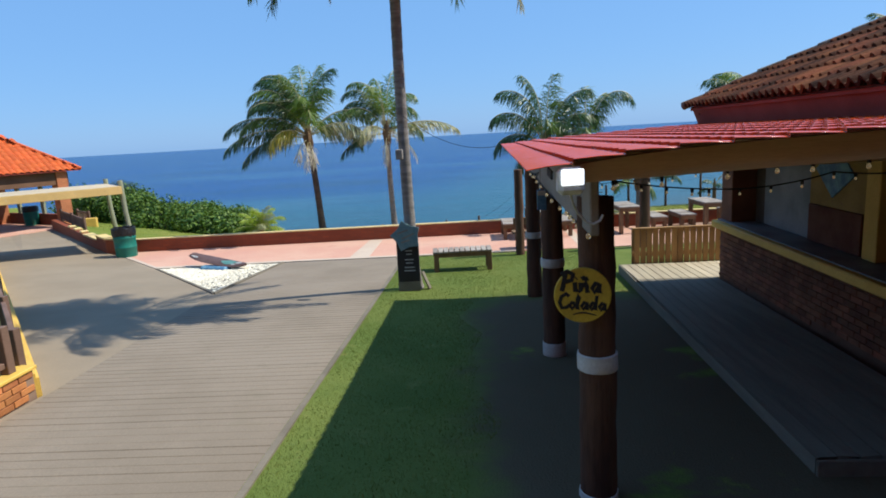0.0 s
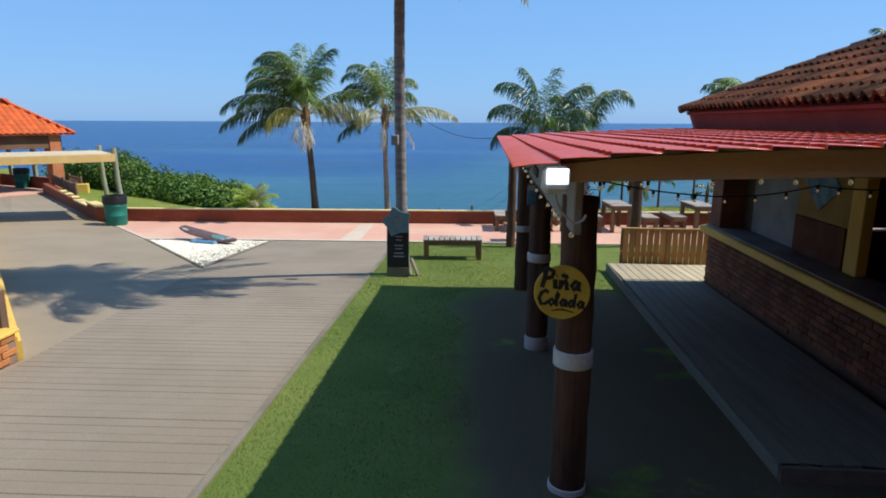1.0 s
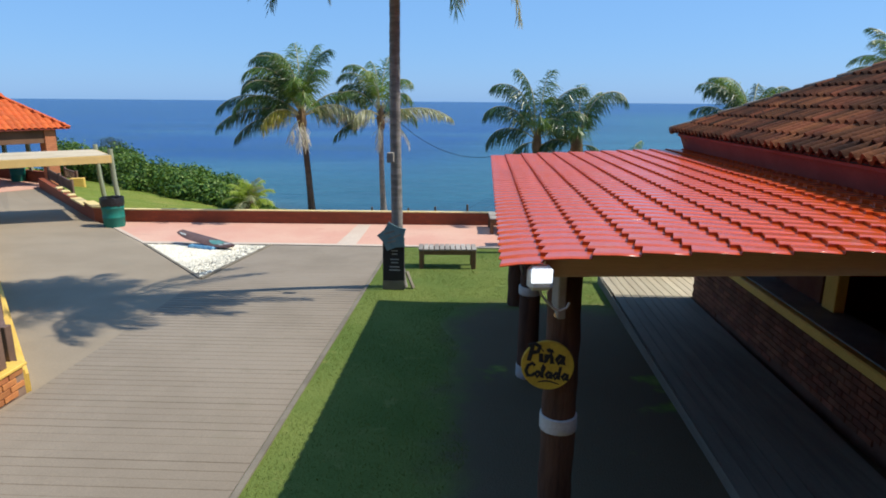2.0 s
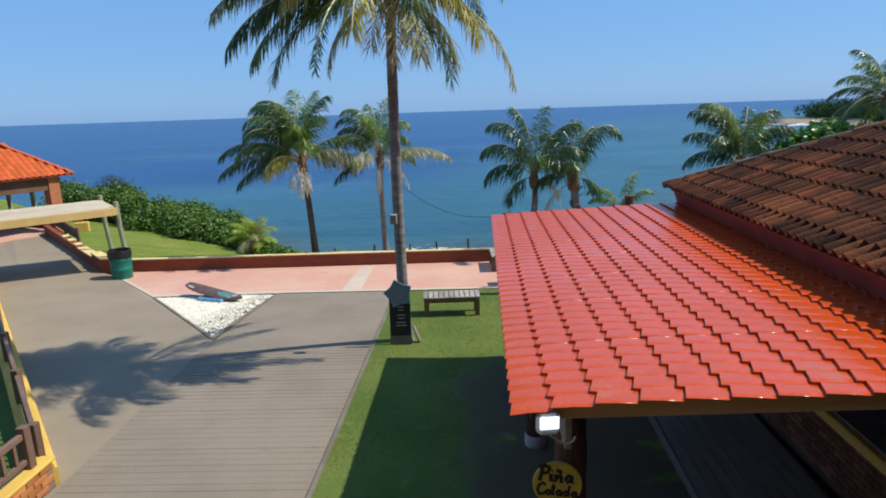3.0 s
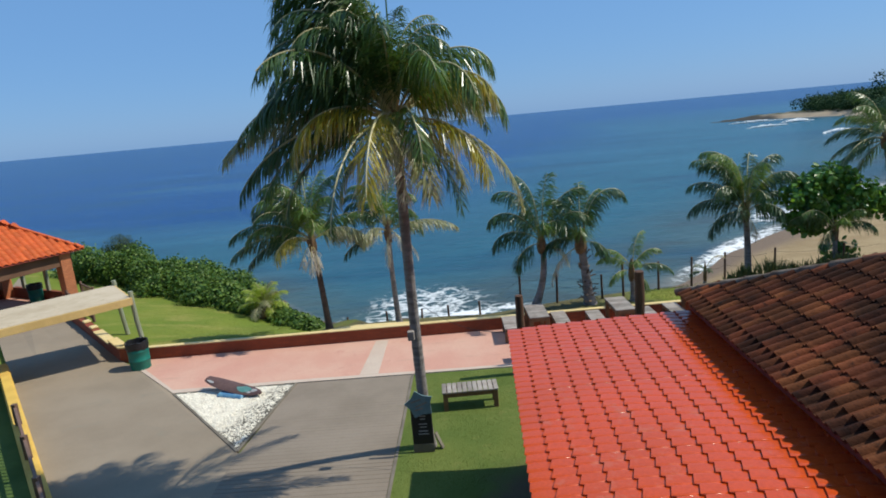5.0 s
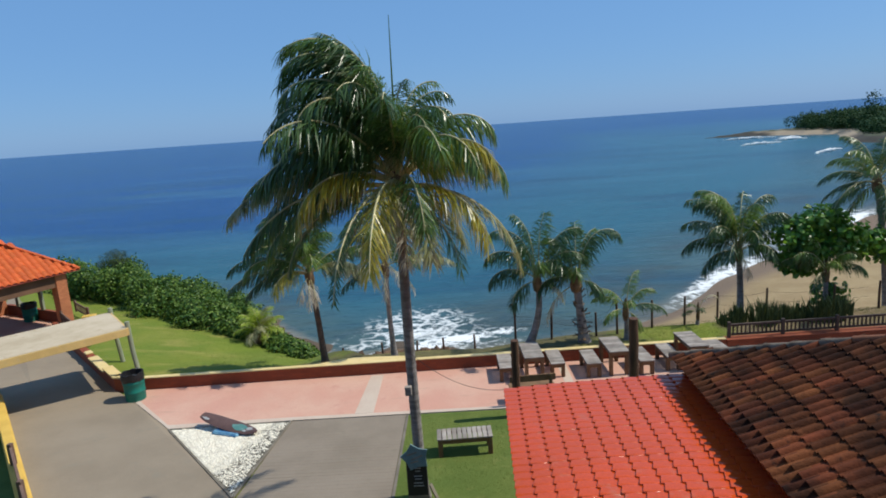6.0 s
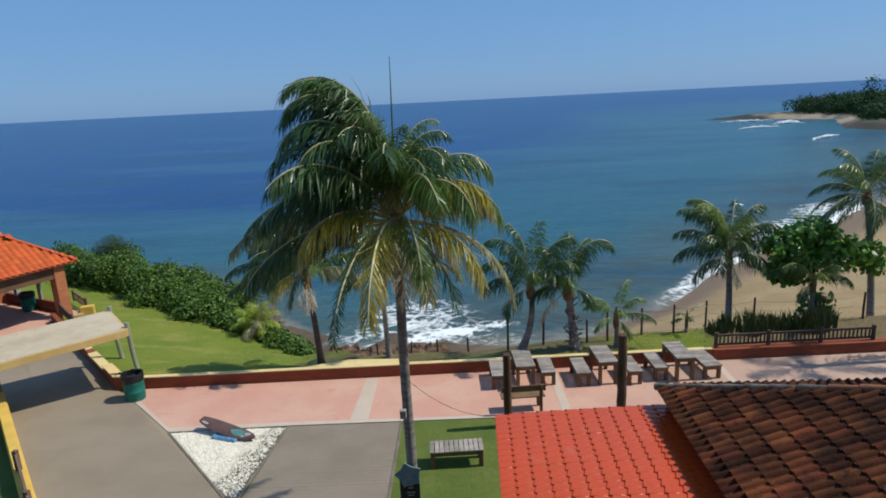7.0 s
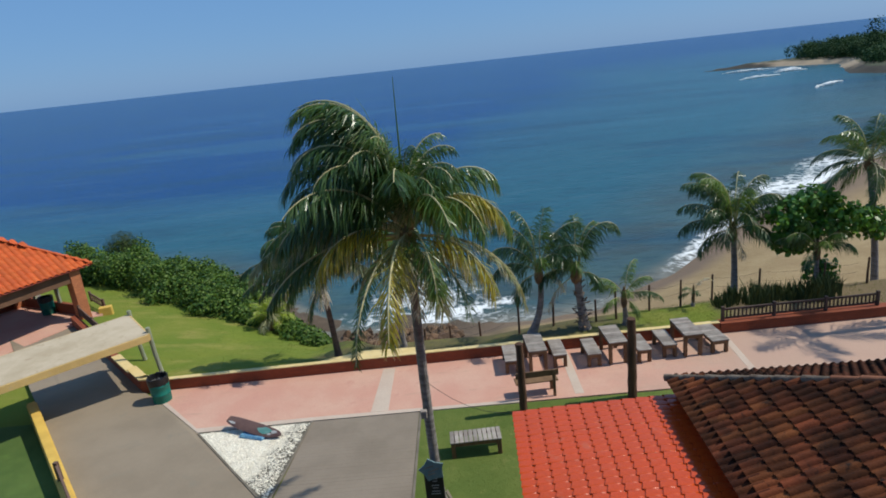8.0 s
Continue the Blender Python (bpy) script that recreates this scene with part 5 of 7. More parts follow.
# ---- sign board and star at the big palm's foot ----
chalk = thing("chalk_board", "tall black menu board leaning on the palm trunk", "sign", at=Matrix.Translation((-0.66, 11.2, g(0, 11.2))) @ pose(0, 0, 0, -3, 0, -2))
part("board", Geo().box((-0.2, -0.03, 0.0), (0.2, 0.02, 0.98), 0.012), BLACK, chalk)
for i, (wd, z) in enumerate(((0.12, 0.72), (0.10, 0.66), (0.16, 0.56), (0.13, 0.50), (0.18, 0.42), (0.2, 0.36))):
    part("writing_bar", Geo().box((-wd / 2 + 0.02, -0.034, z), (wd / 2 + 0.02, -0.031, z + 0.02), 0.0005), CHALK, chalk)
part("foot_board", Geo().box((-0.2, -0.036, 0.0), (0.2, -0.031, 0.17), 0.001), KERB, chalk)
star = thing("star_sign", "weathered blue star-shaped board nailed to the palm trunk", "sign", at=Matrix.Translation((-0.66, 11.12, 1.2)) @ pose(0, 0, 0, 90, 0, -3))
sg = Geo()
pts = []
for i in range(10):
    rad = (0.285 if i % 2 == 0 else 0.2)
    a = math.pi / 2 + 0.25 + i * math.pi / 5
    pts.append((rad * math.cos(a), rad * math.sin(a)))
sg.prism(pts, -0.012, 0.012)
part("board", sg, STARBLUE, star)
for i, (x, y, w_, r) in enumerate(((-0.06, 0.08, 0.2, 18), (0.03, 0.0, 0.24, 22), (-0.02, -0.09, 0.16, 15))):
    part("writing_bar", Geo().box((-w_ / 2, -0.014, 0.0125), (w_ / 2, 0.014, 0.0145), 0.0005, pose(x, y, 0, 0, 0, r)), GREYWOOD, star)
plank = thing("leaning_plank", "short grey plank leaning against the palm trunk", "plank")
part("body", Geo().beam((-0.30, 11.28, g(0, 11.25)), (-0.43, 11.32, 0.5), 0.10, 0.03), KERB, plank)

# ---- hanging cable between palm and canopy ----
wire = thing("overhead_cable", "slack black cable from the palm trunk to the canopy", "cable")
a, b = Vector((-0.6, 11.12, 3.3)), Vector((1.07, 10.62, 2.70))
part("cable", Geo().tube([a.lerp(b, i / 16) - Vector((0, 0, 0.9 * (i / 16) * (1 - i / 16))) for i in range(17)], 0.0045, 5), WIRE, wire, smooth=True)

# ---- fences ----
fence = thing("wire_fence", "dark stake fence with slack wires above the beach", "fence")
# place and height of the top of each stake; those by the cove stand lower on the slope
stakes = ((-3.9, 20.7, -0.05), (-2.45, 20.7, 0.08), (-1.3, 20.7, 0.05), (-0.32, 20.7, 0.12), (0.76, 20.5, 0.24), (2.05, 19.35, 1.31), (3.23, 19.45, 1.31), (4.67, 19.4, 1.13), (5.36, 19.45, 1.48), (6.6, 19.85, 1.28),
          (7.7, 19.95, 1.31), (8.86, 20.15, 1.33), (10.6, 20.4, 1.28), (12.9, 20.5, 1.23), (14.4, 20.5, 1.28))
for i, (x, y, z) in enumerate(stakes):
    lean, foot = random.Random(i).uniform(-0.05, 0.05), land(x, y) - 0.15
    part("stake", Geo().tube([(x, y, foot), (x + lean * 0.5, y, (foot + z) / 2), (x + lean, y + lean, z)], [0.04, 0.038, 0.034], 8, True, 0.08, i), FENCEWOOD, fence, smooth=True)
for drop in (0.45, 0.13):
    pts = []
    for (x0, y0, z0), (x1, y1, z1) in zip(stakes, stakes[1:]):
        pts += [(x0 + (x1 - x0) * k / 4, y0 + (y1 - y0) * k / 4, z0 + (z1 - z0) * k / 4 - drop - 0.08 * 4 * (k / 4) * (1 - k / 4)) for k in range(4)]
    part("wire", Geo().tube(pts, 0.004, 4), WIRE, fence)


def railing(p, q, spans, height, base, material, label, group, gap=0.16, post=0.09):
    """A post-and-baluster railing from p to q."""
    t = thing("railing", label, "railing", group)
    p, q = Vector(p), Vector(q)
    for i in range(spans + 1):
        c = p.lerp(q, i / spans)
        z = base(c.x, c.y)
        part("post", Geo().beam((c.x, c.y, z), (c.x, c.y, z + height + 0.1), post, post), material, t)
        if i < spans:
            d = p.lerp(q, (i + 1) / spans)
            n = (d - c).normalized() * post * 0.52
            z1 = base(d.x, d.y)
            part("top_rail", Geo().beam((c.x + n.x, c.y + n.y, z + height), (d.x - n.x, d.y - n.y, z1 + height), 0.055, 0.07), material, t)
            part("bottom_rail", Geo().beam((c.x + n.x, c.y + n.y, z + 0.1), (d.x - n.x, d.y - n.y, z1 + 0.1), 0.05, 0.06), material, t)
            m = int((d - c).length / gap)
            for k in range(1, m):
                e = c.lerp(d, k / m)
                ze = base(e.x, e.y)
                part("baluster", Geo().beam((e.x, e.y, ze + 0.13), (e.x, e.y, ze + height - 0.035), 0.035, 0.045, 0.003), material, t)
    return t


railing((8.5, wall_line(8.5) + 0.16, 0), (13.45, wall_line(13.45) + 0.16, 0), 3, 0.40, lambda x, y: 0.36, DARKRAIL, "dark brown wooden railing on the terrace wall", "railings", 0.12)
off = PATH_N * -0.15
railing((WALL_L + WALL_WAY * 0.15 + off), (WALL_L + WALL_WAY * 8.2 + off), 4, 0.40, lambda x, y: 0.66, BROWNRAIL, "brown wooden railing on the yellow path wall", "railings", 0.17, 0.1)
railing((-4.32, 6.3, 0), (-4.32, 1.5, 0), 3, 0.40, lambda x, y: 0.76, BROWNRAIL, "brown wooden railing on the brick ramp wall", "railings", 0.17, 0.1)
# ---- pergola over the side path ----
perg = thing("pergola", "flat concrete pergola slab with a yellow fascia over the path", "pergola")
pa, pb = Vector((-9.78, 18.03, 0)), Vector((-11.4, 19.95, 0))
ext = -PATH_N * 5.3
quad = [pa, pb, pb + ext, pa + ext]
part("slab", Geo().prism([p[:2] for p in quad], 1.87, 1.98), SLAB, perg, "pale stained slab")
d = (pb - pa).normalized()
part("fascia", Geo().beam((pa - d * 0.03 + Vector((0, 0, 1.86))), (pa + ext - d * 0.03 + Vector((0, 0, 1.86))), 0.05, 0.22), AMBER, perg, "cream painted fascia")
part("fascia", Geo().beam((pb + d * 0.03 + Vector((0, 0, 1.86))), (pb + ext + d * 0.03 + Vector((0, 0, 1.86))), 0.05, 0.22), AMBER, perg)
e = PATH_N
part("fascia", Geo().beam((pa + e * 0.03 + Vector((0, 0, 1.86))), (pb + e * 0.03 + Vector((0, 0, 1.86))), 0.05, 0.22), AMBER, perg)
for p, z0 in ((pa + PATH_N * 0.09 + PATH_U * 0.12, 0.25), (pb + PATH_N * 0.05 - PATH_U * 0.1, 0.25), (pa + ext + PATH_N * 0.5 + PATH_U * 0.2, 0.0), (pb + ext + PATH_N * 0.5 - PATH_U * 0.2, 0.0)):
    part("pole", Geo().tube([(p.x + 0.12 * (z0 > 0), p.y - 0.05 * (z0 > 0), z0), (p.x, p.y, 1.2), (p.x - 0.03, p.y, 2.14)], [0.075, 0.07, 0.07], 12, True, 0.03, 3), POLE, perg, "grey-green round pole", True)

# ---- kiosk with its orange roof ----
KC = Vector((-15.92, 25.82, 0))
KU, KN = Vector((-0.89, 0.46, 0)).normalized(), Vector((-0.46, -0.89, 0)).normalized()
kiosk = thing("kiosk", "open brick kiosk with a bright orange clay-tile hip roof", "building")
KS, KP = 6.4, 0.74


def kp(u, n, z):
    p = KC + KU * u + KN * n
    return (p.x, p.y, z)


half = KS / 2
top = 2.34 + KP * half
part("roof_deck", Geo().add([kp(0, 0, 2.33), kp(KS, 0, 2.33), kp(KS, KS, 2.33), kp(0, KS, 2.33), kp(half, half, top - 0.02)], [[0, 1, 4], [1, 2, 4], [2, 3, 4], [3, 0, 4], [3, 2, 1, 0]]), REDPAINT, kiosk)


def kiosk_tiles(side):
    """Rows of round tiles on one face of the roof."""
    geo = Geo()
    rows, cols = 14, 26
    cw = KS / cols
    for c in range(cols):
        for r in range(rows):
            t0, t1 = r / rows * half, (r + 1) / rows * half + 0.03
            u0 = (c + 0.5) * cw
            if t0 > min(u0, KS - u0):
                continue
            prof = [(-0.5, 0.0), (-0.3, 0.045), (0.0, 0.07), (0.3, 0.045), (0.5, 0.0)]
            n0 = len(geo.v)
            for tt, lift in ((t0 - 0.02, 0.022), (t1, 0.004)):
                for a, h in prof:
                    u = u0 + a * cw
                    z = 2.35 + KP * tt + h + lift
                    geo.v.append(kp(u, tt, z) if side == 0 else kp(tt, u, z) if side == 1 else kp(u, KS - tt, z) if side == 2 else kp(KS - tt, u, z))
            for i in range(4):
                geo.f.append([n0 + i, n0 + i + 1, n0 + 5 + i + 1, n0 + 5 + i])
    return geo


for side in range(4):
    part("roof_tiles", kiosk_tiles(side), ORANGETILE, kiosk, "rows of bright orange round tiles", True, "stuff")
for u, n in ((0, 0), (0, KS), (KS, 0), (KS, KS)):
    part("hip_tile", Geo().tube([kp(u + (half - u) * i / 12, n + (half - n) * i / 12, 2.40 + KP * half * i / 12) for i in range(13)], 0.07, 10), ORANGETILE, kiosk, smooth=True)
for u, n in ((0.4, 0.75), (0.4, KS - 0.7), (KS - 0.7, 0.75), (KS - 0.7, KS - 0.7)):
    c = Vector(kp(u, n, 0))
    m = Matrix.Translation(c) @ Matrix.Rotation(math.atan2(KU.y, KU.x), 4, "Z")
    part("column", Geo().box((-0.22, -0.22, 0.0), (0.22, 0.22, 2.34), 0.01, m), KIOSKBRICK, kiosk, "orange-red brick column")
for (u0, n0), (u1, n1) in (((0.3, 0.5), (KS - 0.7, 0.5)), ((KS - 0.6, 0.5), (KS - 0.6, KS - 0.7)), ((0.3, KS - 0.6), (KS - 0.7, KS - 0.6)), ((0.3, 0.5), (0.3, KS - 0.7))):
    part("tie_beam", Geo().beam(kp(u0, n0, 2.05), kp(u1, n1, 2.05), 0.14, 0.52), SOFFIT, kiosk, "brown plastered ring beam")
part("floor_slab", Geo().prism([kp(0.1, 0.1, 0)[:2], kp(0.1, KS, 0)[:2], kp(KS, KS, 0)[:2], kp(KS, 0.1, 0)[:2]], -0.1, 0.02), PINK, kiosk)
part("parapet", Geo().beam(kp(0.75, 0.5, 0.25), kp(KS - 1.0, 0.5, 0.25), 0.16, 0.5), SEABRICK, kiosk)
part("parapet", Geo().beam(kp(KS - 0.6, 0.9, 0.25), kp(KS - 0.6, KS - 1, 0.25), 0.16, 0.5), SEABRICK, kiosk)
part("pale_post", Geo().beam(kp(2.4, 0.55, 0.5), kp(2.4, 0.55, 2.1), 0.14, 0.14), POLE, kiosk)
part("pale_post", Geo().beam(kp(4.4, 0.55, 0.5), kp(4.4, 0.55, 2.1), 0.14, 0.14), POLE, kiosk)
block = thing("yellow_block", "small yellow painted block ending the kiosk's railing", "block")
part("body", Geo().beam((-16.25, 25.87, 0.0), (-15.75, 26.06, 0.0), 0.34, 0.5, 0.015), YELLOW, block)
railing((-16.2, 26.25, 0), (-17.6, 27.6, 0), 1, 0.42, lambda x, y: 0.02, BROWNRAIL, "brown railing behind the kiosk's yellow block", "railings", 0.25)
railing(WALL_R + PATH_U * 5.0 + PATH_N * 0.4, WALL_R + PATH_U * 9.3 + PATH_N * 0.4, 2, 0.42, lambda x, y: 0.22 + 0.02 * (y - 21.5), BROWNRAIL, "low brown slatted railing behind the path wall's end", "railings", 0.085)
railing(Vector(kp(KS - 0.6, 1.2, 0)), Vector(kp(KS - 0.6, KS - 1.2, 0)), 2, 0.42, lambda x, y: 0.5, GREYWOOD, "pale wooden railing on the kiosk's parapet", "railings", 0.25)
c = (-18.95, 26.45, 0.02)
bin_thing(c[0], c[1], 0.02, 0.30, 0.8, "green plastic drum bin standing in the kiosk")

west = Geo().prism([(-4.45, -7), (-4.45, 6.5), tuple((WALL_L + WALL_WAY * 13.5 - PATH_N * 0.3)[:2]), (-40, 16), (-40, -7)], lambda x, y: g(x, y) - 0.2, lambda x, y: g(x, y) - 0.02)
structure("lawn_west", west, TURF, "green turf behind the path wall", "lawn")

# ---- palms ----
WIND = Vector((-1.0, 0.1, 0.0))


def heading(az, el):
    a, e = radians(az), radians(el)
    return Vector((math.cos(a) * math.cos(e), math.sin(a) * math.cos(e), math.sin(e)))


def frond(root, az, e0, e1, length, leaf, seed, wind=0.35, droop=0.55, pairs=54):
    """One feather leaf: (blade geometry, rib geometry)."""
    rnd = random.Random(seed)
    n = 18
    p, path, ways = Vector(root), [], []
    for i in range(n + 1):
        s = i / n
        d = (heading(az, e0 + (e1 - e0) * s ** (1.1 + 1.1 * max(0.0, e0) / 85)) + WIND * (wind * s)).normalized()
        path.append(p.copy())
        ways.append(d)
        p = p + d * (length / n)
    rib = Geo().tube(path, [0.026 * (1 - 0.85 * i / n) * (length / 2.6) + 0.003 for i in range(n + 1)], 5)
    blade = Geo()
    for k in range(pairs):
        s = 0.17 + 0.83 * (k + rnd.uniform(-0.3, 0.3)) / pairs
        s = min(max(s, 0.1), 0.995)
        i = min(int(s * n), n - 1)
        f = s * n - i
        q = path[i].lerp(path[i + 1], f)
        d = ways[i].lerp(ways[i + 1], f).normalized()
        side0 = d.cross(Vector((0, 0, 1)))
        side0 = side0.normalized() if side0.length > 0.05 else Vector((0, 1, 0))
        for sign_ in (-1, 1):
            if rnd.random() < 0.09:
                continue
            ll = leaf * (0.4 + 0.85 * math.sin(math.pi * min(1.0, 0.2 + s * 0.74))) * rnd.uniform(0.7, 1.15)
            way = side0 * sign_ * rnd.uniform(0.35, 1.0) + d * rnd.uniform(0.45, 1.1) + Vector((rnd.uniform(-0.3, 0.3), rnd.uniform(-0.3, 0.3), rnd.uniform(-0.3, 0.3))) + Vector((0, 0, -droop * rnd.uniform(0.5, 1.7))) + WIND * wind * rnd.uniform(0.8, 1.6)
            way.normalize()
            bend = (way + Vector((0, 0, -(0.25 + droop) * rnd.uniform(0.3, 1.4))) + WIND * wind * 0.8).normalized()
            flat = way.cross(d).normalized().lerp(Vector((rnd.uniform(-1, 1), rnd.uniform(-1, 1), rnd.uniform(-1, 1))), 0.25)
            wide = way.cross(flat)
            wide = wide.normalized() if wide.length > 0.05 else d
            w = 0.006 + 0.008 * leaf
            m1 = q + way * (ll * 0.5)
            m2 = m1 + bend * (ll * 0.5)
            n0 = len(blade.v)
            blade.v += [tuple(v) for v in (q - wide * w * 0.5, q + wide * w * 0.5, m1 - wide * w, m1 + wide * w, m2)]
            blade.f += [[n0, n0 + 1, n0 + 3, n0 + 2], [n0 + 2, n0 + 3, n0 + 4]]
    return blade, rib


def palm(label, base, top, bow, r0, r1, fronds, leaf, bark=None, ring=0.07, coarse=False):
    """A palm: a ringed, bowed trunk and single feather leaves. fronds: (azimuth, first rise, last rise, length, material, wind, droop, leaflets' scale)."""
    t = thing("palm_tree", label, "palm tree", "coconut palms")
    base, top = Vector(base), Vector(top)
    h = (top - base).length
    n = max(10, int(h / ring))
    path, radii = [], []
    for i in range(n + 1):
        k = i / n
        path.append(base.lerp(top, k) + Vector(bow) * (4 * k * (1 - k)))
        flare = 1 + 0.55 * math.exp(-k * h / 0.25)
        radii.append((r0 + (r1 - r0) * k) * flare * (1 + (0.025 if i % 2 else -0.015)))
    part("trunk", Geo().tube(path, radii, 12, True, 0.03, int(h * 10)), bark or TRUNK, t, smooth=True)
    hub = top + Vector((0, 0, 0.08))
    part("crown_shaft", Geo().tube([top - Vector((0, 0, 0.22)), top - Vector((0, 0, 0.05)), top + Vector((0, 0, 0.12)), top + Vector((0, 0, 0.32)), top + Vector((0, 0, 0.5))], [r1 * 1.2, r1 * 1.9, r1 * 1.9, r1 * 1.1, r1 * 0.3], 9, True, 0.2, 5), HUSK, t, "brown fibrous crown shaft")
    for i, (az, e0, e1, length, material, wind, droop, *slim) in enumerate(fronds):
        root = hub + heading(az, 0) * r1 * 0.9 + Vector((0, 0, 0.004 * max(-20, min(e0, 80))))
        blade, rib = frond(root, az, e0, e1, length, leaf * (slim[0] if slim else 0.62 if material is FRONDDRY else 1.0), i * 17 + int(abs(base.x) * 31), wind, droop, 34 if coarse else int(14 + length * 13) if material is FRONDDRY else int(40 + length * 27))
        f = part("frond", blade, material, t)
        tips = f.data.attributes.new("tip", "FLOAT", "POINT")
        tips.data.foreach_set("value", [0.0, 0.0, 0.5, 0.5, 1.0] * (len(blade.v) // 5))
        part("rib", rib, RIB, f)
    return t


def ring_of(n, length, seed, wind=0.35, mats=None, low=-35):
    """Leaves all round, upright in the middle and hanging at the outside, blown over by the trade wind."""
    rnd = random.Random(seed)
    out = []
    for i in range(n):
        k = i / (n - 1)
        az = i * 137.5 + rnd.uniform(-15, 15)
        e0 = 80 + (low - 80) * k ** 1.15 + rnd.uniform(-8, 8)
        e1 = e0 - 75 - 35 * rnd.random() if e0 > -10 else -86
        material = (mats or [FROND])[min(int(k * len(mats or [1])), len(mats or [1]) - 1)]
        out.append((az, e0, max(e1, -88), length * rnd.uniform(0.82, 1.08) * (0.8 if k < 0.12 or k > 0.9 else 1.0), material, wind, 0.55))
    return out


D, G_, Y_, R_, F_, P_, S_ = FRONDDARK, FROND, FRONDYELLOW, FRONDDRY, FRONDFRESH, FRONDPALE, FRONDSEA
BIG = [
    # the upright heart, bent over to the lee side in layers
    (176, 89, -38, 3.05, D, 0.10, 0.45), (188, 89, -55, 3.15, G_, 0.10, 0.5), (168, 87, -60, 3.0, D, 0.10, 0.5), (198, 86, -66, 2.95, D, 0.08, 0.5), (182, 82, -70, 2.9, D, 0.08, 0.55), (158, 80, -72, 2.7, D, 0.08, 0.55),
    (206, 76, -76, 2.7, D, 0.06, 0.55), (174, 72, -78, 2.75, D, 0.06, 0.6), (190, 64, -80, 2.65, D, 0.05, 0.6), (150, 68, -76, 2.5, D, 0.05, 0.6), (222, 70, -80, 2.4, D, 0.05, 0.6), (180, 54, -82, 2.5, D, 0.05, 0.65), (200, 50, -82, 2.3, D, 0.04, 0.65), (164, 46, -82, 2.4, D, 0.04, 0.65),
    # short upright leaves of the middle
    (60, 78, -60, 1.6, D, 0.05, 0.7, 0.7), (352, 80, -75, 1.6, D, 0.05, 0.75, 0.7), (12, 84, -45, 1.75, D, 0.1, 0.7, 0.6), (320, 76, -70, 1.7, D, 0.0, 0.7, 0.75), (270, 86, -20, 2.1, G_, 0.3, 0.5, 0.75), (110, 86, -30, 2.3, D, 0.3, 0.5, 0.75), (192, 88, -15, 2.55, G_, 0.1, 0.35), (152, 88, -5, 2.35, D, 0.12, 0.35), (30, 87, -20, 1.8, G_, 0.1, 0.7, 0.55), (300, 87, -25, 1.8, D, 0.15, 0.7, 0.55), (215, 89, 10, 2.5, D, 0.15, 0.45), (150, 88, -10, 2.6, D, 0.15, 0.5), (240, 82, -50, 2.1, D, 0.05, 0.55), (300, 72, -70, 1.6, D, 0.0, 0.6), (75, 72, -60, 1.9, D, 0.0, 0.6),
    # the far side and the near side
    (134, 58, -50, 2.2, D, 0.0, 0.65), (122, 44, -60, 2.1, D, 0.0, 0.7), (148, 36, -60, 2.2, D, 0.0, 0.7), (66, 30, -62, 3.0, D, 0.0, 0.5, 0.6), (52, 26, -64, 2.8, D, 0.0, 0.5, 0.6), (272, 60, -34, 2.4, D, 0.0, 0.7), (222, 50, -50, 2.6, D, 0.0, 0.75), (292, 48, -60, 2.35, G_, 0.0, 0.8),
    # windward arches; the leaf at azimuth 20 is pale, its sunlight put into the colour
    (4, 60, -70, 2.05, G_, 0.0, 0.85), (344, 46, -86, 2.0, Y_, 0.0, 0.9), (20, 42, -84, 1.75, P_, 0.0, 1.0), (356, 38, -86, 2.1, G_, 0.0, 1.0), (312, 46, -80, 2.25, G_, 0.0, 1.0),
    # long leaves hanging on the lee side
    (186, 30, -62, 2.75, G_, 0.03, 0.8), (187, 20, -52, 2.95, P_, 0.0, 0.9, 0.8), (248, 5, -82, 2.8, D, 0.0, 0.2, 0.38), (184, 0, -80, 2.55, D, 0.0, 0.2, 0.7), (176, 22, -66, 2.5, D, 0.0, 0.7), (214, 26, -76, 2.0, Y_, 0.0, 0.7), (200, 38, -70, 2.5, D, 0.0, 0.8), (193, 10, -62, 2.85, D, 0.0, 0.9, 0.9), (178, 6, -66, 2.7, G_, 0.0, 0.9, 0.85),
    # yellow and dry leaves hanging about the trunk
    (264, 14, -74, 2.75, Y_, 0.0, 0.7, 0.9), (330, 8, -84, 2.0, Y_, 0.0, 0.7, 0.9), (286, 22, -84, 2.0, G_, 0.0, 0.8, 0.9), (300, -15, -88, 1.5, P_, 0.0, 0.5, 0.8), (22, -12, -88, 1.6, P_, 0.0, 0.5, 0.8), (186, -18, -88, 1.6, P_, 0.0, 0.5, 0.6), (268, 20, -86, 1.6, P_, 0.0, 0.6, 0.8), (345, -30, -89, 1.7, D, 0.0, 0.2, 0.75), (2, 0, -88, 2.7, P_, 0.0, 0.35, 0.6), (278, -30, -88, 1.4, R_, 0.0, 0.4), (240, -40, -88, 1.0, R_, 0.0, 0.4), (305, -30, -88, 0.9, R_, 0.0, 0.4),
]
big = palm("tall coconut palm with wind-blown green and yellowing fronds", (-0.58, 11.42, g(0, 11.4) - 0.05), (-0.50, 10.62, 6.28), (-0.06, 0.18, 0.0), 0.108, 0.082, BIG, 0.62)
part("spear", Geo().tube([(-0.48, 10.62, 6.6), (-0.47, 10.62, 7.9), (-0.44, 10.62, 9.05)], [0.02, 0.016, 0.005], 6), FROND, big, "unopened spear leaf")
box_ = thing("junction_box", "small grey box fixed to the palm trunk", "box")
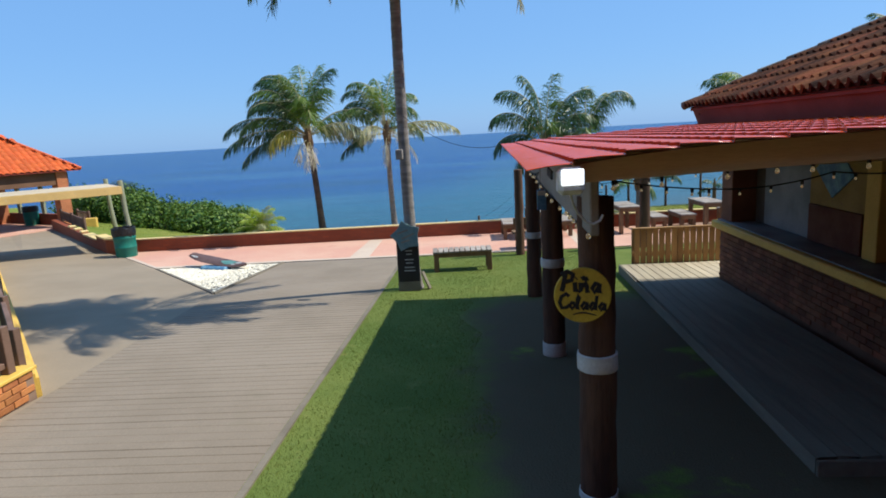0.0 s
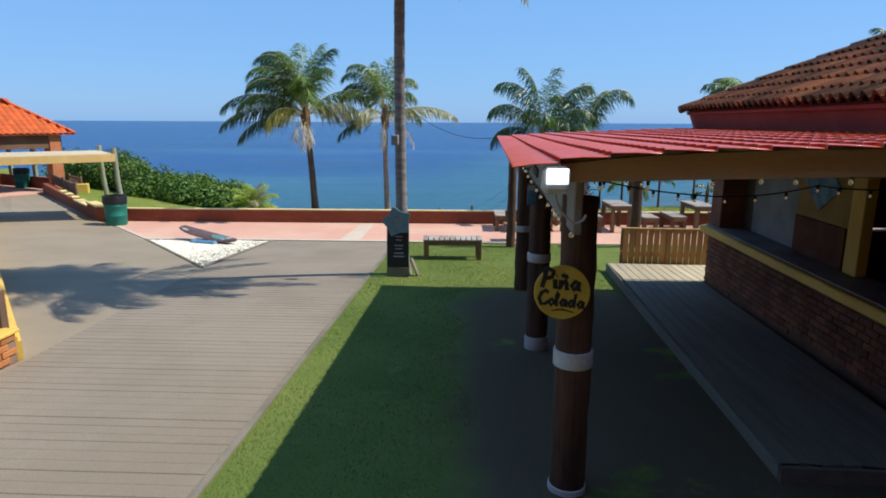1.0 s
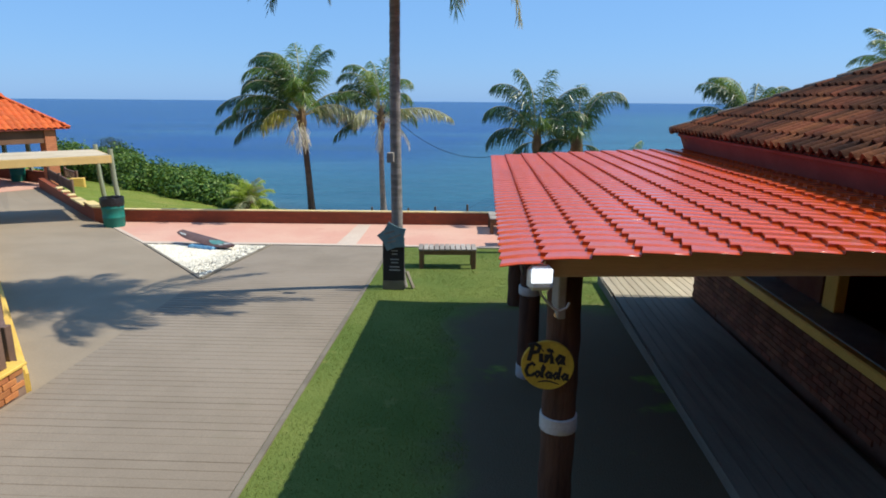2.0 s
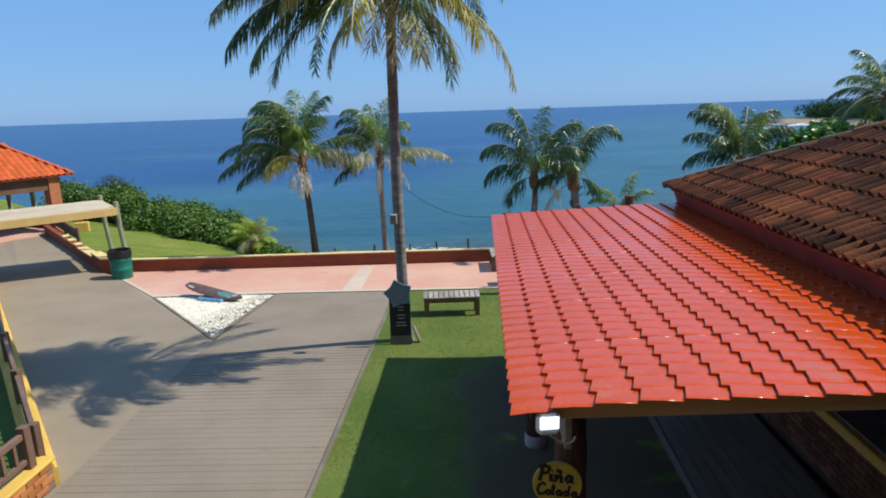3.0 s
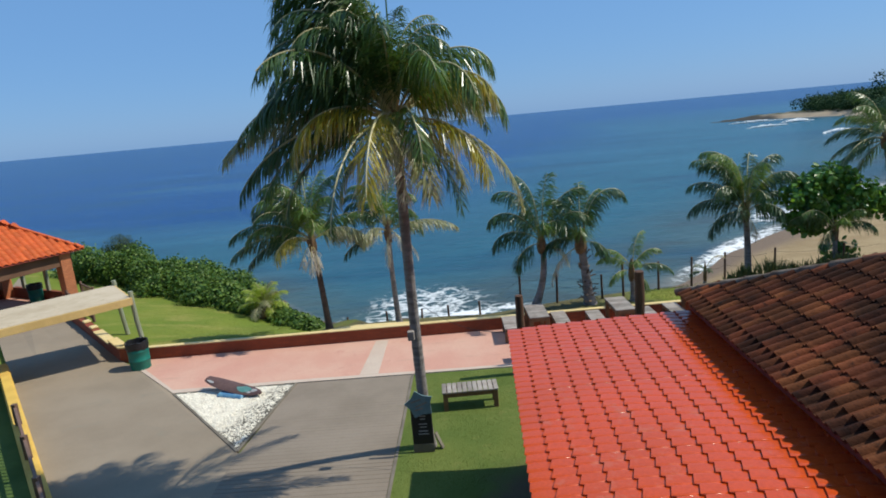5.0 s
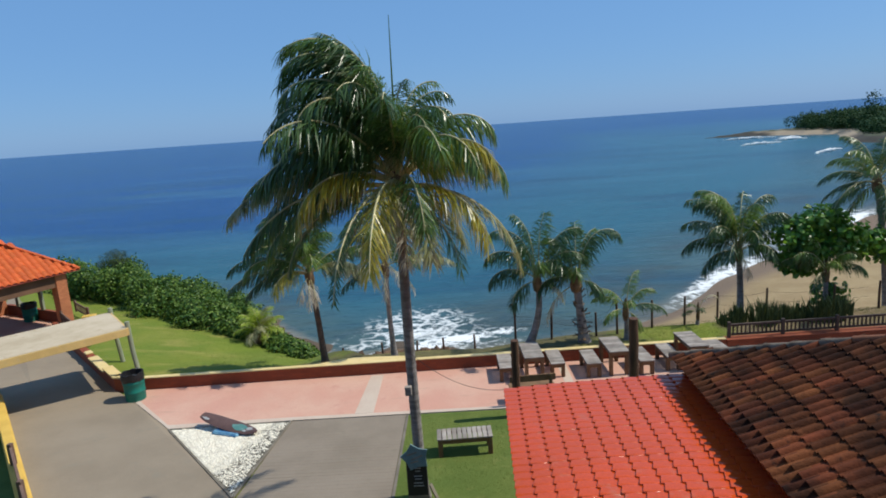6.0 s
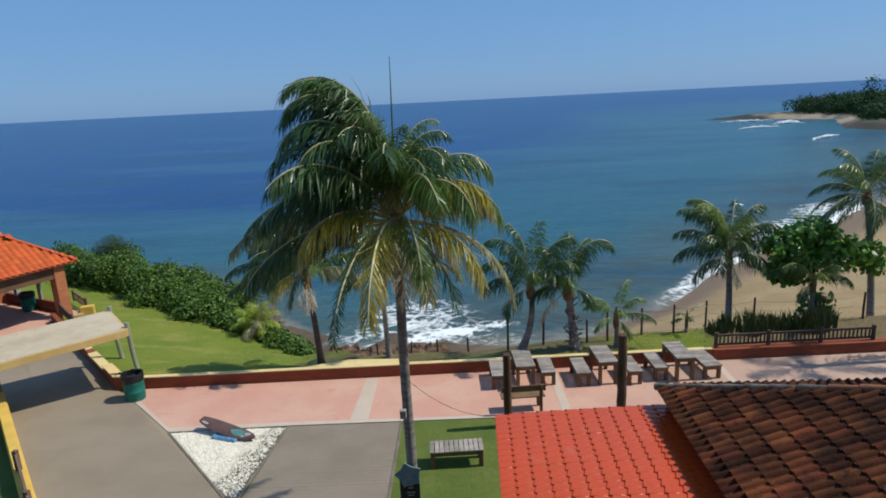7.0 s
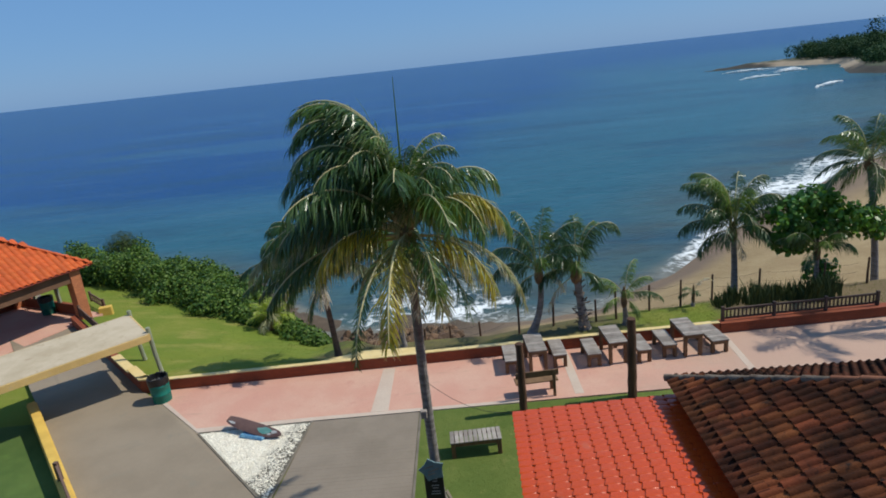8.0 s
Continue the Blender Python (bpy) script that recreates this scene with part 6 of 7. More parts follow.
part("body", Geo().box((-0.72, 10.9, 2.55), (-0.60, 11.0, 2.72), 0.01), GREYWOOD, box_)

palm("coconut palm with drooping green and dry fronds by the sea wall", (-4.13, 19.1, -0.05), (-4.28, 18.95, 2.95), (0.02, 0, 0), 0.105, 0.08, [
    (176, 88, -40, 2.35, S_, 0.15, 0.6), (186, 84, -58, 2.4, S_, 0.15, 0.6), (168, 78, -66, 2.35, S_, 0.12, 0.65), (196, 72, -72, 2.3, G_, 0.12, 0.7), (178, 62, -76, 2.3, S_, 0.1, 0.75), (160, 64, -72, 2.1, S_, 0.1, 0.7), (206, 60, -74, 2.1, S_, 0.1, 0.75),
    (40, 88, 40, 1.95, F_, 0.0, 0.5), (110, 88, 30, 2.1, F_, 0.05, 0.5), (240, 85, 0, 1.9, G_, 0.05, 0.55), (2, 84, 12, 2.0, S_, 0.0, 0.5), (330, 80, -40, 1.7, G_, 0.0, 0.6), (275, 78, -60, 1.5, F_, 0.0, 0.7), (290, 60, -78, 1.4, F_, 0.0, 0.8),
    (182, 34, -52, 2.7, S_, 0.05, 0.9), (190, 20, -52, 2.6, S_, 0.05, 0.9), (175, 10, -58, 2.35, S_, 0.03, 0.9), (200, 40, -70, 2.2, G_, 0.05, 0.9), (150, 30, -70, 2.0, S_, 0.0, 0.8),
    (232, 26, -82, 1.6, Y_, 0.0, 0.9), (8, 44, -56, 2.1, G_, 0.0, 1.0), (352, 30, -62, 1.95, P_, 0.0, 1.0), (20, 24, -74, 1.8, S_, 0.0, 0.9), (80, 40, -76, 1.7, S_, 0.0, 0.8),
    (275, -25, -88, 1.05, R_, 0.0, 0.8), (295, -28, -88, 0.95, R_, 0.0, 0.8), (255, -8, -88, 1.0, R_, 0.0, 0.8)], 0.56, TRUNKDARK)
palm("slender coconut palm with sparse wind-blown fronds", (-1.92, 19.5, -0.05), (-1.95, 19.35, 2.95), (-0.03, 0, 0.0), 0.09, 0.07, [
    (178, 86, -48, 1.95, G_, 0.12, 0.6), (186, 76, -66, 1.9, S_, 0.1, 0.65), (168, 64, -76, 1.8, S_, 0.1, 0.7), (200, 56, -78, 1.65, G_, 0.08, 0.75), (60, 88, 34, 1.75, F_, 0.0, 0.5), (120, 86, 10, 1.7, F_, 0.05, 0.5), (250, 82, -30, 1.55, F_, 0.0, 0.6), (12, 78, -62, 1.5, G_, 0.0, 0.7),
    (340, 60, -78, 1.3, G_, 0.0, 0.8), (192, 4, -58, 1.55, S_, 0.03, 0.8), (205, 26, -74, 1.5, R_, 0.03, 0.9), (3, 22, -38, 2.2, P_, 0.0, 0.7), (350, -10, -85, 1.25, R_, 0.0, 0.7), (22, 30, -80, 1.3, G_, 0.0, 0.8), (270, -20, -88, 1.1, R_, 0.0, 0.7), (232, 28, -82, 1.3, P_, 0.0, 0.9), (300, 16, -86, 1.2, R_, 0.0, 0.8), (90, 40, -76, 1.4, S_, 0.0, 0.8)], 0.46)
palm("coconut palm with a curved trunk above the beach", (2.42, 18.95, 0.28), (2.78, 18.95, 2.3), (0.16, 0, 0), 0.115, 0.085, [
    (180, 78, -40, 2.2, S_, 0.0, 0.8), (188, 58, -62, 2.0, S_, 0.0, 0.9), (176, 34, -78, 1.7, S_, 0.0, 0.9), (165, 88, 30, 2.0, S_, 0.0, 0.8), (40, 88, 56, 1.85, G_, 0.0, 0.6), (3, 72, -20, 2.05, S_, 0.0, 0.9), (352, 56, -66, 1.8, S_, 0.0, 0.9),
    (14, 34, -84, 1.5, S_, 0.0, 0.85), (205, 4, -88, 1.2, S_, 0.0, 0.8), (20, -6, -88, 1.2, R_, 0.0, 0.7), (268, 62, -70, 1.3, G_, 0.0, 0.8), (110, 56, -56, 1.7, S_, 0.0, 0.8)], 0.6)
palm_four = palm("short coconut palm with a shaggy grey-brown trunk", (4.2, 18.98, 0.28), (3.98, 18.95, 2.2), (0.0, 0, 0), 0.15, 0.11, [
    (4, 80, -86, 2.3, S_, 0.0, 0.9), (172, 82, -30, 1.6, S_, 0.0, 0.8), (198, 58, -76, 1.5, S_, 0.0, 0.9), (80, 88, 40, 1.6, G_, 0.0, 0.6), (30, 84, 0, 1.6, G_, 0.0, 0.7), (184, 24, -86, 1.4, S_, 0.0, 0.8),
    (192, -20, -88, 1.5, R_, 0.0, 0.7), (340, 10, -86, 0.9, S_, 0.0, 0.8), (260, 58, -74, 1.0, G_, 0.0, 0.8)], 0.56)
shag = palm_four
rnd = random.Random(12)
for i in range(46):
    k = rnd.uniform(0.08, 0.95)
    a = i * 2.4
    c = Vector((4.2, 18.98, 0.28)).lerp(Vector((3.98, 18.95, 2.2)), k) + Vector((math.cos(a), math.sin(a), 0)) * (0.13 - 0.02 * k)
    way = Vector((math.cos(a) * 0.6, math.sin(a) * 0.6, 1.0 - 1.3 * rnd.random())).normalized()
    part("leaf_base", Geo().beam(c, c + way * rnd.uniform(0.1, 0.24), 0.07, 0.02, 0.004), TRUNKDARK if i % 3 else HUSK, shag)
palm("small bright green young palm behind the tables", (5.55, 18.95, 0.28), (5.5, 18.95, 1.18), (0, 0, 0), 0.09, 0.06, [(178, 56, -50, 1.3, F_, 0.0, 0.60), (160, 40, -50, 1.1, F_, 0.0, 0.60), (40, 80, -5, 1.15, F_, 0.0, 0.70), (10, 52, -40, 1.1, G_, 0.0, 0.60), (352, 24, -60, 1.3, S_, 0.0, 0.70), (200, 14, -74, 0.9, F_, 0.0, 0.70), (270, 50, -60, 0.8, F_, 0.0, 0.70), (300, 0, -85, 0.8, G_, 0.0, 0.70)], 0.3)
palm("coconut palm leaning over the beach edge", (10.35, 21.75, -0.55), (10.25, 21.75, 2.15), (0.04, 0, 0), 0.13, 0.09, [
    (180, 72, -26, 2.75, S_, 0.03, 0.75), (183, 54, -34, 2.35, S_, 0.03, 0.8), (177, 36, -62, 2.1, S_, 0.0, 0.85), (150, 86, -30, 2.7, G_, 0.1, 0.8), (60, 86, -40, 2.5, S_, 0.0, 0.8), (196, 86, -24, 2.6, F_, 0.1, 0.8), (275, 84, -30, 2.2, G_, 0.0, 0.8), (178, 80, -60, 2.6, S_, 0.0, 0.9), (22, 78, -36, 2.5, S_, 0.0, 0.75), (2, 62, -62, 2.3, S_, 0.0, 0.85), (345, 68, -58, 2.2, S_, 0.0, 0.8),
    (14, 42, -76, 2.0, S_, 0.0, 0.85), (350, 24, -85, 1.6, S_, 0.0, 0.85), (190, 14, -85, 1.6, S_, 0.0, 0.85), (268, 56, -60, 1.8, S_, 0.0, 0.8), (300, 34, -80, 1.6, S_, 0.0, 0.85), (235, 36, -80, 1.7, S_, 0.0, 0.85), (90, 50, -54, 2.0, S_, 0.0, 0.8), (210, 60, -66, 2.0, S_, 0.0, 0.8), (285, -30, -88, 0.9, R_, 0.0, 0.7)], 0.62)
palm("tall coconut palm standing on the beach edge", (15.45, 21.6, -0.6), (14.8, 21.6, 4.3), (0.1, 0, 0), 0.13, 0.09, ring_of(20, 2.1, 25, 0.2, [D, G_, S_, D, D], -20), 0.5)
palm("young coconut palm in front of the leafy tree", (12.75, 20.7, -0.2), (12.7, 20.7, 1.5), (0, 0, 0), 0.09, 0.07, [(170, 40, -45, 1.5, G_, 0.0, 0.75), (192, 54, -50, 1.5, G_, 0.0, 0.75), (160, 80, -5, 1.4, F_, 0.0, 0.75), (30, 80, -10, 1.4, F_, 0.0, 0.75), (10, 46, -60, 1.5, G_, 0.0, 0.75), (350, 30, -75, 1.4, S_, 0.0, 0.80), (260, 50, -50, 1.0, F_, 0.0, 0.70), (220, 15, -80, 1.2, S_, 0.0, 0.80), (300, 60, -30, 1.1, G_, 0.0, 0.70)], 0.42)
palm("tiny palm seedling by the stake fence", (8.1, 19.9, 0.28), (8.12, 19.9, 0.62), (0, 0, 0), 0.05, 0.035, [(5, 60, -70, 0.85, R_, 0.0, 0.4), (170, 20, -60, 0.5, S_, 0.0, 0.4), (200, 50, -40, 0.5, S_, 0.0, 0.4), (270, 40, -50, 0.45, S_, 0.0, 0.4)], 0.2, coarse=True)
palm("coconut palm beside the terrace, casting its shade on it", (16.9, 17.9, 0.0), (15.9, 18.0, 6.4), (0.1, 0, 0), 0.13, 0.09, ring_of(10, 2.1, 27, 0.2, [D, G_, D], -30), 0.6)

# ---- leafy shrubs and trees ----


def leafy(blobs, count, size, seed, ragged=0.3, roundness=0.75):
    """A crown of single leaves set on uneven, overlapping masses."""
    rnd = random.Random(seed)
    geo = Geo()
    weights = [b[3] * b[4] + b[3] * b[5] for b in blobs]
    for _ in range(count):
        cx, cy, cz, rx, ry, rz = rnd.choices(blobs, weights)[0]
        d = Vector((rnd.gauss(0, 1), rnd.gauss(0, 1), rnd.gauss(0, 1) + 0.25)).normalized()
        k = 1 + ragged * noise.noise((cx + d.x * 2.2, cy + d.y * 2.2, cz + d.z * 2.2)) + ragged * 0.5 * noise.noise((cx + d.x * 6, d.y * 6, d.z * 6))
        k *= 1 - abs(rnd.gauss(0, 0.12))
        p = Vector((cx + d.x * rx * k, cy + d.y * ry * k, cz + d.z * rz * k))
        nrm = (d * 0.8 + Vector((rnd.gauss(0, 0.5), rnd.gauss(0, 0.5), rnd.gauss(0.35, 0.5)))).normalized()
        u = nrm.orthogonal().normalized()
        u = (Matrix.Rotation(rnd.uniform(0, 6.3), 3, nrm) @ u)
        v = nrm.cross(u)
        s = size * rnd.uniform(0.6, 1.2)
        w = s * roundness
        n0 = len(geo.v)
        geo.v += [tuple(q) for q in (p - u * s, p - u * s * 0.3 + v * w - nrm * s * 0.15, p + u * s * 0.55 + v * w * 0.8 - nrm * s * 0.15, p + u * s - nrm * s * 0.2, p + u * s * 0.55 - v * w * 0.8 - nrm * s * 0.15, p - u * s * 0.3 - v * w - nrm * s * 0.15)]
        geo.f += [[n0, n0 + 1, n0 + 2, n0 + 3], [n0, n0 + 3, n0 + 4, n0 + 5]]
    return geo


def limbs(root, ends, r, seed):
    rnd = random.Random(seed)
    geo = Geo()
    root = Vector(root)
    for e in ends:
        e = Vector(e)
        mid = root.lerp(e, 0.5) + Vector((rnd.uniform(-0.2, 0.2), rnd.uniform(-0.2, 0.2), 0.1))
        geo.tube([root, root.lerp(mid, 0.6), mid, e], [r, r * 0.8, r * 0.6, r * 0.25], 7)
    return geo


SHRUBS = [(-20.2, 31.8, 1.5), (-18.4, 30.4, 1.5), (-16.4, 29.7, 1.45), (-14.6, 28.4, 1.25), (-12.9, 27.1, 1.0), (-11.2, 25.9, 0.95), (-10.0, 24.9, 0.85),
          (-19.2, 33.4, 1.5), (-17.2, 32.2, 1.35), (-15.2, 31.0, 1.1), (-13.6, 29.3, 0.95), (-11.9, 27.6, 0.95), (-10.7, 26.3, 0.9), (-13.2, 31.2, 0.75), (-11.8, 29.6, 0.7), (-15.8, 30.3, 1.25), (-9.5, 26.0, 0.9)]
for i, (x, y, h) in enumerate(SHRUBS):
    x, y, h = 0.5 + (x - 0.5) * 1.085, 0.6 + (y - 0.6) * 1.085, h * 1.22
    rr = random.Random(40 + i)
    t = thing("sea_grape_shrub", "dense glossy green sea-grape shrub along the lawn's edge", "shrub", "shoreline hedge")
    zb = land(x, y)
    blobs = []
    for _ in range(11):
        k = rr.uniform(0.3, 0.75)
        blobs.append((x + rr.uniform(-1.0, 1.0), y + rr.uniform(-1.1, 1.1), zb + h * k, rr.uniform(0.45, 0.8), rr.uniform(0.45, 0.8), h * rr.uniform(0.28, 0.45)))
    blobs += [(x + 0.2, y - 0.8, zb + h * 0.22, 1.1, 0.7, h * 0.3), (x + 0.2, y + 1.2, zb - 0.6, 1.1, 1.0, 1.0)]
    part("branches", limbs((x, y, zb - 0.2), [b[:3] for b in blobs], 0.06, i), TRUNKDARK, t, smooth=True)
    part("crown", leafy(blobs, 3900, 0.072, 60 + i, 0.6), SHRUB, t)
# low growth that closes the hedge towards the cove
for i, (x, y, h, r) in enumerate(((-6.6, 23.4, 0.6, 0.8), (-9.5, 25.3, 0.8, 0.7), (-5.8, 22.5, 0.5, 0.6), (-7.3, 24.3, 0.7, 0.7), (-8.2, 25.7, 0.7, 0.7), (-9.0, 24.9, 0.6, 0.5))):
    t = thing("low_shrub", "low green creeping shrub at the cliff edge", "shrub", "shoreline hedge")
    zb = land(x, y)
    blobs = [(x, y, zb + h * 0.35, r, r * 0.8, h * 0.6), (x + r * 0.6, y - 0.1, zb + h * 0.2, r * 0.7, r * 0.6, h * 0.45)]
    part("branches", limbs((x, y, zb - 0.1), [b[:3] for b in blobs], 0.03, i), TRUNKDARK, t, smooth=True)
    part("crown", leafy(blobs, 1300, 0.07, 80 + i), SHRUB, t)
C_ = FRONDLIME
cas = thing("casuarina", "dark feathery young casuarina rising from the hedge", "tree")
part("trunk", Geo().tube([(-20.6, 36.6, land(-20.6, 36.6) - 0.1), (-20.6, 36.6, 0.2), (-20.55, 36.6, 1.15)], [0.05, 0.04, 0.012], 7), TRUNKDARK, cas, smooth=True)
part("crown", leafy([(-20.6, 36.5, 0.4, 0.95, 0.9, 0.9), (-20.5, 36.5, 0.85, 0.6, 0.6, 0.5), (-21.0, 36.4, 0.0, 0.9, 0.8, 0.8), (-20.1, 36.4, -0.3, 0.9, 0.8, 0.9)], 6000, 0.07, 71, 0.5, 0.12), BUSHLEAF, cas)
cyc = thing("cycad", "yellow-green cycad with arching fronds at the lawn's corner", "plant")
CY = Vector((-8.1, 24.6, land(-8.1, 24.6)))
part("stem", Geo().tube([CY - Vector((0, 0, 0.1)), CY + Vector((0.01, 0, 0.35)), CY + Vector((0.03, 0, 0.62))], [0.26, 0.26, 0.18], 10, True, 0.12, 2), HUSK, cyc, smooth=True)
for i in range(19):
    az, e0 = i * 137.5, 80 - i * 4.5
    blade, rib = frond(CY + Vector((0.03, 0, 0.6)), az, e0 + 6, e0 - 70, 1.15, 0.36, 300 + i, 0.05, 0.3, 64)
    f = part("frond", blade, C_ if i % 5 else P_, cyc)
    part("rib", rib, RIB, f)

tree = thing("almond_tree", "broad leafy tree with big glossy leaves beside the beach", "tree")
tb = [(12.0, 21.3, 2.75, 0.75, 0.7, 0.55), (12.7, 21.4, 3.1, 0.8, 0.75, 0.5), (13.4, 21.3, 2.75, 0.8, 0.7, 0.55), (14.2, 21.3, 2.4, 0.7, 0.6, 0.5), (12.9, 21.2, 2.35, 0.9, 0.7, 0.4), (14.9, 21.4, 2.35, 0.6, 0.5, 0.45), (11.7, 21.3, 2.0, 0.4, 0.4, 0.2), (12.9, 21.3, 3.35, 0.55, 0.5, 0.4), (12.3, 21.2, 2.2, 0.5, 0.5, 0.4), (13.2, 21.2, 0.6, 0.5, 0.4, 0.6), (11.75, 21.2, 1.75, 0.35, 0.35, 0.22), (12.35, 21.2, 1.75, 0.45, 0.4, 0.3), (15.1, 21.3, 1.95, 0.4, 0.4, 0.35)]
part("trunk", Geo().tube([(13.05, 21.2, -0.5), (13.1, 21.2, 0.6), (13.0, 21.25, 1.6), (13.05, 21.3, 2.4)], [0.13, 0.1, 0.085, 0.06], 10, True, 0.06, 4), TRUNKDARK, tree, smooth=True)
part("limbs", limbs((13.0, 21.25, 1.6), [b[:3] for b in tb[:6]], 0.06, 9), TRUNKDARK, tree, smooth=True)
part("crown", leafy(tb, 4200, 0.105, 90, 0.8), TREELEAF, tree)


def tufts(spots, label, seed):
    rnd = random.Random(seed)
    t = thing("bush", label, "bush")
    geo = Geo()
    for x, y, h, r, n in spots:
        for _ in range(n):
            a, q = rnd.uniform(0, 6.3), r * rnd.random() ** 0.5
            bx, by = x + q * math.cos(a), y + q * math.sin(a)
            z, hh = land(bx, by), h * rnd.uniform(0.5, 1.15)
            lx, ly = rnd.gauss(0, 0.2) * hh, rnd.gauss(0, 0.2) * hh
            w = 0.02
            n0 = len(geo.v)
            geo.v += [(bx - w, by, z), (bx + w, by, z), (bx + lx * 0.4 + w, by + ly * 0.4, z + hh * 0.6), (bx + lx * 0.4 - w, by + ly * 0.4, z + hh * 0.6), (bx + lx, by + ly, z + hh)]
            geo.f += [[n0, n0 + 1, n0 + 2, n0 + 3], [n0 + 3, n0 + 2, n0 + 4]]
    part("foliage", geo, BUSHLEAF, t)
    return t


tufts([(x, 19.75 + 0.2 * math.sin(x * 3), 0.62 + 0.2 * math.sin(x * 2.7), 0.38, 120) for x in np.arange(10.1, 12.8, 0.36)], "dark spiky bush in a row behind the railing", 5)
tufts([(9.0, 19.7, 0.42, 0.3, 90), (9.5, 19.9, 0.55, 0.35, 110)], "green spiky bush beside the palm's foot", 6)


def boulders():
    rnd = random.Random(14)
    geo = Geo()
    for _ in range(520):
        x = rnd.uniform(-6.2, 0.5)
        y = rnd.uniform(23.4, 28.4) if x < -4.6 else rnd.uniform(21.8, 26.6)
        if x > -0.2 and y > 22.5:
            continue
        s = rnd.uniform(0.10, 0.36)
        bm = bmesh.new()
        bmesh.ops.create_icosphere(bm, subdivisions=1, radius=1.0)
        for v in bm.verts:
            v.co *= 1 + 0.35 * noise.noise(v.co * 1.3 + Vector((x, y, 0)))
        bm.verts.index_update()
        geo.add([v.co for v in bm.verts], [[v.index for v in f.verts] for f in bm.faces],
                Matrix.Translation((x, y, land(x, y) + s * 0.45)) @ pose(0, 0, 0, rnd.uniform(0, 90), rnd.uniform(0, 90), rnd.uniform(0, 360)) @ Matrix.Diagonal((s * 1.3, s, s * 0.9, 1)))
        bm.free()
    return geo


tagged(part("shore_rocks", boulders(), ROCK), "brown broken rocks along the cove's edge", "rocks", kind="stuff")

# ---- the headland across the bay ----
HEAD = [(91, 227), (104, 222), (112, 211.5), (121, 196), (112, 180), (99.5, 157), (101, 146), (130, 125), (300, 190), (300, 330), (150, 245), (118, 232), (103, 229)]


def inside_head(x, y):
    hit, n = False, len(HEAD)
    for i in range(n):
        (x0, y0), (x1, y1) = HEAD[i], HEAD[(i + 1) % n]
        if (y0 > y) != (y1 > y) and x < (x1 - x0) * (y - y0) / (y1 - y0) + x0:
            hit = not hit
    return hit


def rim_gap(x, y):
    best = 1e9
    for i in range(len(HEAD)):
        a, b = Vector(HEAD[i]), Vector(HEAD[(i + 1) % len(HEAD)])
        k = max(0, min(1, (Vector((x, y)) - a).dot(b - a) / (b - a).length_squared))
        best = min(best, (a + (b - a) * k - Vector((x, y))).length)
    return best


def head_z(x, y):
    d = rim_gap(x, y) * (1 if inside_head(x, y) else -1)
    return SEA_LEVEL + max(-2.0, min(1.4, d * 0.35)) + 0.35 * noise.noise((x * 0.35, y * 0.35, 1)) * (1 if d > -2 else 0)




def headland_mat():
    """Dark rock at the point, pale sand along the shore further in, scrub above."""
    m, t, p, place = start("headland_ground")
    sep = t.nodes.new("ShaderNodeSeparateXYZ")
    t.links.new(place, sep.inputs[0])
    rock = mixed(t, noise_of(t, place, 0.4, 5, 0.65), (0.020, 0.020, 0.015), (0.065, 0.055, 0.040))
    sand = mixed(t, noise_of(t, place, 0.15, 5, 0.6), (0.42, 0.34, 0.23), (0.28, 0.21, 0.14))
    inner = calc(t, "ADD", sep.outputs[0], calc(t, "MULTIPLY", noise_of(t, place, 0.12, 4, 0.6), 16.0))
    col = mixed(t, ramp(t, inner, 114, 121), rock, sand)
    t.links.new(mixed(t, ramp(t, sep.outputs[2], SEA_LEVEL + 1.15, SEA_LEVEL + 1.5), col, (0.05, 0.06, 0.028)), p.inputs["Base Color"])
    p.inputs["Roughness"].default_value = 0.95
    b = node(t, "ShaderNodeBump", Strength=0.5, Distance=0.2)
    t.links.new(noise_of(t, place, 3.0, 4), b.inputs["Height"])
    t.links.new(b.outputs[0], p.inputs["Normal"])
    return m


HEADMAT = headland_mat()
structure("headland", sheet(list(np.linspace(86, 200, 96)), list(np.linspace(120, 262, 110)), head_z), HEADMAT, "low rocky and sandy headland across the bay", "headland", True)
rnd = random.Random(31)
woods = []
while len(woods) < 420:
    x, y = rnd.uniform(108, 190), rnd.uniform(150, 250)
    if x / y > 0.55 and inside_head(x, y) and rim_gap(x, y) > 5.0 and y > 0.9 * x + 62 - (x - 108) * 0.5:
        h = rnd.uniform(1.5, 2.5) + 0.9 * min(1.0, max(0.0, (x - 115) / 25))
        woods.append((x, y, SEA_LEVEL + 1.2 + h * 0.9, rnd.uniform(1.8, 3.2), rnd.uniform(1.8, 3.2), h))
woods += [(121.3, 224, 0.6, 2.2, 2.2, 2.0), (126.7, 190, 3.6, 1.8, 1.8, 2.4), (127.6, 190, 6.6, 2.6, 2.2, 2.2), (128.6, 190, 1.6, 1.6, 1.6, 2.6), (131, 191, 1.0, 3.0, 3.0, 3.0)]
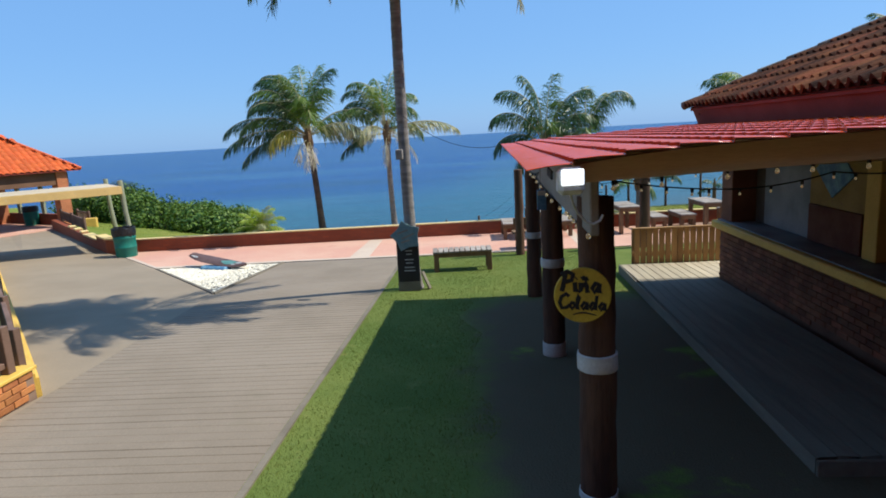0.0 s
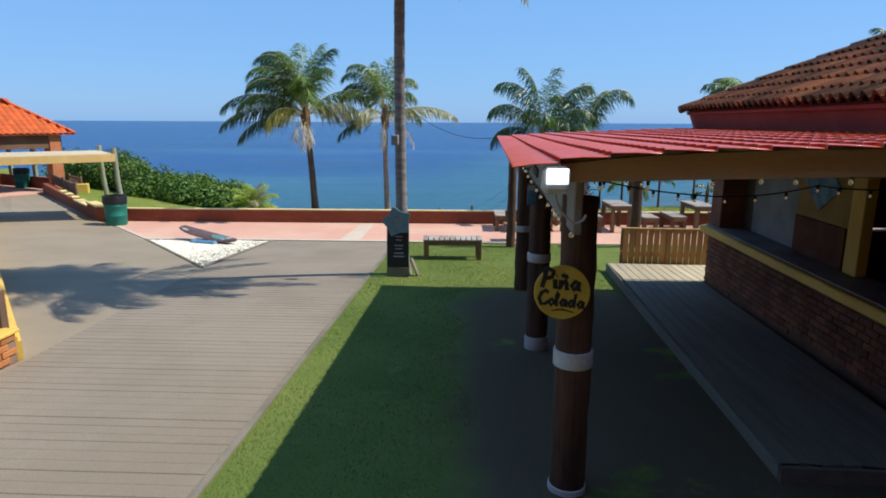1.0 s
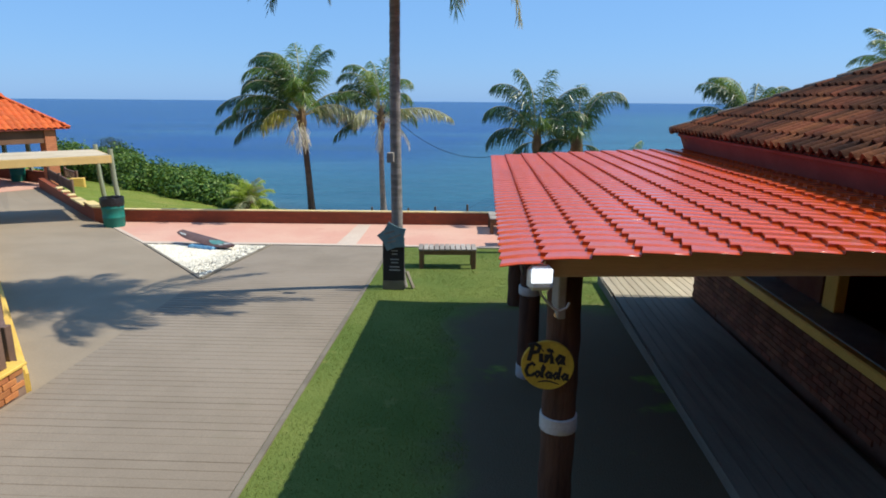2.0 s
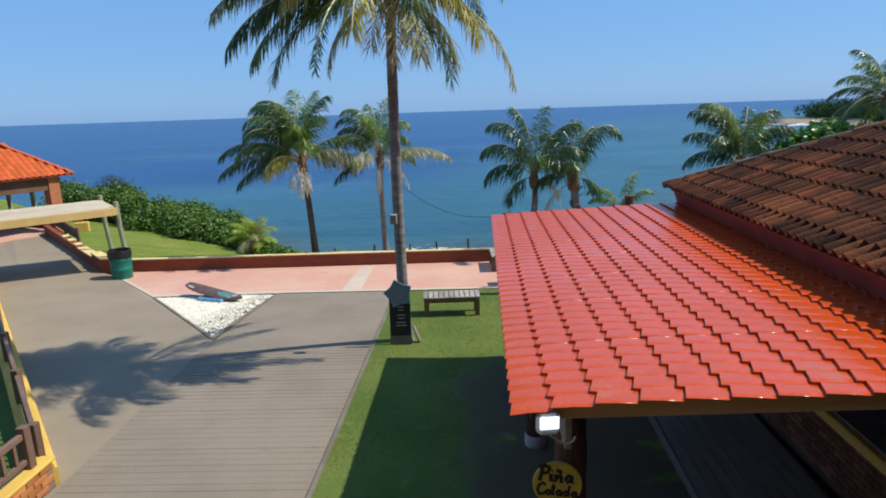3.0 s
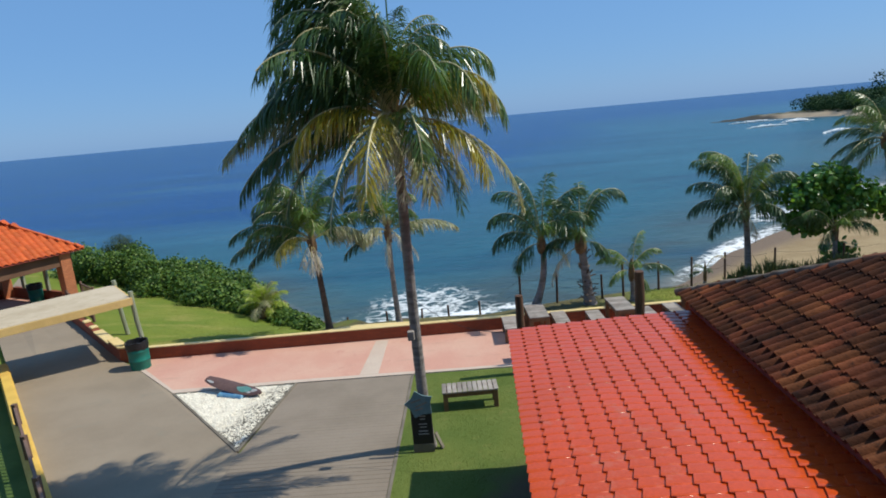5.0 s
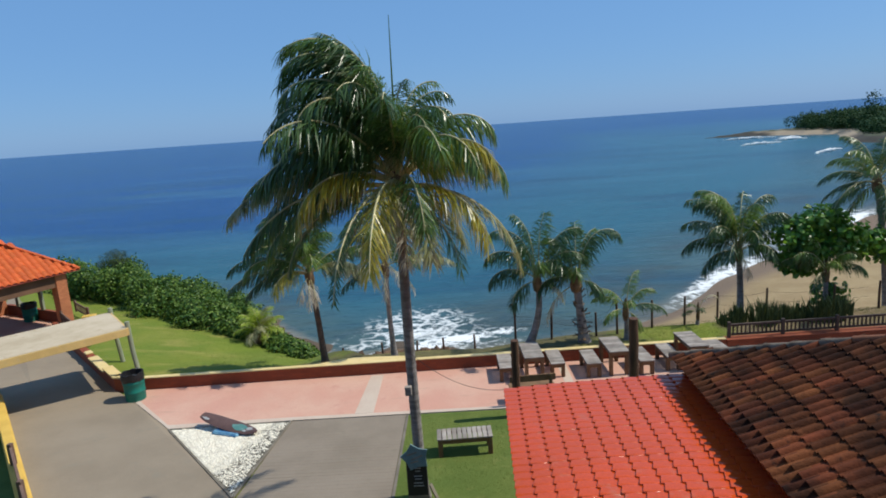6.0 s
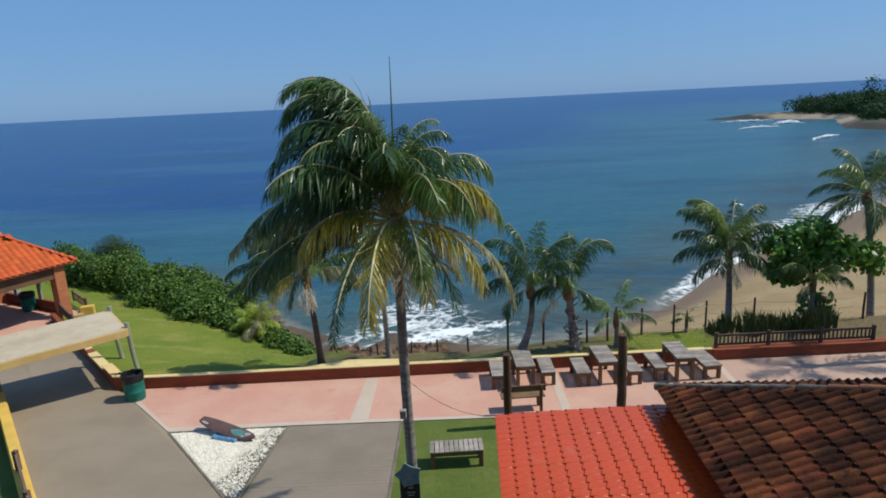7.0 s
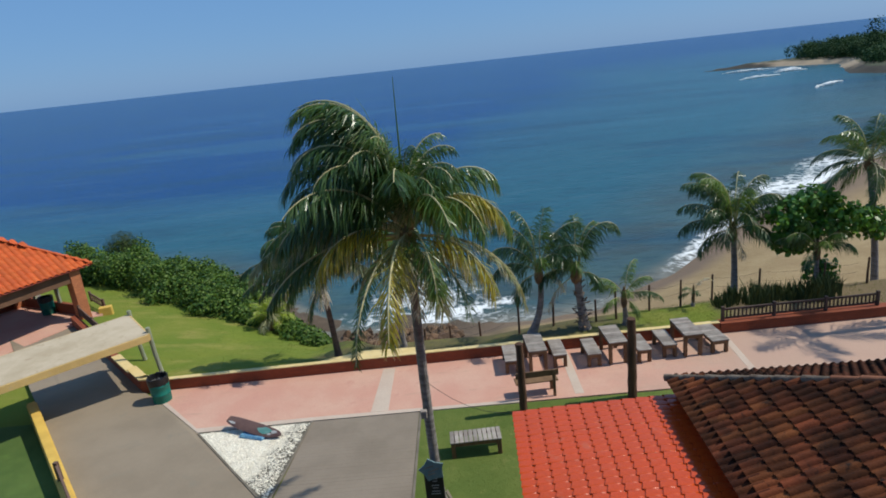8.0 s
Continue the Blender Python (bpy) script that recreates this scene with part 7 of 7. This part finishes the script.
tagged(part("far_woods", leafy(woods, 120000, 0.26, 77, 0.6), FARLEAF), "dark green trees along the far headland", "trees", kind="stuff")
crest = Geo()
for x, y, l, r in ((86, 173.5, 13, 15), (80.5, 133, 14, 40), (98, 205, 16, -5), (101, 186, 9, 0), (104, 192, 8, 8), (82, 112, 12, 42)):
    for j in range(22):
        k = j / 21 - 0.5
        c = pose(x, y, 0, 0, 0, r) @ Vector((k * l, 0.8 * noise.noise((x, k * 5, 1)), 0))
        s = ((1 - (2 * k) ** 2) * 0.36 + 0.07) * (1 + 0.7 * noise.noise((k * 9, x, y)))
        crest.tube([(c.x - 0.4, c.y - 0.15, SEA_LEVEL + s * 0.3), (c.x, c.y, SEA_LEVEL + s * 0.6), (c.x + 0.4, c.y + 0.15, SEA_LEVEL + s * 0.3)], [s * 0.7, s, s * 0.7], 6, True, 0.25, j)
FOAM = mat("white_foam", (0.80, 0.82, 0.82), (0.7, 0.74, 0.75), 0.8, 0.6, 8.0, 0.5, 0.1)
tagged(part("breaking_waves", crest, FOAM, smooth=True), "white breaking wave crests off the headland", "waves", kind="stuff")

# ---- loose pieces of walls and roofs ----
brick_mesh = Geo().box((-0.011, -0.1, -0.0315), (0.011, 0.1, 0.0315), 0.004).mesh("brick", BRICK)
rows = 0
for r in range(12):
    for k in range(28):
        y = -0.12 - k * 0.213 - (0.106 if r % 2 else 0.0)
        z = 1.18 - r * 0.0735
        if z < deck_z(y) + 0.03 or y < -6.0:
            continue
        if rows < 298:
            b = part("brick", brick_mesh, BRICK, wall)
            b.location = (4.513, y, z)
            rows += 1
brick2 = Geo().box((-0.011, -0.1, -0.0315), (0.011, 0.1, 0.0315), 0.004).mesh("brick", ORANGEBRICK)
for r in range(5):
    for k in range(16):
        y, z = 6.38 - k * 0.213 - (0.106 if r % 2 else 0.0), 0.68 - r * 0.0735
        if z > g(0, y) + 0.01:
            b = part("brick", brick2, ORANGEBRICK, front)
            b.location = (-4.22, y, z)
for m in tile_rows:
    b = part("tile", tile_mesh, BROWNTILE, bar)
    b.matrix_basis = m
